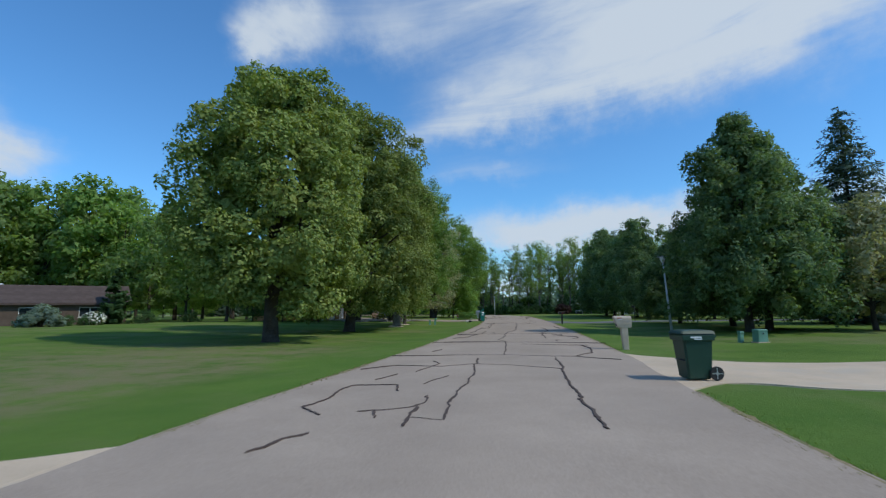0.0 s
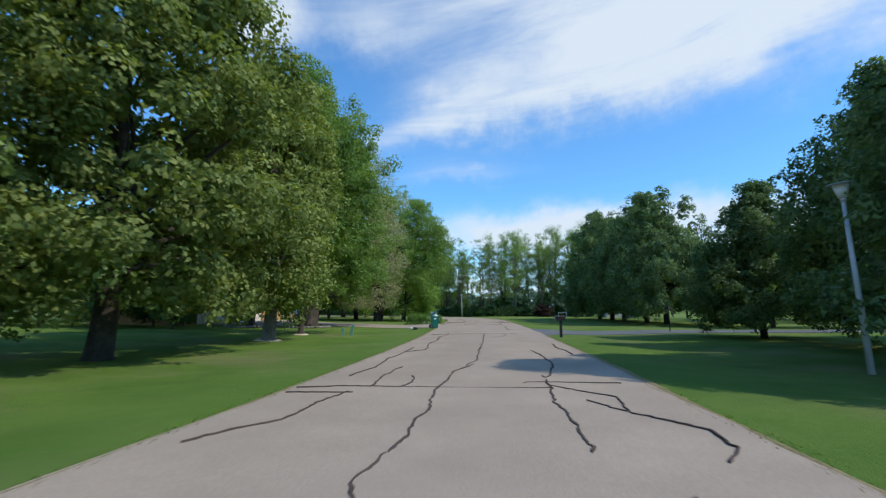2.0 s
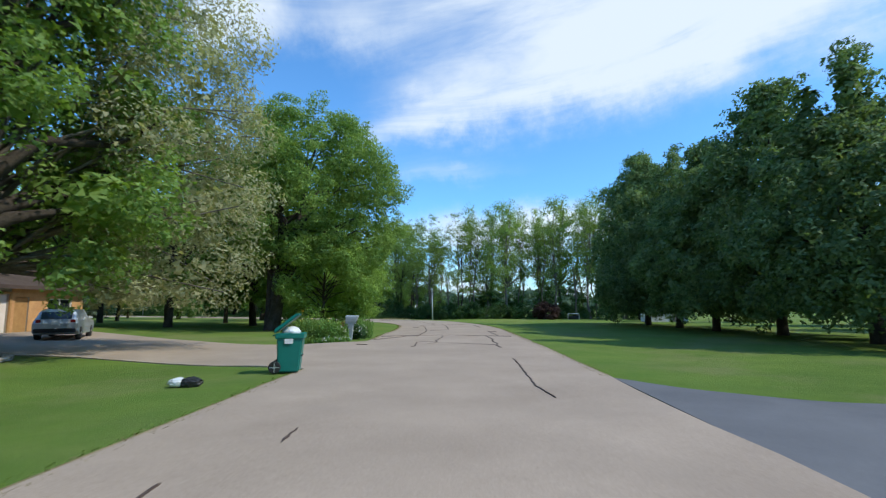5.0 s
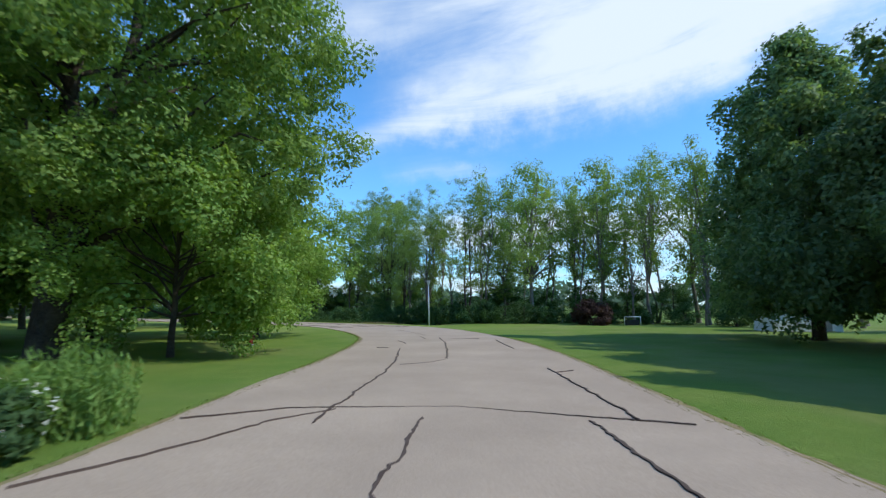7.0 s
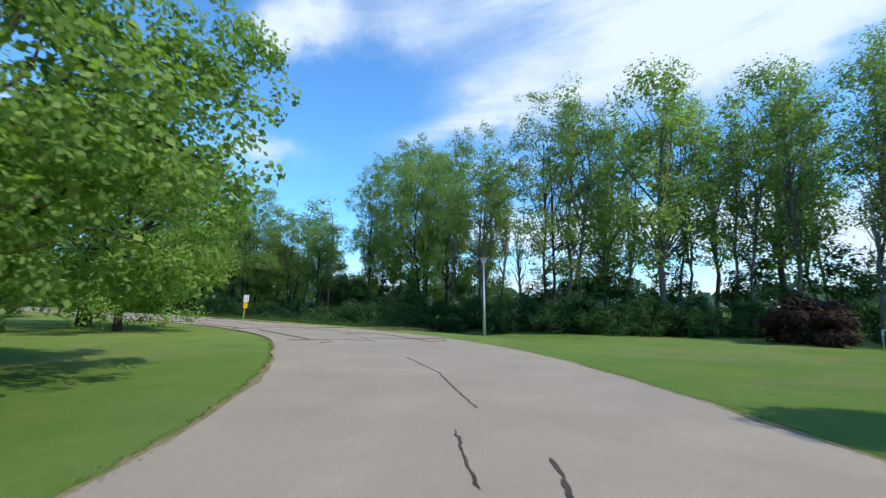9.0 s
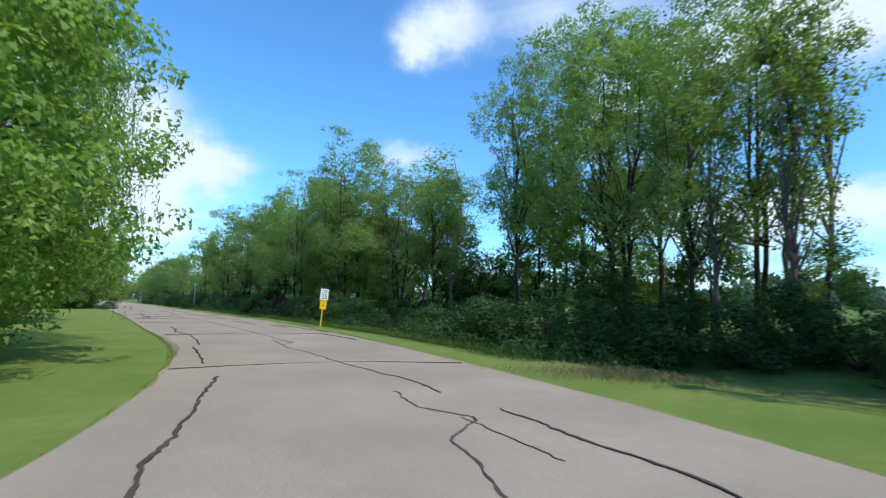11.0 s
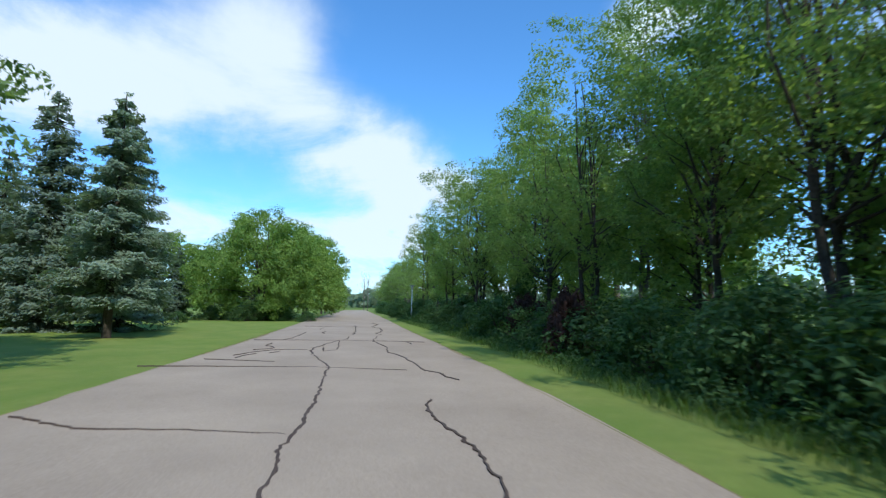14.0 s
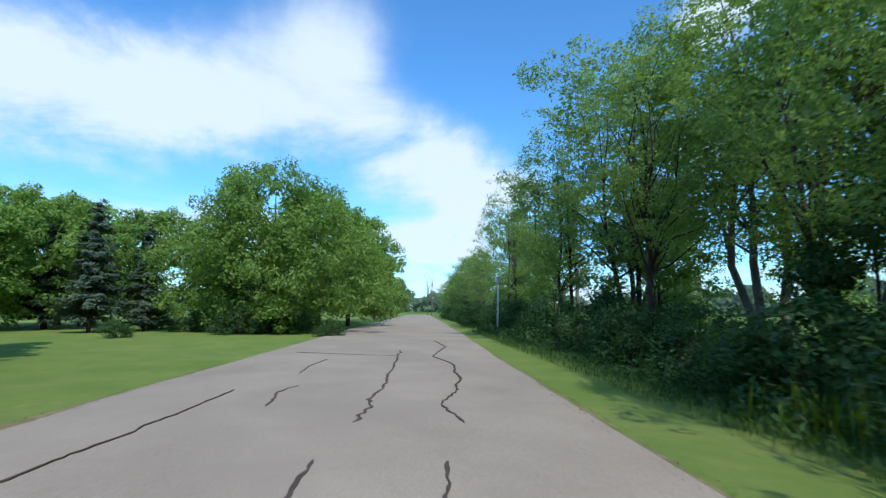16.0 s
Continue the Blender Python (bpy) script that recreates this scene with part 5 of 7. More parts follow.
def street_lamp(x, y, h, lean, lean_to, label):
    """A slim tapered pole with a flared lantern below a wide flat cap."""
    b = thing("street_lamp", x, y, ground_z(x, y), label, "street lamp", "street lamps")
    tilt = Matrix.Rotation(radians(lean_to), 4, "Z") @ Matrix.Rotation(radians(lean), 4, "Y") @ Matrix.Rotation(radians(-lean_to), 4, "Z")
    b.matrix_basis = Matrix.Translation((x, y, ground_z(x, y))) @ tilt
    part("pole", rod(0.085, 0.05, h - 0.42, 0, 0, -0.1, 14), M["galvanised"], b)
    part("collar", rod(0.075, 0.075, 0.10, 0, 0, h - 0.56, 14, 0.01), M["galvanised"], b)
    part("lantern", rod(0.11, 0.20, 0.34, 0, 0, h - 0.46, 18), M["signwhite"], b, "frosted white flared lantern")
    part("cap", rod(0.34, 0.30, 0.035, 0, 0, h - 0.12, 20, 0.008), M["greyplastic"], b)
    part("finial", rod(0.05, 0.03, 0.05, 0, 0, h - 0.085, 10), M["greyplastic"], b)
    return b


street_lamp(14.87, 36.2, 5.05, 3.4, 180, "pale grey street lamp that leans towards the road")
street_lamp(3.95, 124.2, 4.75, 1.0, 180, "pale grey street lamp on the outside of the bend")
street_lamp(-66.0, 169.2, 4.0, 1.5, 0, "thin pale grey street lamp beside the hedgerow")
lp = thing("yard_post", 18.5, 57.6, 0.0, "thin black yard post with a small arm beside the driveway", "post")
lp.location.z = ground_z(18.5, 57.6)
part("post", rod(0.035, 0.03, 1.9, 0, 0, -0.1, 10), M["black"], lp)
part("arm", box(0.62, 0.03, 0.03, -0.05, 0, 1.72, 0.006), M["black"], lp)
part("hanging_sign", box(0.34, 0.014, 0.2, -0.12, 0, 1.49, 0.004), M["black"], lp)


def lettering(text, size, x, z, y, parent, mat):
    """Raised flat letters from the built-in font, facing local -y."""
    cu = bpy.data.curves.new("lettering", "FONT")
    cu.body, cu.size, cu.align_x, cu.extrude = text, size, "CENTER", 0.0015
    tmp = bpy.data.objects.new("lettering", cu)
    scene.collection.objects.link(tmp)
    bpy.context.view_layer.update()
    me = bpy.data.meshes.new_from_object(tmp.evaluated_get(bpy.context.evaluated_depsgraph_get()))
    bpy.data.objects.remove(tmp)
    me.materials.clear()
    me.transform(pose(x, y, z, 90, 0, 0))
    return part("lettering", me, mat, parent)


def speed_sign(x, y, turn, lean):
    b = thing("speed_limit_sign", x, y, 0, "white speed limit sign over a yellow plate on a yellow post", "road sign")
    b.matrix_basis = pose(x, y, ground_z(x, y) - 0.12, 0, lean, turn) @ Matrix.Scale(1.08, 4)
    part("post", box(0.06, 0.045, 2.35, 0, 0.03, -0.2, 0.006), M["postyellow"], b, "yellow painted post, paler below")
    part("band", box(0.066, 0.05, 0.016, 0, 0.03, 0.86, 0.0), M["black"], b)
    plate = part("white_plate", box(0.46, 0.006, 0.63, 0, -0.002, 1.60, 0.0025), M["signwhite"], b, "white plate with black letters")
    lettering("SPEED", 0.115, 0, 2.085, -0.0065, plate, M["ink"])
    lettering("LIMIT", 0.115, 0, 1.965, -0.0065, plate, M["ink"])
    lettering("25", 0.36, 0, 1.68, -0.0065, plate, M["ink"])
    for bx, bz, bw, bh in ((0, 2.215, 0.43, 0.008), (0, 1.615, 0.43, 0.008), (-0.215, 1.615, 0.008, 0.6), (0.215, 1.615, 0.008, 0.6)):
        part("border", box(bw, 0.002, bh, bx, -0.0065, bz, 0.0), M["ink"], plate)
    low = part("yellow_plate", box(0.36, 0.006, 0.50, 0, -0.002, 1.09, 0.0025), M["signyellow"], b, "yellow warning plate with dark marks")
    for k in range(4):
        part("mark", box(0.036, 0.002, 0.032, -0.075 + 0.05 * k, -0.0065, 1.50, 0.0), M["ink"], low)
    for px, pz, ang, ln in ((-0.01, 1.38, 20, 0.13), (0.035, 1.32, -50, 0.11), (-0.03, 1.30, 35, 0.12), (0.05, 1.285, 80, 0.08)):
        part("mark", moved(box(0.022, 0.002, ln, 0, 0, -ln / 2, 0.0), pose(px, -0.0065, pz, 0, ang, 0)), M["ink"], low)
    for bz in (2.18, 1.66, 1.54, 1.13):
        part("bolt", moved(rod(0.008, 0.008, 0.006, 0, 0, 0, 8), pose(0, -0.004, bz, 90, 0, 0)), M["galvanised"], b)
    return b


speed_sign(-19.35, 138.9, 52, 5.5)


def hydrant(x, y):
    b = thing("fire_hydrant", x, y, ground_z(x, y), "faded red fire hydrant on the lawn", "fire hydrant")
    part("base_flange", rod(0.15, 0.15, 0.05, 0, 0, 0, 16, 0.008), M["greyplastic"], b)
    part("barrel", rod(0.095, 0.09, 0.42, 0, 0, 0.02, 16), M["hydrant"], b)
    part("collar", rod(0.13, 0.13, 0.04, 0, 0, 0.42, 16, 0.006), M["hydrant"], b)
    bm = bmesh.new()
    bmesh.ops.create_uvsphere(bm, u_segments=16, v_segments=8, radius=0.105)
    part("bonnet", moved(bm, Matrix.Translation((0, 0, 0.46))), M["hydrant"], b)
    part("top_nut", rod(0.03, 0.025, 0.06, 0, 0, 0.55, 6), M["hydrant"], b)
    for ang, r in ((0, 0.045), (180, 0.045), (270, 0.06)):
        part("outlet_cap", moved(rod(r, r, 0.15, 0, 0, 0.0, 12, 0.006), pose(0, 0, 0.33, 0, 90, ang)), M["hydrant"], b)


hydrant(-3.2, 96.2)


def utility_pedestal(x, y, h, lean, turn, label):
    b = thing("utility_pedestal", x, y, ground_z(x, y), label, "utility box", "utility pedestals")
    b.matrix_basis = pose(x, y, ground_z(x, y), 0, lean, turn)
    part("housing", box(0.20, 0.17, h - 0.07, 0, 0, -0.05, 0.015, 0.96), M["pedestal"], b)
    part("cap", box(0.225, 0.195, 0.12, 0, 0, h - 0.13, 0.02, 0.9), M["pedestal"], b)


utility_pedestal(-3.35, 54.9, 0.52, 3, 10, "short green utility pedestal in the lawn")
utility_pedestal(-2.85, 55.2, 0.74, 9, 5, "leaning green utility pedestal in the lawn")
utility_pedestal(14.45, 26.3, 0.52, 4, 20, "green utility pedestal beside a transformer box")
tb = thing("transformer_box", 15.1, 25.9, ground_z(15.1, 25.9), "low green transformer box on the lawn", "utility box", turn=8)
part("plinth", box(0.54, 0.52, 0.06, 0, 0, -0.03, 0.01), M["drive"], tb)
part("housing", box(0.44, 0.44, 0.50, 0, 0, 0.03, 0.02, 0.95), M["pedestal"], tb)
part("lid", box(0.46, 0.46, 0.07, 0, 0, 0.51, 0.02, 0.94), M["pedestal"], tb)
part("latch", box(0.05, 0.02, 0.08, 0, -0.225, 0.36, 0.004), M["black"], tb)

frame_ob = thing("goal_frame", 23.4, 120.2, ground_z(23.4, 120.2), "white tubular frame on the far lawn", "frame")
for fx in (-0.75, 0.75):
    part("upright", rod(0.035, 0.035, 0.85, fx, 0, -0.05, 10), M["paint"], frame_ob)
part("crossbar", moved(rod(0.035, 0.035, 1.57, 0, 0, -0.785, 10), pose(0, 0, 0.80, 0, 90, 0)), M["paint"], frame_ob)
part("net_back", box(1.4, 0.02, 0.5, 0, 0.25, 0.0, 0.0), M["black"], frame_ob)

def stone_ring(x, y, radius, count, label):
    b = thing("stone_ring", x, y, ground_z(x, y), label, "stone edging")
    rng = np.random.default_rng(8)
    shapes = []
    for s in range(4):
        bm = bmesh.new()
        bmesh.ops.create_icosphere(bm, subdivisions=1, radius=1.0)
        for v in bm.verts:
            v.co *= rng.uniform(0.8, 1.15)
        me = bpy.data.meshes.new("stone")
        bm.to_mesh(me)
        bm.free()
        me.materials.append(M["stone"])
        shapes.append(me)
    for k in range(count):
        a = 2 * math.pi * k / count
        part("stone", shapes[k % 4], M["stone"], b, "", pose(radius * math.cos(a), radius * math.sin(a), 0.07, 0, 0, math.degrees(a) + rng.uniform(-30, 30))
             @ Matrix.Diagonal((rng.uniform(0.14, 0.2), rng.uniform(0.18, 0.27), rng.uniform(0.10, 0.16), 1)))
    bm = rod(radius * 0.98, radius * 0.7, 0.14, 0, 0, -0.02, 28)
    part("soil", bm, M["soil"], b)


stone_ring(-9.4, 66.5, 1.9, 36, "ring of field stones round a thick tree trunk")
stone_ring(-14.0, 65.0, 1.9, 34, "ring of field stones round a many-stemmed tree")
ring = thing("tree_collar", -5.9, 48.9, ground_z(-5.9, 48.9), "pale concrete collar round the foot of a tree", "tree collar")
part("concrete", rod(0.85, 0.45, 0.16, 0, 0, -0.04, 20, 0.02), M["drive"], ring)
ring2 = thing("tree_collar", -6.0, 54.6, ground_z(-6.0, 54.6), "pale concrete collar round the foot of a tree", "tree collar")
part("concrete", rod(0.62, 0.36, 0.10, 0, 0, -0.04, 20, 0.02), M["drive"], ring2)


# flower bed round the grey mailbox
def tall_flowers(x, y, h, radius, seed, label, flower=None, n=420):
    """Upright leafy stems, some with blossoms at the tips."""
    rng = np.random.default_rng(seed)
    b = thing("flower_clump", x, y, ground_z(x, y), label, "flowers", "flower bed")
    ang, r = rng.uniform(0, 6.283, n), radius * np.sqrt(rng.random(n))
    px, py = r * np.cos(ang), r * np.sin(ang)
    hh = h * rng.uniform(0.7, 1.1, n) * (1 - 0.25 * (r / radius) ** 2)
    tubes = [tube([(a, c, -0.05), (a * 1.04, c * 1.04, q * 0.5), (a * 1.1, c * 1.1, q)], [0.008, 0.006, 0.003], 3) for a, c, q in zip(px[::3], py[::3], hh[::3])]
    v, f = joined(tubes)
    part("stem", mesh_of("stem", v, f), M["flowerleaf"], b)
    k = 11
    s = np.linspace(0.12, 1.0, k)[None]
    pos = np.stack([(px[:, None] * (1 + 0.1 * s)), (py[:, None] * (1 + 0.1 * s)), hh[:, None] * s], -1).reshape(-1, 3) + rng.normal(0, 0.03, (n * k, 3))
    part("leaves", leaf_mesh("leaves", leaves(rng, pos, unit(rng, n * k) * np.array([1, 1, 0.4]), np.full(n * k, 0.15), 0.24, -2.2, 0.2)), M["flowerleaf"], b)
    if flower:
        m = n // 7 if flower == "white_flower" else n // 45
        tip = np.stack([px[:m] * 1.1, py[:m] * 1.1, hh[:m]], -1)
        pos = np.repeat(tip, 5, 0) + rng.normal(0, 0.035, (m * 5, 3))
        part("blossoms", leaf_mesh("blossoms", leaves(rng, pos, unit(rng, m * 5), np.full(m * 5, 0.07), 0.9)), M[flower], b)


tall_flowers(-0.95, 76.95, 1.2, 0.72, 1, "tall leafy green flower stems beside the mailbox", "yellow_flower")
tall_flowers(-0.05, 77.0, 1.10, 0.66, 2, "tall leafy green flower stems beside the mailbox", "yellow_flower")
tall_flowers(1.15, 79.4, 1.05, 0.75, 4, "leafy green stems behind a white-flowered shrub", n=320)
tall_flowers(0.6, 77.2, 0.75, 0.4, 5, "low clump of white blossoms at a mailbox", "white_flower", 160)
bush("white_shrub", "white_1", 1.15, 78.3, 0.85, 0.6, "under", "low shrub with pale variegated leaves", 62, 1500, 0.11, 0.2, 26, "shrub", "flower bed")
rng_w = np.random.default_rng(9)
wp = unit(rng_w, 130) * np.array([0.62, 0.62, 0.4]) + np.array([0, 0, 0.45])
part("blossoms", leaf_mesh("blossoms", leaves(rng_w, wp, wp, np.full(130, 0.06), 0.8)), M["white_flower"], TREE_KINDS["white_1"][0])
for k, (x, y) in enumerate(((-1.5, 76.4), (-1.2, 76.15), (-0.7, 76.15), (0.1, 76.25), (0.7, 76.6))):
    tall_flowers(x, y, 0.22, 0.45, 70 + k, "low pale edging plants along the flower bed", "white_flower" if k > 2 else None, 130)


# ---- houses ----
def gable_roof(length, depth, eave, ridge, over):
    """Two slopes with thickness over a ridge along x."""
    verts = []
    for x in (-length / 2 - over, length / 2 + over):
        verts += [(x, -depth / 2 - over, eave - 0.12), (x, 0, ridge), (x, depth / 2 + over, eave - 0.12), (x, -depth / 2 - over, eave - 0.30), (x, 0, ridge - 0.18), (x, depth / 2 + over, eave - 0.30)]
    faces = [(0, 6, 7, 1), (1, 7, 8, 2), (3, 4, 10, 9), (4, 5, 11, 10), (0, 3, 9, 6), (2, 8, 11, 5), (0, 1, 4, 3), (1, 2, 5, 4), (6, 9, 10, 7), (7, 10, 11, 8)]
    return mesh_of("roof", verts, faces)


def wall_with_holes(length, height_, thick, holes):
    """A wall along x, from y 0 to thick, with openings given as (x0, x1, z0, z1)."""
    cuts_x = sorted({-length / 2, length / 2, *[v for h in holes for v in h[:2]]})
    cuts_z = sorted({0.0, height_, *[v for h in holes for v in h[2:]]})
    bm = bmesh.new()
    for x0, x1 in zip(cuts_x, cuts_x[1:]):
        for z0, z1 in zip(cuts_z, cuts_z[1:]):
            mx, mz = (x0 + x1) / 2, (z0 + z1) / 2
            if any(h[0] < mx < h[1] and h[2] < mz < h[3] for h in holes):
                continue
            ret = bmesh.ops.create_cube(bm, size=1.0)
            for v in ret["verts"]:
                v.co = Vector((mx + v.co.x * (x1 - x0), thick / 2 + v.co.y * thick, mz + v.co.z * (z1 - z0)))
    bmesh.ops.remove_doubles(bm, verts=bm.verts[:], dist=1e-4)
    return bm


def house_window(parent, x, y, z, w, h, turn=0.0):
    at = pose(x, y, z, 0, 0, turn)
    win = part("window", box(w, 0.02, h, 0, 0.05, 0, 0.0), M["glass"], parent, "", at)
    for fx in (-w / 2 + 0.03, 0, w / 2 - 0.03):
        part("frame", box(0.06, 0.07, h, fx, 0, 0, 0.004), M["paint"], win)
    for fz in (0.0, h - 0.06):
        part("frame", box(w, 0.075, 0.06, 0, 0, fz, 0.004), M["paint"], win)
    part("sill", box(w + 0.16, 0.14, 0.05, 0, -0.05, -0.06, 0.006), M["paint"], win)


def ranch_house():
    """The long low house with the brown roof behind the left lawn; its front faces local -y."""
    b = thing("ranch_house", -51.5, 50.5, 0.25, "long low brown house with a dark brown shingle roof", "house", turn=43)
    length, depth, eave = 26.0, 9.0, 2.35
    holes = [(-9, -7, 0.9, 2.0), (-4.5, -2.3, 0.9, 2.0), (0.4, 1.4, 0.0, 2.05), (3.5, 6.0, 0.8, 2.0), (8.6, 10.6, 0.9, 2.0)]
    front = wall_with_holes(length, eave, 0.25, holes)
    part("wall", moved(front, Matrix.Translation((0, -depth / 2, 0))), M["brownbrick"], b)
    part("wall", moved(wall_with_holes(length, eave, 0.25, []), Matrix.Translation((0, depth / 2 - 0.25, 0))), M["brownbrick"], b)
    for sx in (-length / 2 + 0.125, length / 2 - 0.125):
        part("wall", box(0.25, depth - 0.5, eave, sx, 0, 0, 0.0), M["brownbrick"], b)
        gable = mesh_of("gable", [(sx - 0.12, -depth / 2, eave), (sx - 0.12, depth / 2, eave), (sx - 0.12, 0, 4.2), (sx + 0.12, -depth / 2, eave), (sx + 0.12, depth / 2, eave), (sx + 0.12, 0, 4.2)],
                        [(0, 2, 1), (3, 4, 5), (0, 1, 4, 3), (1, 2, 5, 4), (2, 0, 3, 5)])
        part("gable", gable, M["brownbrick"], b)
    roof = part("roof", gable_roof(length, depth, eave + 0.22, 4.55, 0.5), M["roof"], b)
    slope = math.atan2(4.55 - (eave + 0.10), depth / 2 + 0.5)
    course = bpy.data.meshes.new("shingle_course")
    bm = box(length + 1.0, 0.36, 0.018, 0, 0, 0, 0.0)
    bm.to_mesh(course)
    bm.free()
    course.materials.append(M["roof"])
    run = math.hypot(depth / 2 + 0.5, 4.55 - eave - 0.10)
    for k in range(int(run / 0.36)):
        u = 0.18 + k * 0.36
        part("shingle_course", course, M["roof"], roof, "", Matrix.Translation((0, -depth / 2 - 0.5 + u * math.cos(slope), eave + 0.10 + u * math.sin(slope) + 0.004)) @ Matrix.Rotation(slope + 0.03, 4, "X"))
    part("fascia", box(length + 1.0, 0.03, 0.2, 0, -depth / 2 - 0.52, eave - 0.10, 0.0), M["roof"], b)
    part("roof_vent", box(0.5, 0.5, 0.35, 1.5, 0.2, 4.35, 0.02), M["label"], b)
    part("door", box(0.96, 0.05, 2.03, 0.9, -depth / 2 + 0.1, 0, 0.004), M["wood"], b)
    for x0, x1, z0, z1 in holes:
        if z0 > 0.1:
            house_window(b, (x0 + x1) / 2, -depth / 2 + 0.06, z0, x1 - x0, z1 - z0)


ranch_house()


def garage_house():
    """The brick house with pale garage doors; its front faces local -y."""
    b = thing("brick_house", -23.4, 75.0, ground_z(-19.2, 75), "tan brick house with pale garage doors", "house", turn=90)
    length, depth, eave = 22.0, 8.4, 2.6
    holes = [(-6.0, -2.9, 0.0, 2.2), (-1.4, 1.5, 0.0, 2.2), (-9.0, -6.5, 0.0, 2.2), (2.6, 5.2, 0.0, 2.2), (5.6, 6.6, 0.0, 2.05), (8.0, 10.0, 0.9, 2.0)]
    core = wall_with_holes(length, eave, 0.22, holes)
    front = part("wall", moved(core, Matrix.Translation((0, -depth / 2 + 0.01, 0))), M["mortar"], b)
    part("wall", moved(wall_with_holes(length, eave, 0.25, []), Matrix.Translation((0, depth / 2 - 0.25, 0))), M["brick"], b)
    for sx in (-length / 2 + 0.125, length / 2 - 0.125):
        part("wall", box(0.25, depth - 0.5, eave, sx, 0, 0, 0.0), M["brick"], b)
        part("gable", mesh_of("gable", [(sx - 0.12, -depth / 2, eave), (sx - 0.12, depth / 2, eave), (sx - 0.12, 0, 4.4), (sx + 0.12, -depth / 2, eave), (sx + 0.12, depth / 2, eave), (sx + 0.12, 0, 4.4)],
                              [(0, 2, 1), (3, 4, 5), (0, 1, 4, 3), (1, 2, 5, 4), (2, 0, 3, 5)]), M["brick"], b)
    part("roof", gable_roof(length, depth, eave + 0.22, 4.75, 0.6), M["roof"], b)
    part("fascia", box(length + 1.2, 0.03, 0.22, 0, -depth / 2 - 0.62, eave - 0.10, 0.0), M["roof"], b)
    for x0, x1, z0, z1 in holes[:4]:
        door = part("garage_door", box(x1 - x0, 0.05, z1, (x0 + x1) / 2, -depth / 2 + 0.16, 0, 0.0), M["pinkdoor"], b, "pale panelled garage door")
        for r in range(4):
            for c in range(4):
                w = (x1 - x0) / 4
                part("panel", box(w - 0.14, 0.02, 0.40, x0 + w * (c + 0.5), -depth / 2 + 0.13, 0.08 + r * 0.54, 0.006), M["pinkdoor"], door)
        for sx in (x0 - 0.06, x1 + 0.06):
            part("jamb", box(0.12, 0.1, z1, sx, -depth / 2 - 0.03, 0, 0.004), M["wood"], b)
        part("head_trim", box(x1 - x0 + 0.24, 0.1, 0.14, (x0 + x1) / 2, -depth / 2 - 0.03, z1, 0.004), M["wood"], b)
    part("door", box(0.96, 0.05, 2.03, 6.1, -depth / 2 + 0.1, 0, 0.004), M["wood"], b, "warm wooden front door")
    house_window(b, 9.0, -depth / 2 + 0.06, 0.9, 2.0, 1.1)
    # bricks of the piers between the garage doors
    me = bpy.data.meshes.new("brick")
    bm = box(0.215, 0.03, 0.066, 0, 0, 0, 0.004)
    bm.to_mesh(me)
    bm.free()
    me.materials.append(M["brick"])
    for row in range(30):
        z = 0.02 + row * 0.077
        for x0, x1 in ((-2.77, -1.53), (1.63, 2.47)):
            x = x0 + (0.11 if row % 2 else 0.0)
            while x + 0.215 <= x1:
                part("brick", me, M["brick"], front, "", Matrix.Translation((x + 0.1075, -depth / 2 + 0.002, z)))
                x += 0.225
    rest = wall_with_holes(5.66, eave - 0.02, 0.02, [(-2.57, -1.57, 0.0, 2.05), (-0.17, 1.83, 0.9, 2.0)])
    part("brick_facing", moved(rest, Matrix.Translation((8.17, -depth / 2 - 0.012, 0))), M["brick"], b)
    rest = wall_with_holes(1.8, eave - 0.02, 0.02, [])
    part("brick_facing", moved(rest, Matrix.Translation((-10.05, -depth / 2 - 0.012, 0))), M["brick"], b)


garage_house()


def shed():
    b = thing("garden_shed", 30.5, 108.3, ground_z(30.5, 108.3), "white lap-sided garden shed at the lawn's edge", "shed", turn=-8)
    part("wall", box(4.2, 3.0, 2.35, 0, 0, 0, 0.01), M["paint"], b)
    me = bpy.data.meshes.new("siding_board")
    bm = box(4.24, 0.02, 0.15, 0, 0, 0, 0.003)
    bm.to_mesh(me)
    bm.free()
    me.materials.append(M["paint"])
    for k in range(15):
        part("siding_board", me, M["paint"], b, "", Matrix.Translation((0, -1.512, 0.04 + k * 0.152)) @ Matrix.Rotation(radians(-3), 4, "X"))
    part("roof", gable_roof(4.2, 3.0, 2.55, 3.3, 0.25), M["roof"], b)
    part("door", box(0.9, 0.05, 1.95, 1.0, -1.55, 0.05, 0.006), M["greywood"], b)


shed()


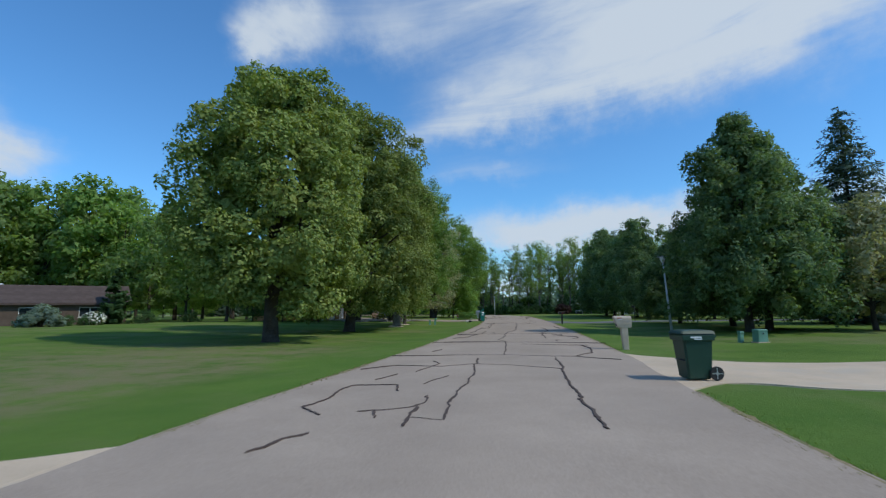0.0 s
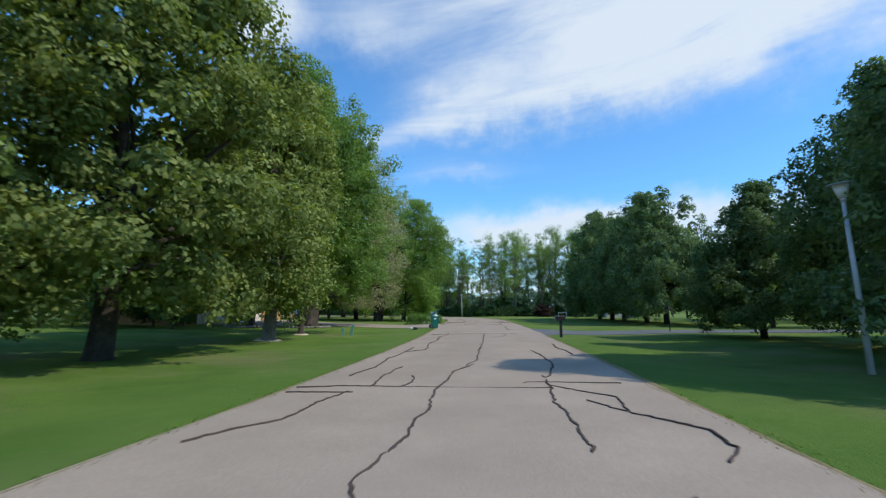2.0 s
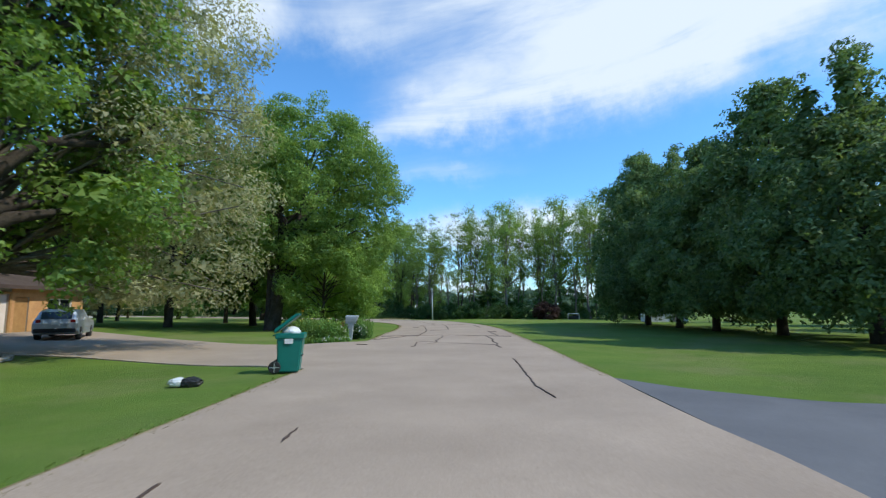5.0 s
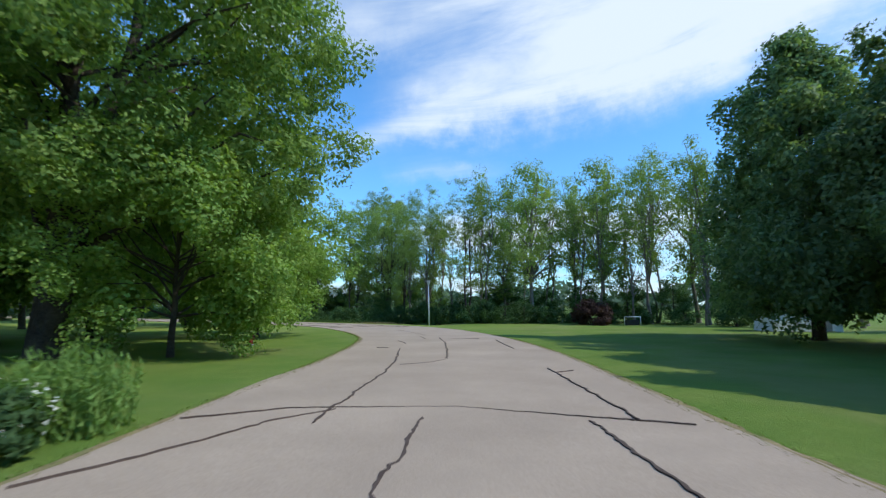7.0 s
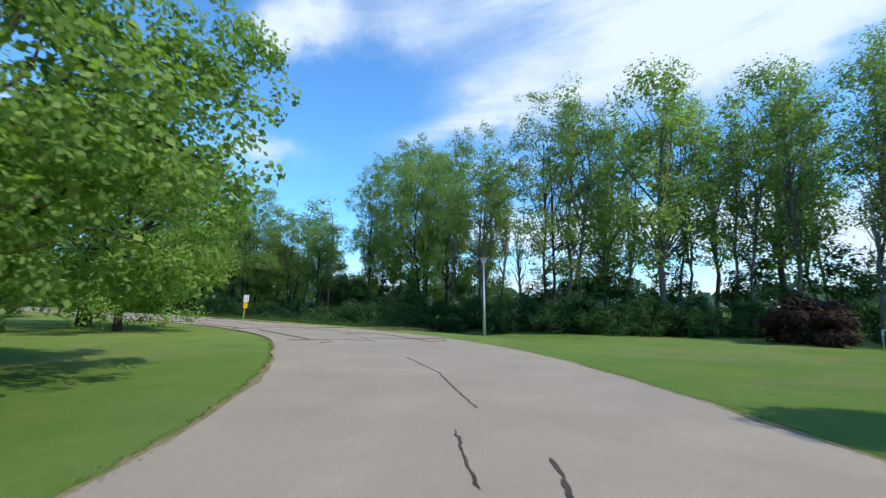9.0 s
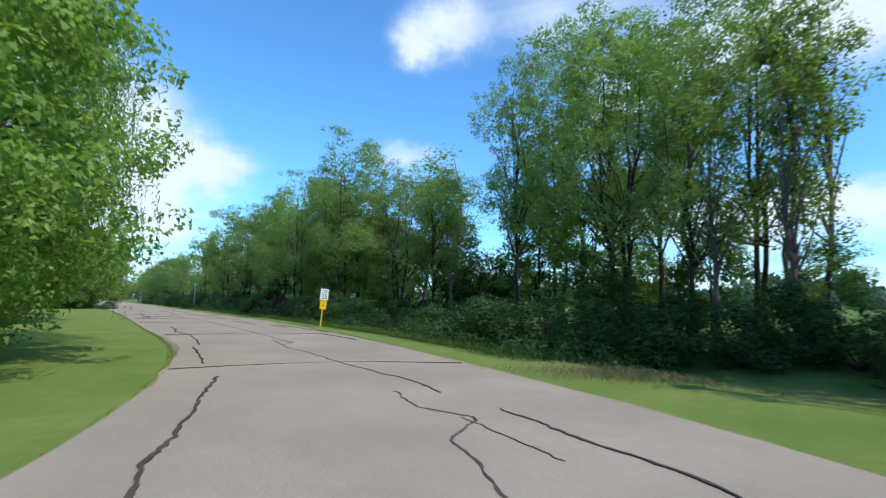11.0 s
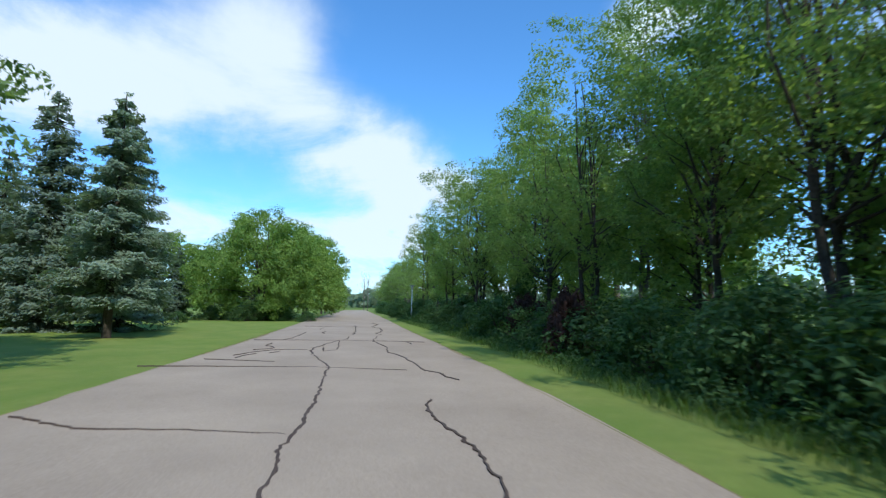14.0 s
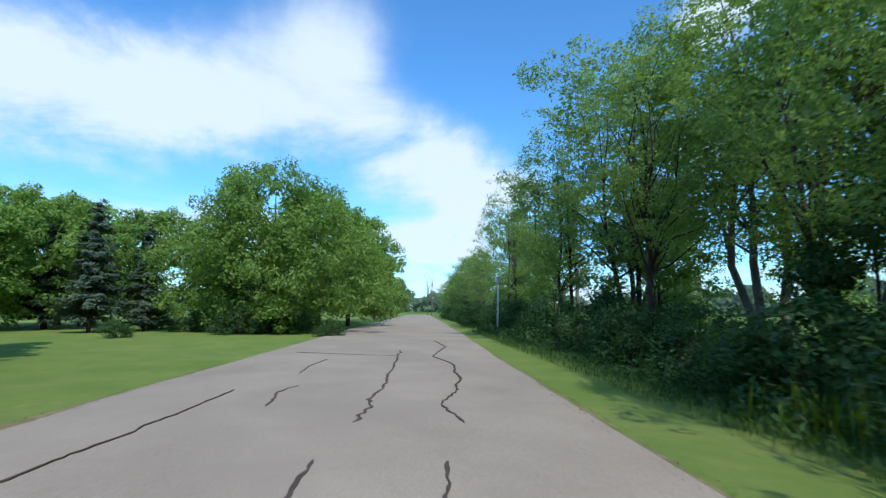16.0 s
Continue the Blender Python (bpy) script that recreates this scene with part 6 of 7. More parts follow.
def parked_car(x, y, turn):
    """A silver estate car seen from behind; it faces local +y."""
    b = thing("parked_car", x, y, ground_z(x, y) + 0.02, "silver hatchback car parked on the driveway", "car", turn=turn)
    prof = [(-2.15, 0.42), (-2.18, 0.80), (-2.08, 0.98), (-1.80, 1.36), (-1.30, 1.48), (0.20, 1.47), (0.95, 1.02), (1.95, 0.88), (2.15, 0.66), (2.15, 0.40), (1.75, 0.26), (-1.85, 0.26)]
    verts, widths = [], (0.82, 0.89, 0.89, 0.82)
    for k, xx in enumerate((-1.0, -0.86, 0.86, 1.0)):
        for py, pz in prof:
            tuck = 0.80 if pz > 1.2 else (0.92 if pz > 0.95 else 1.0)
            verts.append((xx * 0.9 * tuck, py * (1.0 if abs(xx) < 0.9 else 0.985), pz if abs(xx) < 0.9 else min(pz, 1.46) * 0.985 + 0.006))
    n = len(prof)
    faces = [(r * n + i, r * n + (i + 1) % n, (r + 1) * n + (i + 1) % n, (r + 1) * n + i) for r in range(3) for i in range(n)] + [tuple(range(n))[::-1], tuple(range(3 * n, 4 * n))]
    me = mesh_of("body", verts, [f[::-1] for f in faces])
    part("body", me, M["silver"], b)
    part("rear_window", moved(box(1.22, 0.012, 0.42, 0, 0, -0.21, 0.004), pose(0, -1.955, 1.18, -36, 0, 0)), M["glass"], b)
    part("windscreen", moved(box(1.22, 0.012, 0.66, 0, 0, -0.33, 0.004), pose(0, 0.60, 1.27, 58, 0, 0)), M["glass"], b)
    for sx in (-1, 1):
        for yy, ln in ((-0.95, 0.85), (-0.02, 0.85)):
            part("side_window", moved(box(0.012, ln, 0.34, 0, 0, 0, 0.004), pose(sx * 0.765, yy, 1.03, 0, -sx * 8, 0)), M["glass"], b)
        part("tail_light", box(0.2, 0.06, 0.26, sx * 0.68, -2.13, 0.72, 0.02), M["redlight"], b)
        for yy in (-1.35, 1.35):
            wheel(b, sx * 0.82, yy, 0.31, 0.31, 0.2, 90)
        part("mirror", box(0.18, 0.1, 0.13, sx * 0.95, 0.62, 0.98, 0.02), M["silver"], b)
    part("bumper", box(1.66, 0.12, 0.2, 0, -2.18, 0.36, 0.03), M["black"], b)
    part("number_plate", box(0.3, 0.01, 0.15, 0, -2.20, 0.74, 0.0), M["label"], b)


parked_car(-13.8, 77.6, 27)

# garden before the ranch house
bush("spruce_shrub", "spruce_5", -38.9, 45.2, 2.1, 2.0, "bluespruce", "low round blue spruce before the brown house", 63, 4200, 0.2, 0.5, 40)
conifer("cedar_tree", "cedar_1", -38.6, 54.2, 6.6, 2.0, "under", "narrow green cedar tree at the corner of the house", 64, 4500, 0.2, 0.1, size=0.3, droop=0.1)
bush("white_hydrangea", "hydrangea_1", -38.5, 51.0, 1.3, 1.1, "under", "hydrangea bush with white blossoms before the house", 65, 1500, 0.16, 0.3, 26)
hp = unit(rng_w, 260) * np.array([1.1, 1.1, 0.7]) + np.array([0, 0, 0.7])
part("blossoms", leaf_mesh("blossoms", leaves(rng_w, hp, hp, np.full(260, 0.22), 0.9)), M["white_flower"], TREE_KINDS["hydrangea_1"][0])
for k, (x, y, h) in enumerate(((-41.5, 41.8, 1.2), (-38.9, 48.2, 1.1), (-38.4, 49.6, 1.0), (-36.5, 56.0, 1.6), (-33.5, 60.0, 1.5), (-43.5, 39.8, 1.4))):
    another(f"under_{1 + k % 4}", x, y, h, 44 * k, "clipped green shrub before the brown house", 1.2)


# ---- the road's sealed cracks and ragged edges ----
crack_rng = np.random.default_rng(21)


def crack(width, *pts):
    """A strip of tar along a wandering crack, a little proud of the asphalt."""
    p = np.array(pts, float)
    seg = np.linalg.norm(np.diff(p, axis=0), axis=1)
    s = np.concatenate([[0], np.cumsum(seg)])
    n = max(4, int(s[-1] / 0.11))
    u = np.linspace(0, s[-1], n)
    q = np.stack([np.interp(u, s, p[:, k]) for k in (0, 1)], 1)
    wander = np.convolve(crack_rng.normal(0, 0.075, n + 10), np.ones(6) / 6, "same")[5:-5] * min(1.0, width * 16)
    wander += crack_rng.normal(0, 0.012, n)
    d = np.gradient(q, axis=0)
    d /= np.linalg.norm(d, axis=1)[:, None] + 1e-9
    nrm = np.stack([-d[:, 1], d[:, 0]], 1)
    q = q + nrm * wander[:, None]
    w = width * 0.40 * np.clip(1 + crack_rng.normal(0, 0.28, n), 0.45, 1.8)
    w[0] *= 0.5
    w[-1] *= 0.5
    a, b = q + nrm * w[:, None], q - nrm * w[:, None]
    z = ROAD_Z + 0.0165
    verts = [(*v, z) for v in a] + [(*v, z) for v in b] + [(*v, z - 0.03) for v in a] + [(*v, z - 0.03) for v in b]
    faces = []
    for i in range(n - 1):
        faces += [(i, n + i, n + i + 1, i + 1), (i, i + 1, 2 * n + i + 1, 2 * n + i), (n + i + 1, n + i, 3 * n + i, 3 * n + i + 1)]
    return part("tar_seal", mesh_of("tar_seal", verts, faces), M["tar"], road)


crack(0.054, (2.8, 18.4), (2.7, 16.2), (2.8, 15.1), (2.7, 13.2), (2.6, 12.3), (2.5, 11.1), (2.5, 10.4), (2.5, 9.6))
crack(0.054, (5.2, 18.5), (5.1, 16), (4.9, 14.2), (4.8, 13.2), (4.8, 12.6), (4.8, 11.9), (4.7, 10.6), (4.7, 9.7), (4.7, 9.2))
crack(0.022, (-0.3, 15.6), (0.5, 16.5), (1.8, 16.2), (2.7, 16.8), (3.7, 16.5), (5, 15.7))
crack(0.034, (0.6, 9.9), (0.1, 10.5), (0.2, 10.7), (0.3, 11.4), (0.2, 12.2), (0.3, 12.8), (1.2, 12.9), (1.4, 12.1))
crack(0.034, (1.8, 13), (2, 13.8), (2.2, 14.3))
crack(0.022, (0.6, 13.6), (0.8, 14.2), (0.9, 14.7))
crack(0.022, (1.3, 15), (1.5, 16), (1.7, 16.9), (1.4, 17.7))
crack(0.022, (-0.2, 19.4), (1.1, 19.4), (2.3, 19.6), (3.6, 19.5), (4.5, 19.3), (5, 19.1), (5.9, 19), (6.5, 18.4), (7.1, 18))
crack(0.044, (3.7, 28.6), (3.5, 27.8), (3.9, 26.3), (3.8, 23.5), (3.7, 20.8), (3.6, 19.5))
crack(0.044, (5.9, 19), (6.3, 19.8), (6.7, 20.3), (6.9, 21.5), (7, 22.5), (6.9, 23.6))
crack(0.034, (1, 20.9), (1.1, 21.3), (1.3, 21.9))
crack(0.022, (0.9, 26.2), (2.7, 26.4), (4.1, 25.9))
crack(0.022, (4.5, 24.6), (5.5, 24.1), (7.2, 23.8))
crack(0.022, (0.4, 26.1), (1.6, 26), (2.4, 25.9), (3.2, 26), (4.7, 25.8), (6.8, 25.4), (7.8, 25.1), (8.2, 25))
crack(0.054, (4.8, 37.4), (4.3, 35.9), (4, 32.9), (3.9, 30.7), (3.7, 28.6))
crack(0.034, (1.1, 29), (1.4, 29.5), (1.9, 30.2), (2.1, 31.9), (2.3, 32.7))
crack(0.034, (2.6, 33.2), (2.6, 35), (2.8, 36.8))
crack(0.022, (1.1, 33.2), (2, 33.4), (4.5, 33.2), (6.3, 33.2))
crack(0.044, (6.4, 34.4), (6.1, 31.5), (6.1, 30.2), (6, 28.7))
crack(0.034, (6.7, 31.9), (7.1, 30.9), (7.3, 32.2), (6.3, 33.6))
crack(0.034, (7.1, 30.9), (7.8, 29.8), (7.7, 28.9), (7.3, 28.4))
crack(0.044, (6.3, 26.1), (6.3, 26.8), (6.3, 27.2), (6.5, 27.4))
crack(0.022, (1.1, 32.6), (1.9, 32.6), (2.4, 32.6))
crack(0.034, (1.8, 34.9), (1.9, 35.9), (2.1, 36.7), (2.1, 39), (2.3, 41.1), (2.4, 43.6))
crack(0.044, (3.2, 33.3), (3.4, 34), (3.4, 34.6), (3.3, 35))
crack(0.054, (4.4, 36.2), (4.9, 38.4), (5.2, 43.7))
crack(0.044, (7.2, 40.6), (7.1, 38), (7, 36.9), (6.7, 35.7), (6.6, 35), (6.4, 34.7), (6.4, 35.1))
crack(0.022, (5.8, 33.8), (5.9, 34), (6.6, 34), (7.9, 33.9))
crack(0.034, (2.3, 41.6), (3, 42.5), (3, 43.8), (2.9, 45.6), (3.2, 48.9))
crack(0.054, (5.1, 42.7), (5.3, 44.5), (5.8, 55.3))
crack(0.034, (8.5, 45.6), (8.3, 44.1), (8.3, 43.2), (8.4, 42.2), (8.3, 40.6))
crack(0.044, (7.1, 42.3), (7.1, 41.6), (7.2, 40.6))
crack(0.034, (3.2, 48.9), (3.1, 49.6), (3.1, 50.3), (3.1, 51.6), (3.4, 52.8), (3.5, 54))
crack(0.022, (2.5, 53.9), (3.5, 54.4), (5.5, 55), (7.8, 54.5))
crack(0.034, (6.1, 51.1), (6.5, 51.3), (7, 52.8), (7, 54.7))
crack(0.034, (8.1, 67.6), (7.8, 62.1), (7.9, 60.8))
crack(0.034, (3.5, 55.1), (3.4, 56.5))
crack(0.034, (4, 57.9), (4, 58.6))
crack(0.054, (5.8, 80.2), (5.7, 78.5), (5.5, 76.7), (5.5, 75), (5.4, 74.6), (5.1, 74.3))
crack(0.034, (5.5, 75.6), (5, 75.6), (4.6, 75.1), (4.6, 74.4), (4.6, 73.4), (4.7, 72.7), (4.5, 72.5))
crack(0.022, (5.4, 74.8), (6.3, 74.5), (6.8, 74.2), (7.2, 73.9), (8.1, 73.5))
crack(0.054, (8.2, 80), (8.3, 77.5), (8.2, 75.4), (8.3, 74.4), (8.1, 73.2), (8.1, 72.3), (8.2, 72))
crack(0.022, (2.3, 80.1), (3.7, 80.9), (6.3, 81), (9.6, 79.8))
crack(0.022, (2.3, 77.3), (3, 78.5), (3.7, 80), (4.4, 80.8))
crack(0.034, (8.8, 86.3), (8.9, 82.1), (8.9, 80.1))
crack(0.022, (2, 74), (2.5, 73.8))
crack(0.044, (4.3, 79.8), (4.3, 80.9), (4.4, 81.7), (4.5, 84), (4.6, 87.3), (4.2, 92.7))
crack(0.062, (5.6, 100), (6, 95.1), (6.1, 91.3), (6.1, 88.6))
crack(0.034, (8.5, 97.9), (8.6, 94.6), (8.7, 92.8))
crack(0.022, (6.1, 98.8), (7.7, 99.2))
crack(0.022, (3.2, 93.2), (3.7, 93.1))
crack(0.034, (3.6, 97.4), (4, 96.3), (4.2, 95.3))
crack(0.034, (4.5, 101), (4.9, 99))
crack(0.034, (2.2, 109.4), (3.6, 106.2), (4.7, 102.4))
crack(0.054, (-9.1, 122), (-6.2, 118.8), (-5, 117.4), (-4, 116.4), (-3.2, 115.3))
crack(0.022, (-4.1, 114.9), (-2.9, 115.5), (-1.8, 116.3), (-1.1, 117), (0.3, 117.4), (1.6, 118), (2.3, 118.3))
crack(0.034, (-2.2, 113.7), (-2.2, 114.2), (-2.1, 114.5), (-2, 114.8))
crack(0.044, (-3, 119.8), (-2.4, 119.1), (-1.8, 118.1), (-1.1, 117))
crack(0.044, (-5.1, 122.2), (-4.1, 121.2), (-3.1, 121), (-3, 119.8))
crack(0.054, (-1.3, 116.8), (-0.8, 116), (-0.5, 115.5), (-0.3, 115.4))
crack(0.022, (-1.9, 115.9), (-1.4, 115.7), (-1.1, 115.5), (-0.7, 115.8))
crack(0.044, (-3, 121.7), (-1.6, 120.5), (-0.4, 119.5), (0.2, 118.6), (0.8, 117.6), (1.3, 117.3), (1.6, 116.6), (2, 116))
crack(0.022, (-3.3, 120.9), (-1.7, 119.6))
crack(0.022, (2, 116.4), (2.4, 116.7), (2.5, 117))
crack(0.034, (-14.9, 126.3), (-13.1, 125), (-11.1, 123.4))
crack(0.022, (-10.9, 122.3), (-10.1, 123.4), (-8.9, 124.7), (-7.8, 125.6), (-5.5, 126.6))
crack(0.054, (-14.7, 129.8), (-12, 127.5), (-10.4, 126.6), (-8.4, 125.2), (-7, 124.4), (-5.9, 123.7), (-5.2, 123.3), (-4.7, 122.9), (-4.3, 122.4))
crack(0.054, (-20, 133.7), (-15.8, 130.9), (-13.5, 129.3), (-13.2, 129.2), (-12.8, 128.2))
crack(0.022, (-20.3, 129.4), (-19.1, 131), (-17.9, 132.3), (-15.4, 133.8))
crack(0.022, (-15.4, 133.8), (-13.5, 132.6), (-12, 131.6))
crack(0.034, (-25.6, 133.8), (-23.4, 132.4), (-21.9, 131.2), (-19.7, 130.1), (-17.9, 128.9), (-16.3, 127.7), (-15.3, 126.9))
crack(0.054, (-26.1, 137.5), (-22.8, 135.4), (-20.8, 134.2), (-20, 133.7))
crack(0.034, (-22.9, 138.6), (-20.9, 137.4), (-19.8, 136.6))
crack(0.034, (-26.3, 140), (-23.8, 138.3))
crack(0.034, (-22.6, 139), (-19.7, 137.3), (-18.2, 136.3), (-17, 135.7), (-16.3, 135.1), (-15.7, 134.7))
crack(0.054, (-26.1, 137.5), (-27.9, 138.5), (-29.8, 139.8), (-34, 142.3), (-37, 143.4))
crack(0.022, (-31.6, 136.2), (-30.2, 136.8), (-29.3, 137.8), (-28.3, 138.7))
crack(0.044, (-29, 141.5), (-28.3, 140.9), (-26.3, 140))
crack(0.022, (-37.9, 140.4), (-36, 141.7))
crack(0.022, (-37.1, 138.6), (-35.8, 140.2), (-34.3, 141.9), (-33.3, 142.7), (-32.3, 143.5))
crack(0.044, (-44.1, 150.4), (-41.4, 148.4), (-38.1, 146.9), (-36.4, 145.8), (-35.4, 145.5), (-33.5, 144.6), (-32, 143.8), (-31.4, 143.8), (-30.8, 143.5), (-30.3, 143.4))
crack(0.022, (-45.2, 144.5), (-44.4, 145.5), (-43.1, 146.8), (-42.3, 147.7), (-41.4, 148.5), (-40.5, 149.4), (-39.6, 149.9))
crack(0.034, (-48, 153.2), (-46.9, 152.1), (-45.5, 151.6))
crack(0.034, (-40.3, 149.5), (-39.6, 149.1), (-38.8, 148.6))
crack(0.034, (-44.4, 145.5), (-45.3, 146.3), (-47.1, 147.5), (-50.2, 149.4))
crack(0.044, (-40.1, 142.6), (-40.1, 143.1), (-40.3, 143.4), (-41.4, 143.7), (-41.6, 143.6), (-42.8, 144.4))
crack(0.044, (-48.1, 149.5), (-49, 149.9), (-49.4, 150), (-50.1, 150.6))
crack(0.034, (-52, 151.3), (-53.5, 152), (-55.2, 153.2))
crack(0.062, (-46.3, 150.3), (-47.4, 151), (-49.6, 152.4), (-57.1, 156.9))
crack(0.054, (-48, 153.2), (-49.3, 154.2), (-52.2, 156))
crack(0.044, (-52, 155.9), (-54.5, 156.7), (-58.1, 159.7), (-61.7, 161.4))
crack(0.022, (-58.2, 153.1), (-56.8, 154.2), (-55, 155.7))
crack(0.034, (1.1, 10.2), (1.5, 10.3), (1.9, 10.5), (2.1, 10.9), (2.05, 11.6))
crack(0.044, (1.5, 9.7), (1.35, 10.25))
crack(0.062, (2.0, 10.6), (2.02, 9.9), (2.0, 9.2))
crack(0.022, (2.0, 9.8), (2.5, 9.6))
crack(0.044, (0.45, 7.9), (0.6, 8.1), (0.65, 8.5), (0.85, 8.8))
crack(0.034, (-38.5, 141.4), (-39.1, 142.1), (-39.6, 143.1), (-39.5, 143.6), (-39.0, 144.1))
crack(0.034, (-37.7, 141.2), (-38.2, 141.6), (-38.6, 142.2))
crack(0.034, (-38.55, 142.6), (-38.9, 143.1))
crack(0.062, (-37.2, 143.4), (-38.4, 144.0), (-39.4, 144.5), (-40.8, 145.7), (-42.4, 147.2), (-43.0, 148.0), (-44.9, 149.2))
crack(0.044, (-38.0, 144.25), (-39.7, 145.1))
crack(0.044, (-42.4, 147.2), (-39.9, 145.9), (-38.3, 144.9), (-38.05, 144.3))
crack(0.022, (4.8, 87.0), (5.6, 87.6), (6.15, 88.6))
crack(0.034, (8.85, 85.3), (9.4, 85.75))


def blades(name, x, y, h, lean, width, seed, mat, label, category):
    """Upright blades of grass at the given places."""
    rng = np.random.default_rng(seed)
    n = len(x)
    z = height(x, y)
    ang = rng.uniform(0, 6.283, n)
    d = np.stack([np.cos(ang), np.sin(ang)], 1)
    off = np.stack([-np.sin(ang), np.cos(ang)], 1) * (width * rng.uniform(0.6, 1.3, n))[:, None]
    hh = h * rng.uniform(0.5, 1.3, n)
    base = np.stack([x, y], 1)
    tip = base + d * (hh * lean * rng.uniform(0.2, 1.2, n))[:, None]
    mid = base + (tip - base) * 0.35
    q = np.stack([np.column_stack([base - off * 0.6, z - 0.02]), np.column_stack([mid - off, z + hh * 0.55]), np.column_stack([tip, z + hh]), np.column_stack([mid + off, z + hh * 0.55])], 1)
    return tagged(part(name, leaf_mesh(name, (q, np.column_stack([-0.6 * d, np.ones(n)]))), M[mat]), label, category, kind="stuff")


def along_edge(edge, sign, n, near, far, first, last, seed):
    """n places beside an edge line, between two shares of the way; sign says which way is away from the road."""
    rng = np.random.default_rng(seed)
    i = rng.uniform(first, last, n) * (len(edge) - 1)
    idx = np.arange(len(edge))
    off = near + (far - near) * rng.random(n) ** 1.6
    x = np.interp(i, idx, edge[:, 0]) + sign * np.interp(i, idx, across[:, 0]) * off
    y = np.interp(i, idx, edge[:, 1]) + sign * np.interp(i, idx, across[:, 1]) * off
    return x, y


def keep_off_drives(x, y):
    ok = np.ones(len(x), bool)
    for x0, x1, y0, y1 in ((6, 50, 12.2, 20.8), (9, 62, 53.0, 63.6), (-20, 2.6, 64.6, 77.2), (-31, -0.8, 2.0, 8.4)):
        ok &= ~((x > x0) & (x < x1) & (y > y0) & (y < y1))
    return x[ok], y[ok]


x, y = keep_off_drives(*along_edge(EDGE_L, -1, 12000, -0.08, 0.22, 0.08, 0.92, 31))
blades("grass_fringe", x, y, 0.022, 2.2, 0.007, 41, "blade", "ragged fringe of grass along the road's edge", "grass")
x, y = keep_off_drives(*along_edge(EDGE_R, 1, 12000, -0.08, 0.22, 0.08, 0.92, 32))
blades("grass_fringe", x, y, 0.022, 2.2, 0.007, 42, "blade", "ragged fringe of grass along the road's edge", "grass")
x, y = keep_off_drives(*along_edge(EDGE_L, -1, 9000, -0.16, 0.12, 0.08, 0.92, 33))
blades("dry_grass_fringe", x, y, 0.03, 1.8, 0.008, 43, "dryblade", "thin line of dry grass along the asphalt", "grass")
x, y = keep_off_drives(*along_edge(EDGE_R, 1, 9000, -0.16, 0.12, 0.08, 0.92, 34))
blades("dry_grass_fringe", x, y, 0.03, 1.8, 0.008, 44, "dryblade", "thin line of dry grass along the asphalt", "grass")


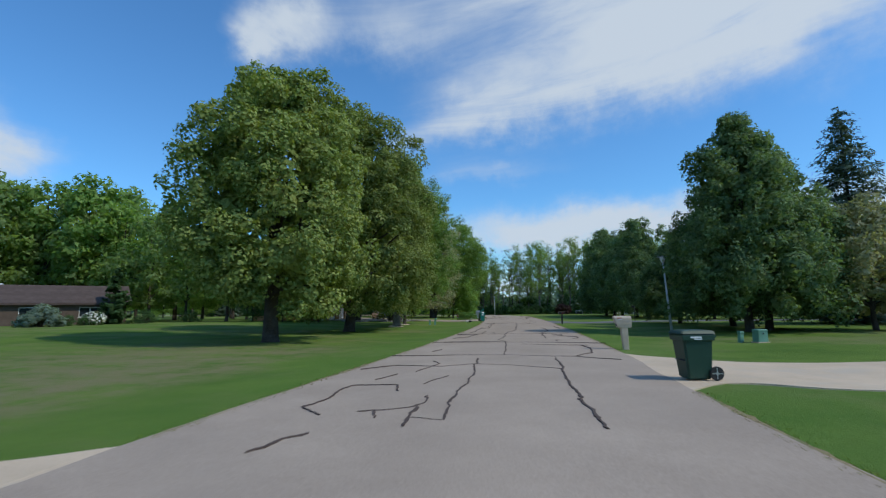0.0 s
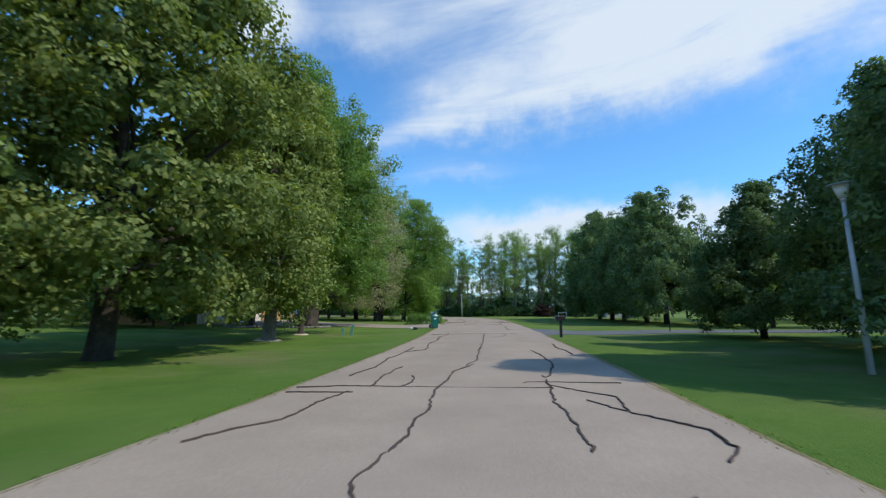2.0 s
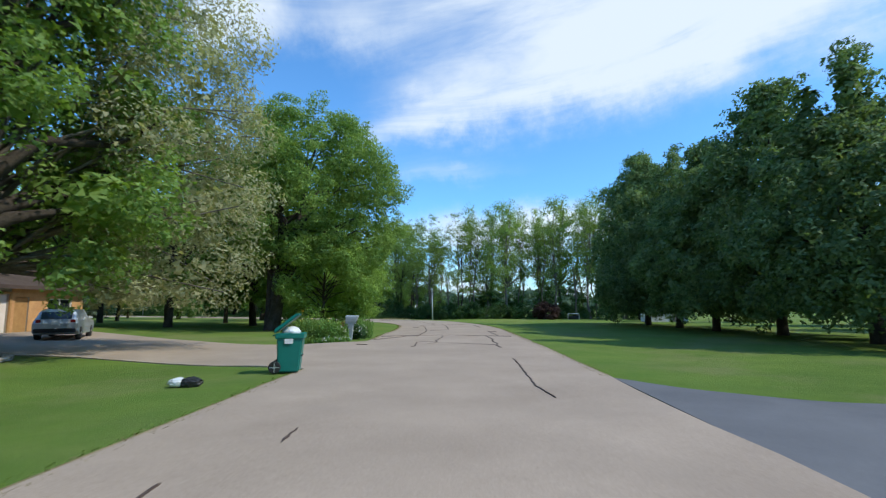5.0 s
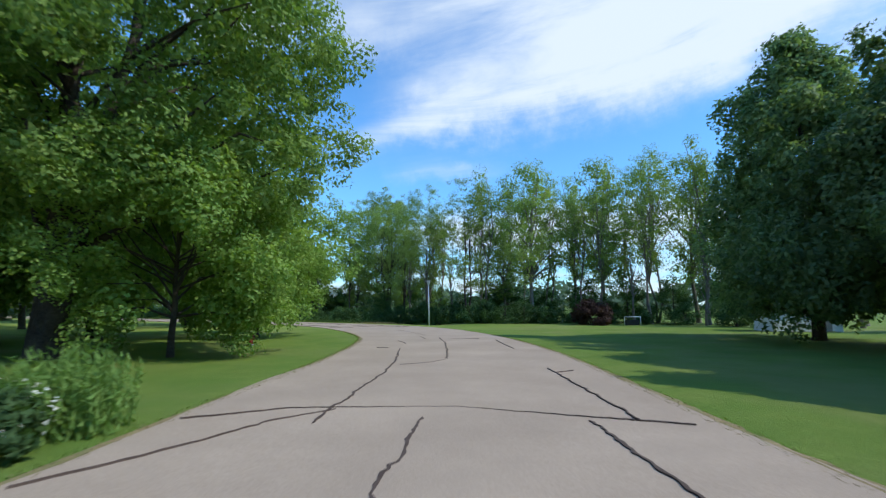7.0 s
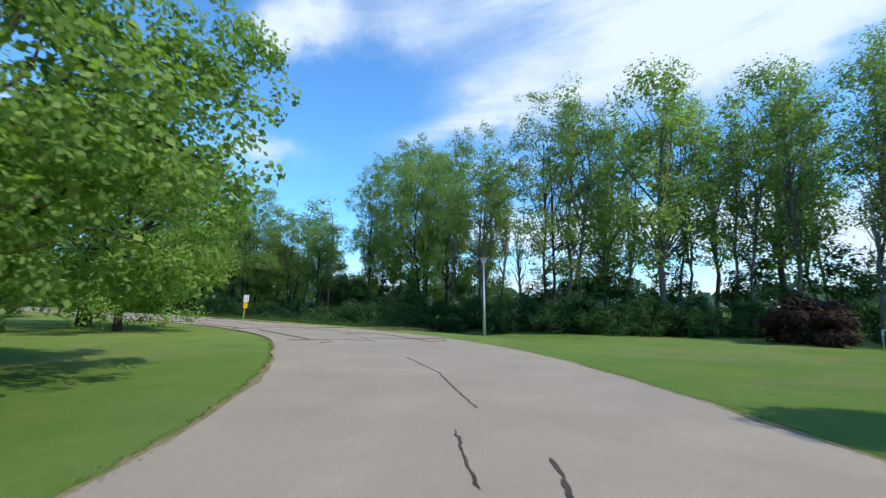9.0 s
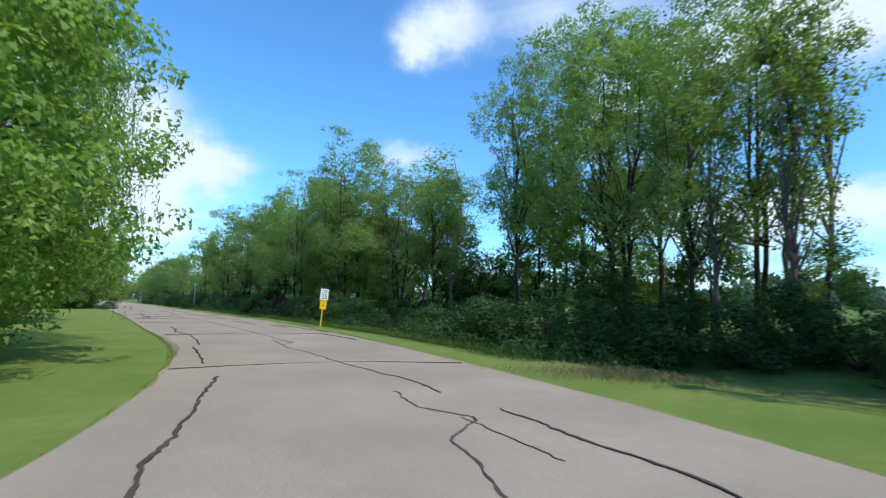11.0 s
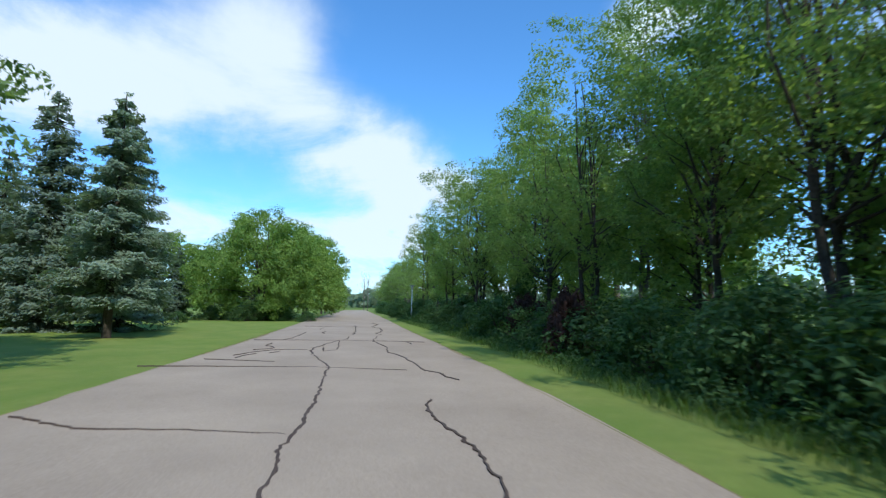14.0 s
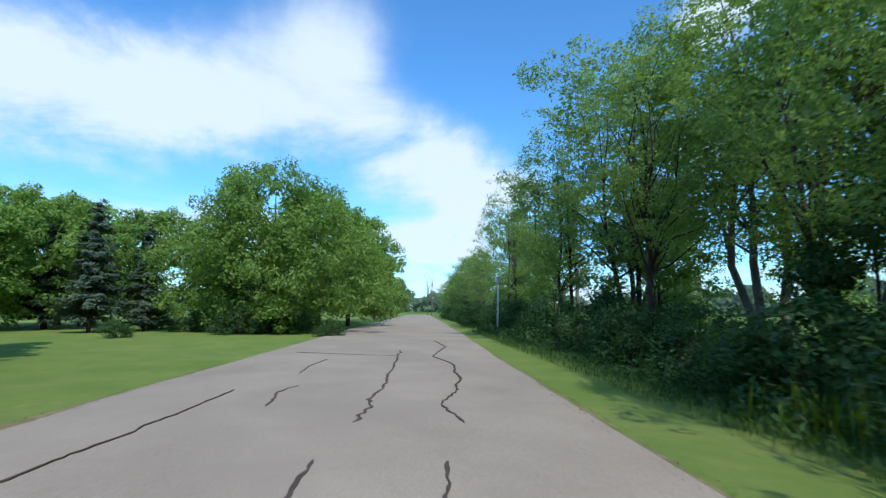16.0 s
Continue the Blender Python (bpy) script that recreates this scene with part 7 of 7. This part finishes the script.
def dirt_shoulder(edge, sign, seed):
    """A thin, ragged line of bare dirt and dry thatch where the lawn meets the asphalt."""
    rng = np.random.default_rng(seed)
    steps = np.linalg.norm(np.diff(edge, axis=0), axis=1)
    way = np.concatenate([[0], np.cumsum(steps)])
    u = np.arange(20.0, way[-1] - 60.0, 0.22)
    p = np.stack([np.interp(u, way, edge[:, k]) for k in (0, 1)], 1)
    n = sign * np.stack([np.interp(u, way, across[:, k]) for k in (0, 1)], 1)
    broad = np.convolve(rng.normal(0, 1, len(u) + 40), np.ones(41) / 41, "valid") * 0.5
    wide = np.clip(broad * 0.5 + rng.normal(0, 0.025, len(u)), 0.0, 0.16)
    inner, outer = p - n * 0.14, p + n * (wide[:, None] + 0.05)
    z0 = np.maximum(height(inner[:, 0], inner[:, 1]), 0) + 0.002
    z1 = height(outer[:, 0], outer[:, 1]) + 0.008
    zin = np.maximum(height(p[:, 0], p[:, 1]), 0) + 0.0095
    verts = [(*v, z) for v, z in zip(inner, z0)] + [(*v, z) for v, z in zip(p + n * 0.02, zin)] + [(*v, z) for v, z in zip(outer, z1)]
    m = len(u)
    faces = []
    for i in range(m - 1):
        if len(keep_off_drives(p[i:i + 1, 0], p[i:i + 1, 1])[0]):
            q = [(i, i + 1, m + i + 1, m + i), (m + i, m + i + 1, 2 * m + i + 1, 2 * m + i)]
            faces += q if sign < 0 else [f[::-1] for f in q]
    tagged(part("dirt_shoulder", mesh_of("dirt_shoulder", verts, faces), M["shoulder"]), "ragged line of bare dirt and dry thatch along the asphalt", "shoulder", kind="structure")


dirt_shoulder(EDGE_L, -1, 61)
dirt_shoulder(EDGE_R, 1, 62)


def weeds(name, x, y, h, size, seed, label, mat="under"):
    """Leafy weeds: small leaves spread through a low, uneven layer."""
    rng = np.random.default_rng(seed)
    n = len(x)
    lift = h * (0.45 + 0.55 * np.sin(x * 0.9 + 2 * np.sin(y * 0.7)) * np.cos(y * 0.8)) * rng.random(n) ** 0.8
    pos = np.column_stack([x, y, height(x, y) + 0.02 + lift])
    q = leaves(rng, pos, unit(rng, n) * np.array([1, 1, 0.5]), np.full(n, size * 1.15), 0.5, -0.5, 0.7, soft=unit(rng, n) * 0.6 + np.array([0, 0, 0.8]))
    tagged(part(name, leaf_mesh(name, q), M[mat]), label, "weeds", kind="stuff")


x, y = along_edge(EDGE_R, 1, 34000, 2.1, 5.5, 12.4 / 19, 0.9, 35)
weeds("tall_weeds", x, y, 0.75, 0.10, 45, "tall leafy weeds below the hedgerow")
rng = np.random.default_rng(36)
x, y = rng.normal(-41.9, 0.6, 1100), rng.normal(156.4, 0.6, 1100)
blades("tall_weeds", x, y, 0.75, 0.5, 0.02, 46, "blade", "bright stand of tall weeds below the hedgerow", "weeds")
x, y = along_edge(EDGE_R, 1, 26000, 1.5, 4.5, 12.4 / 19, 0.9, 37)
blades("rough_grass", x, y, 0.26, 0.7, 0.006, 47, "weedblade", "rough uncut grass in the roadside ditch", "grass")
rng = np.random.default_rng(48)
x, y = rng.normal(-1.7, 1.1, 2600), rng.normal(126.3, 0.55, 2600)
blades("dry_grass_patch", x, y, 0.16, 1.2, 0.006, 49, "dryblade", "patch of dead brown grass in the ditch", "grass")
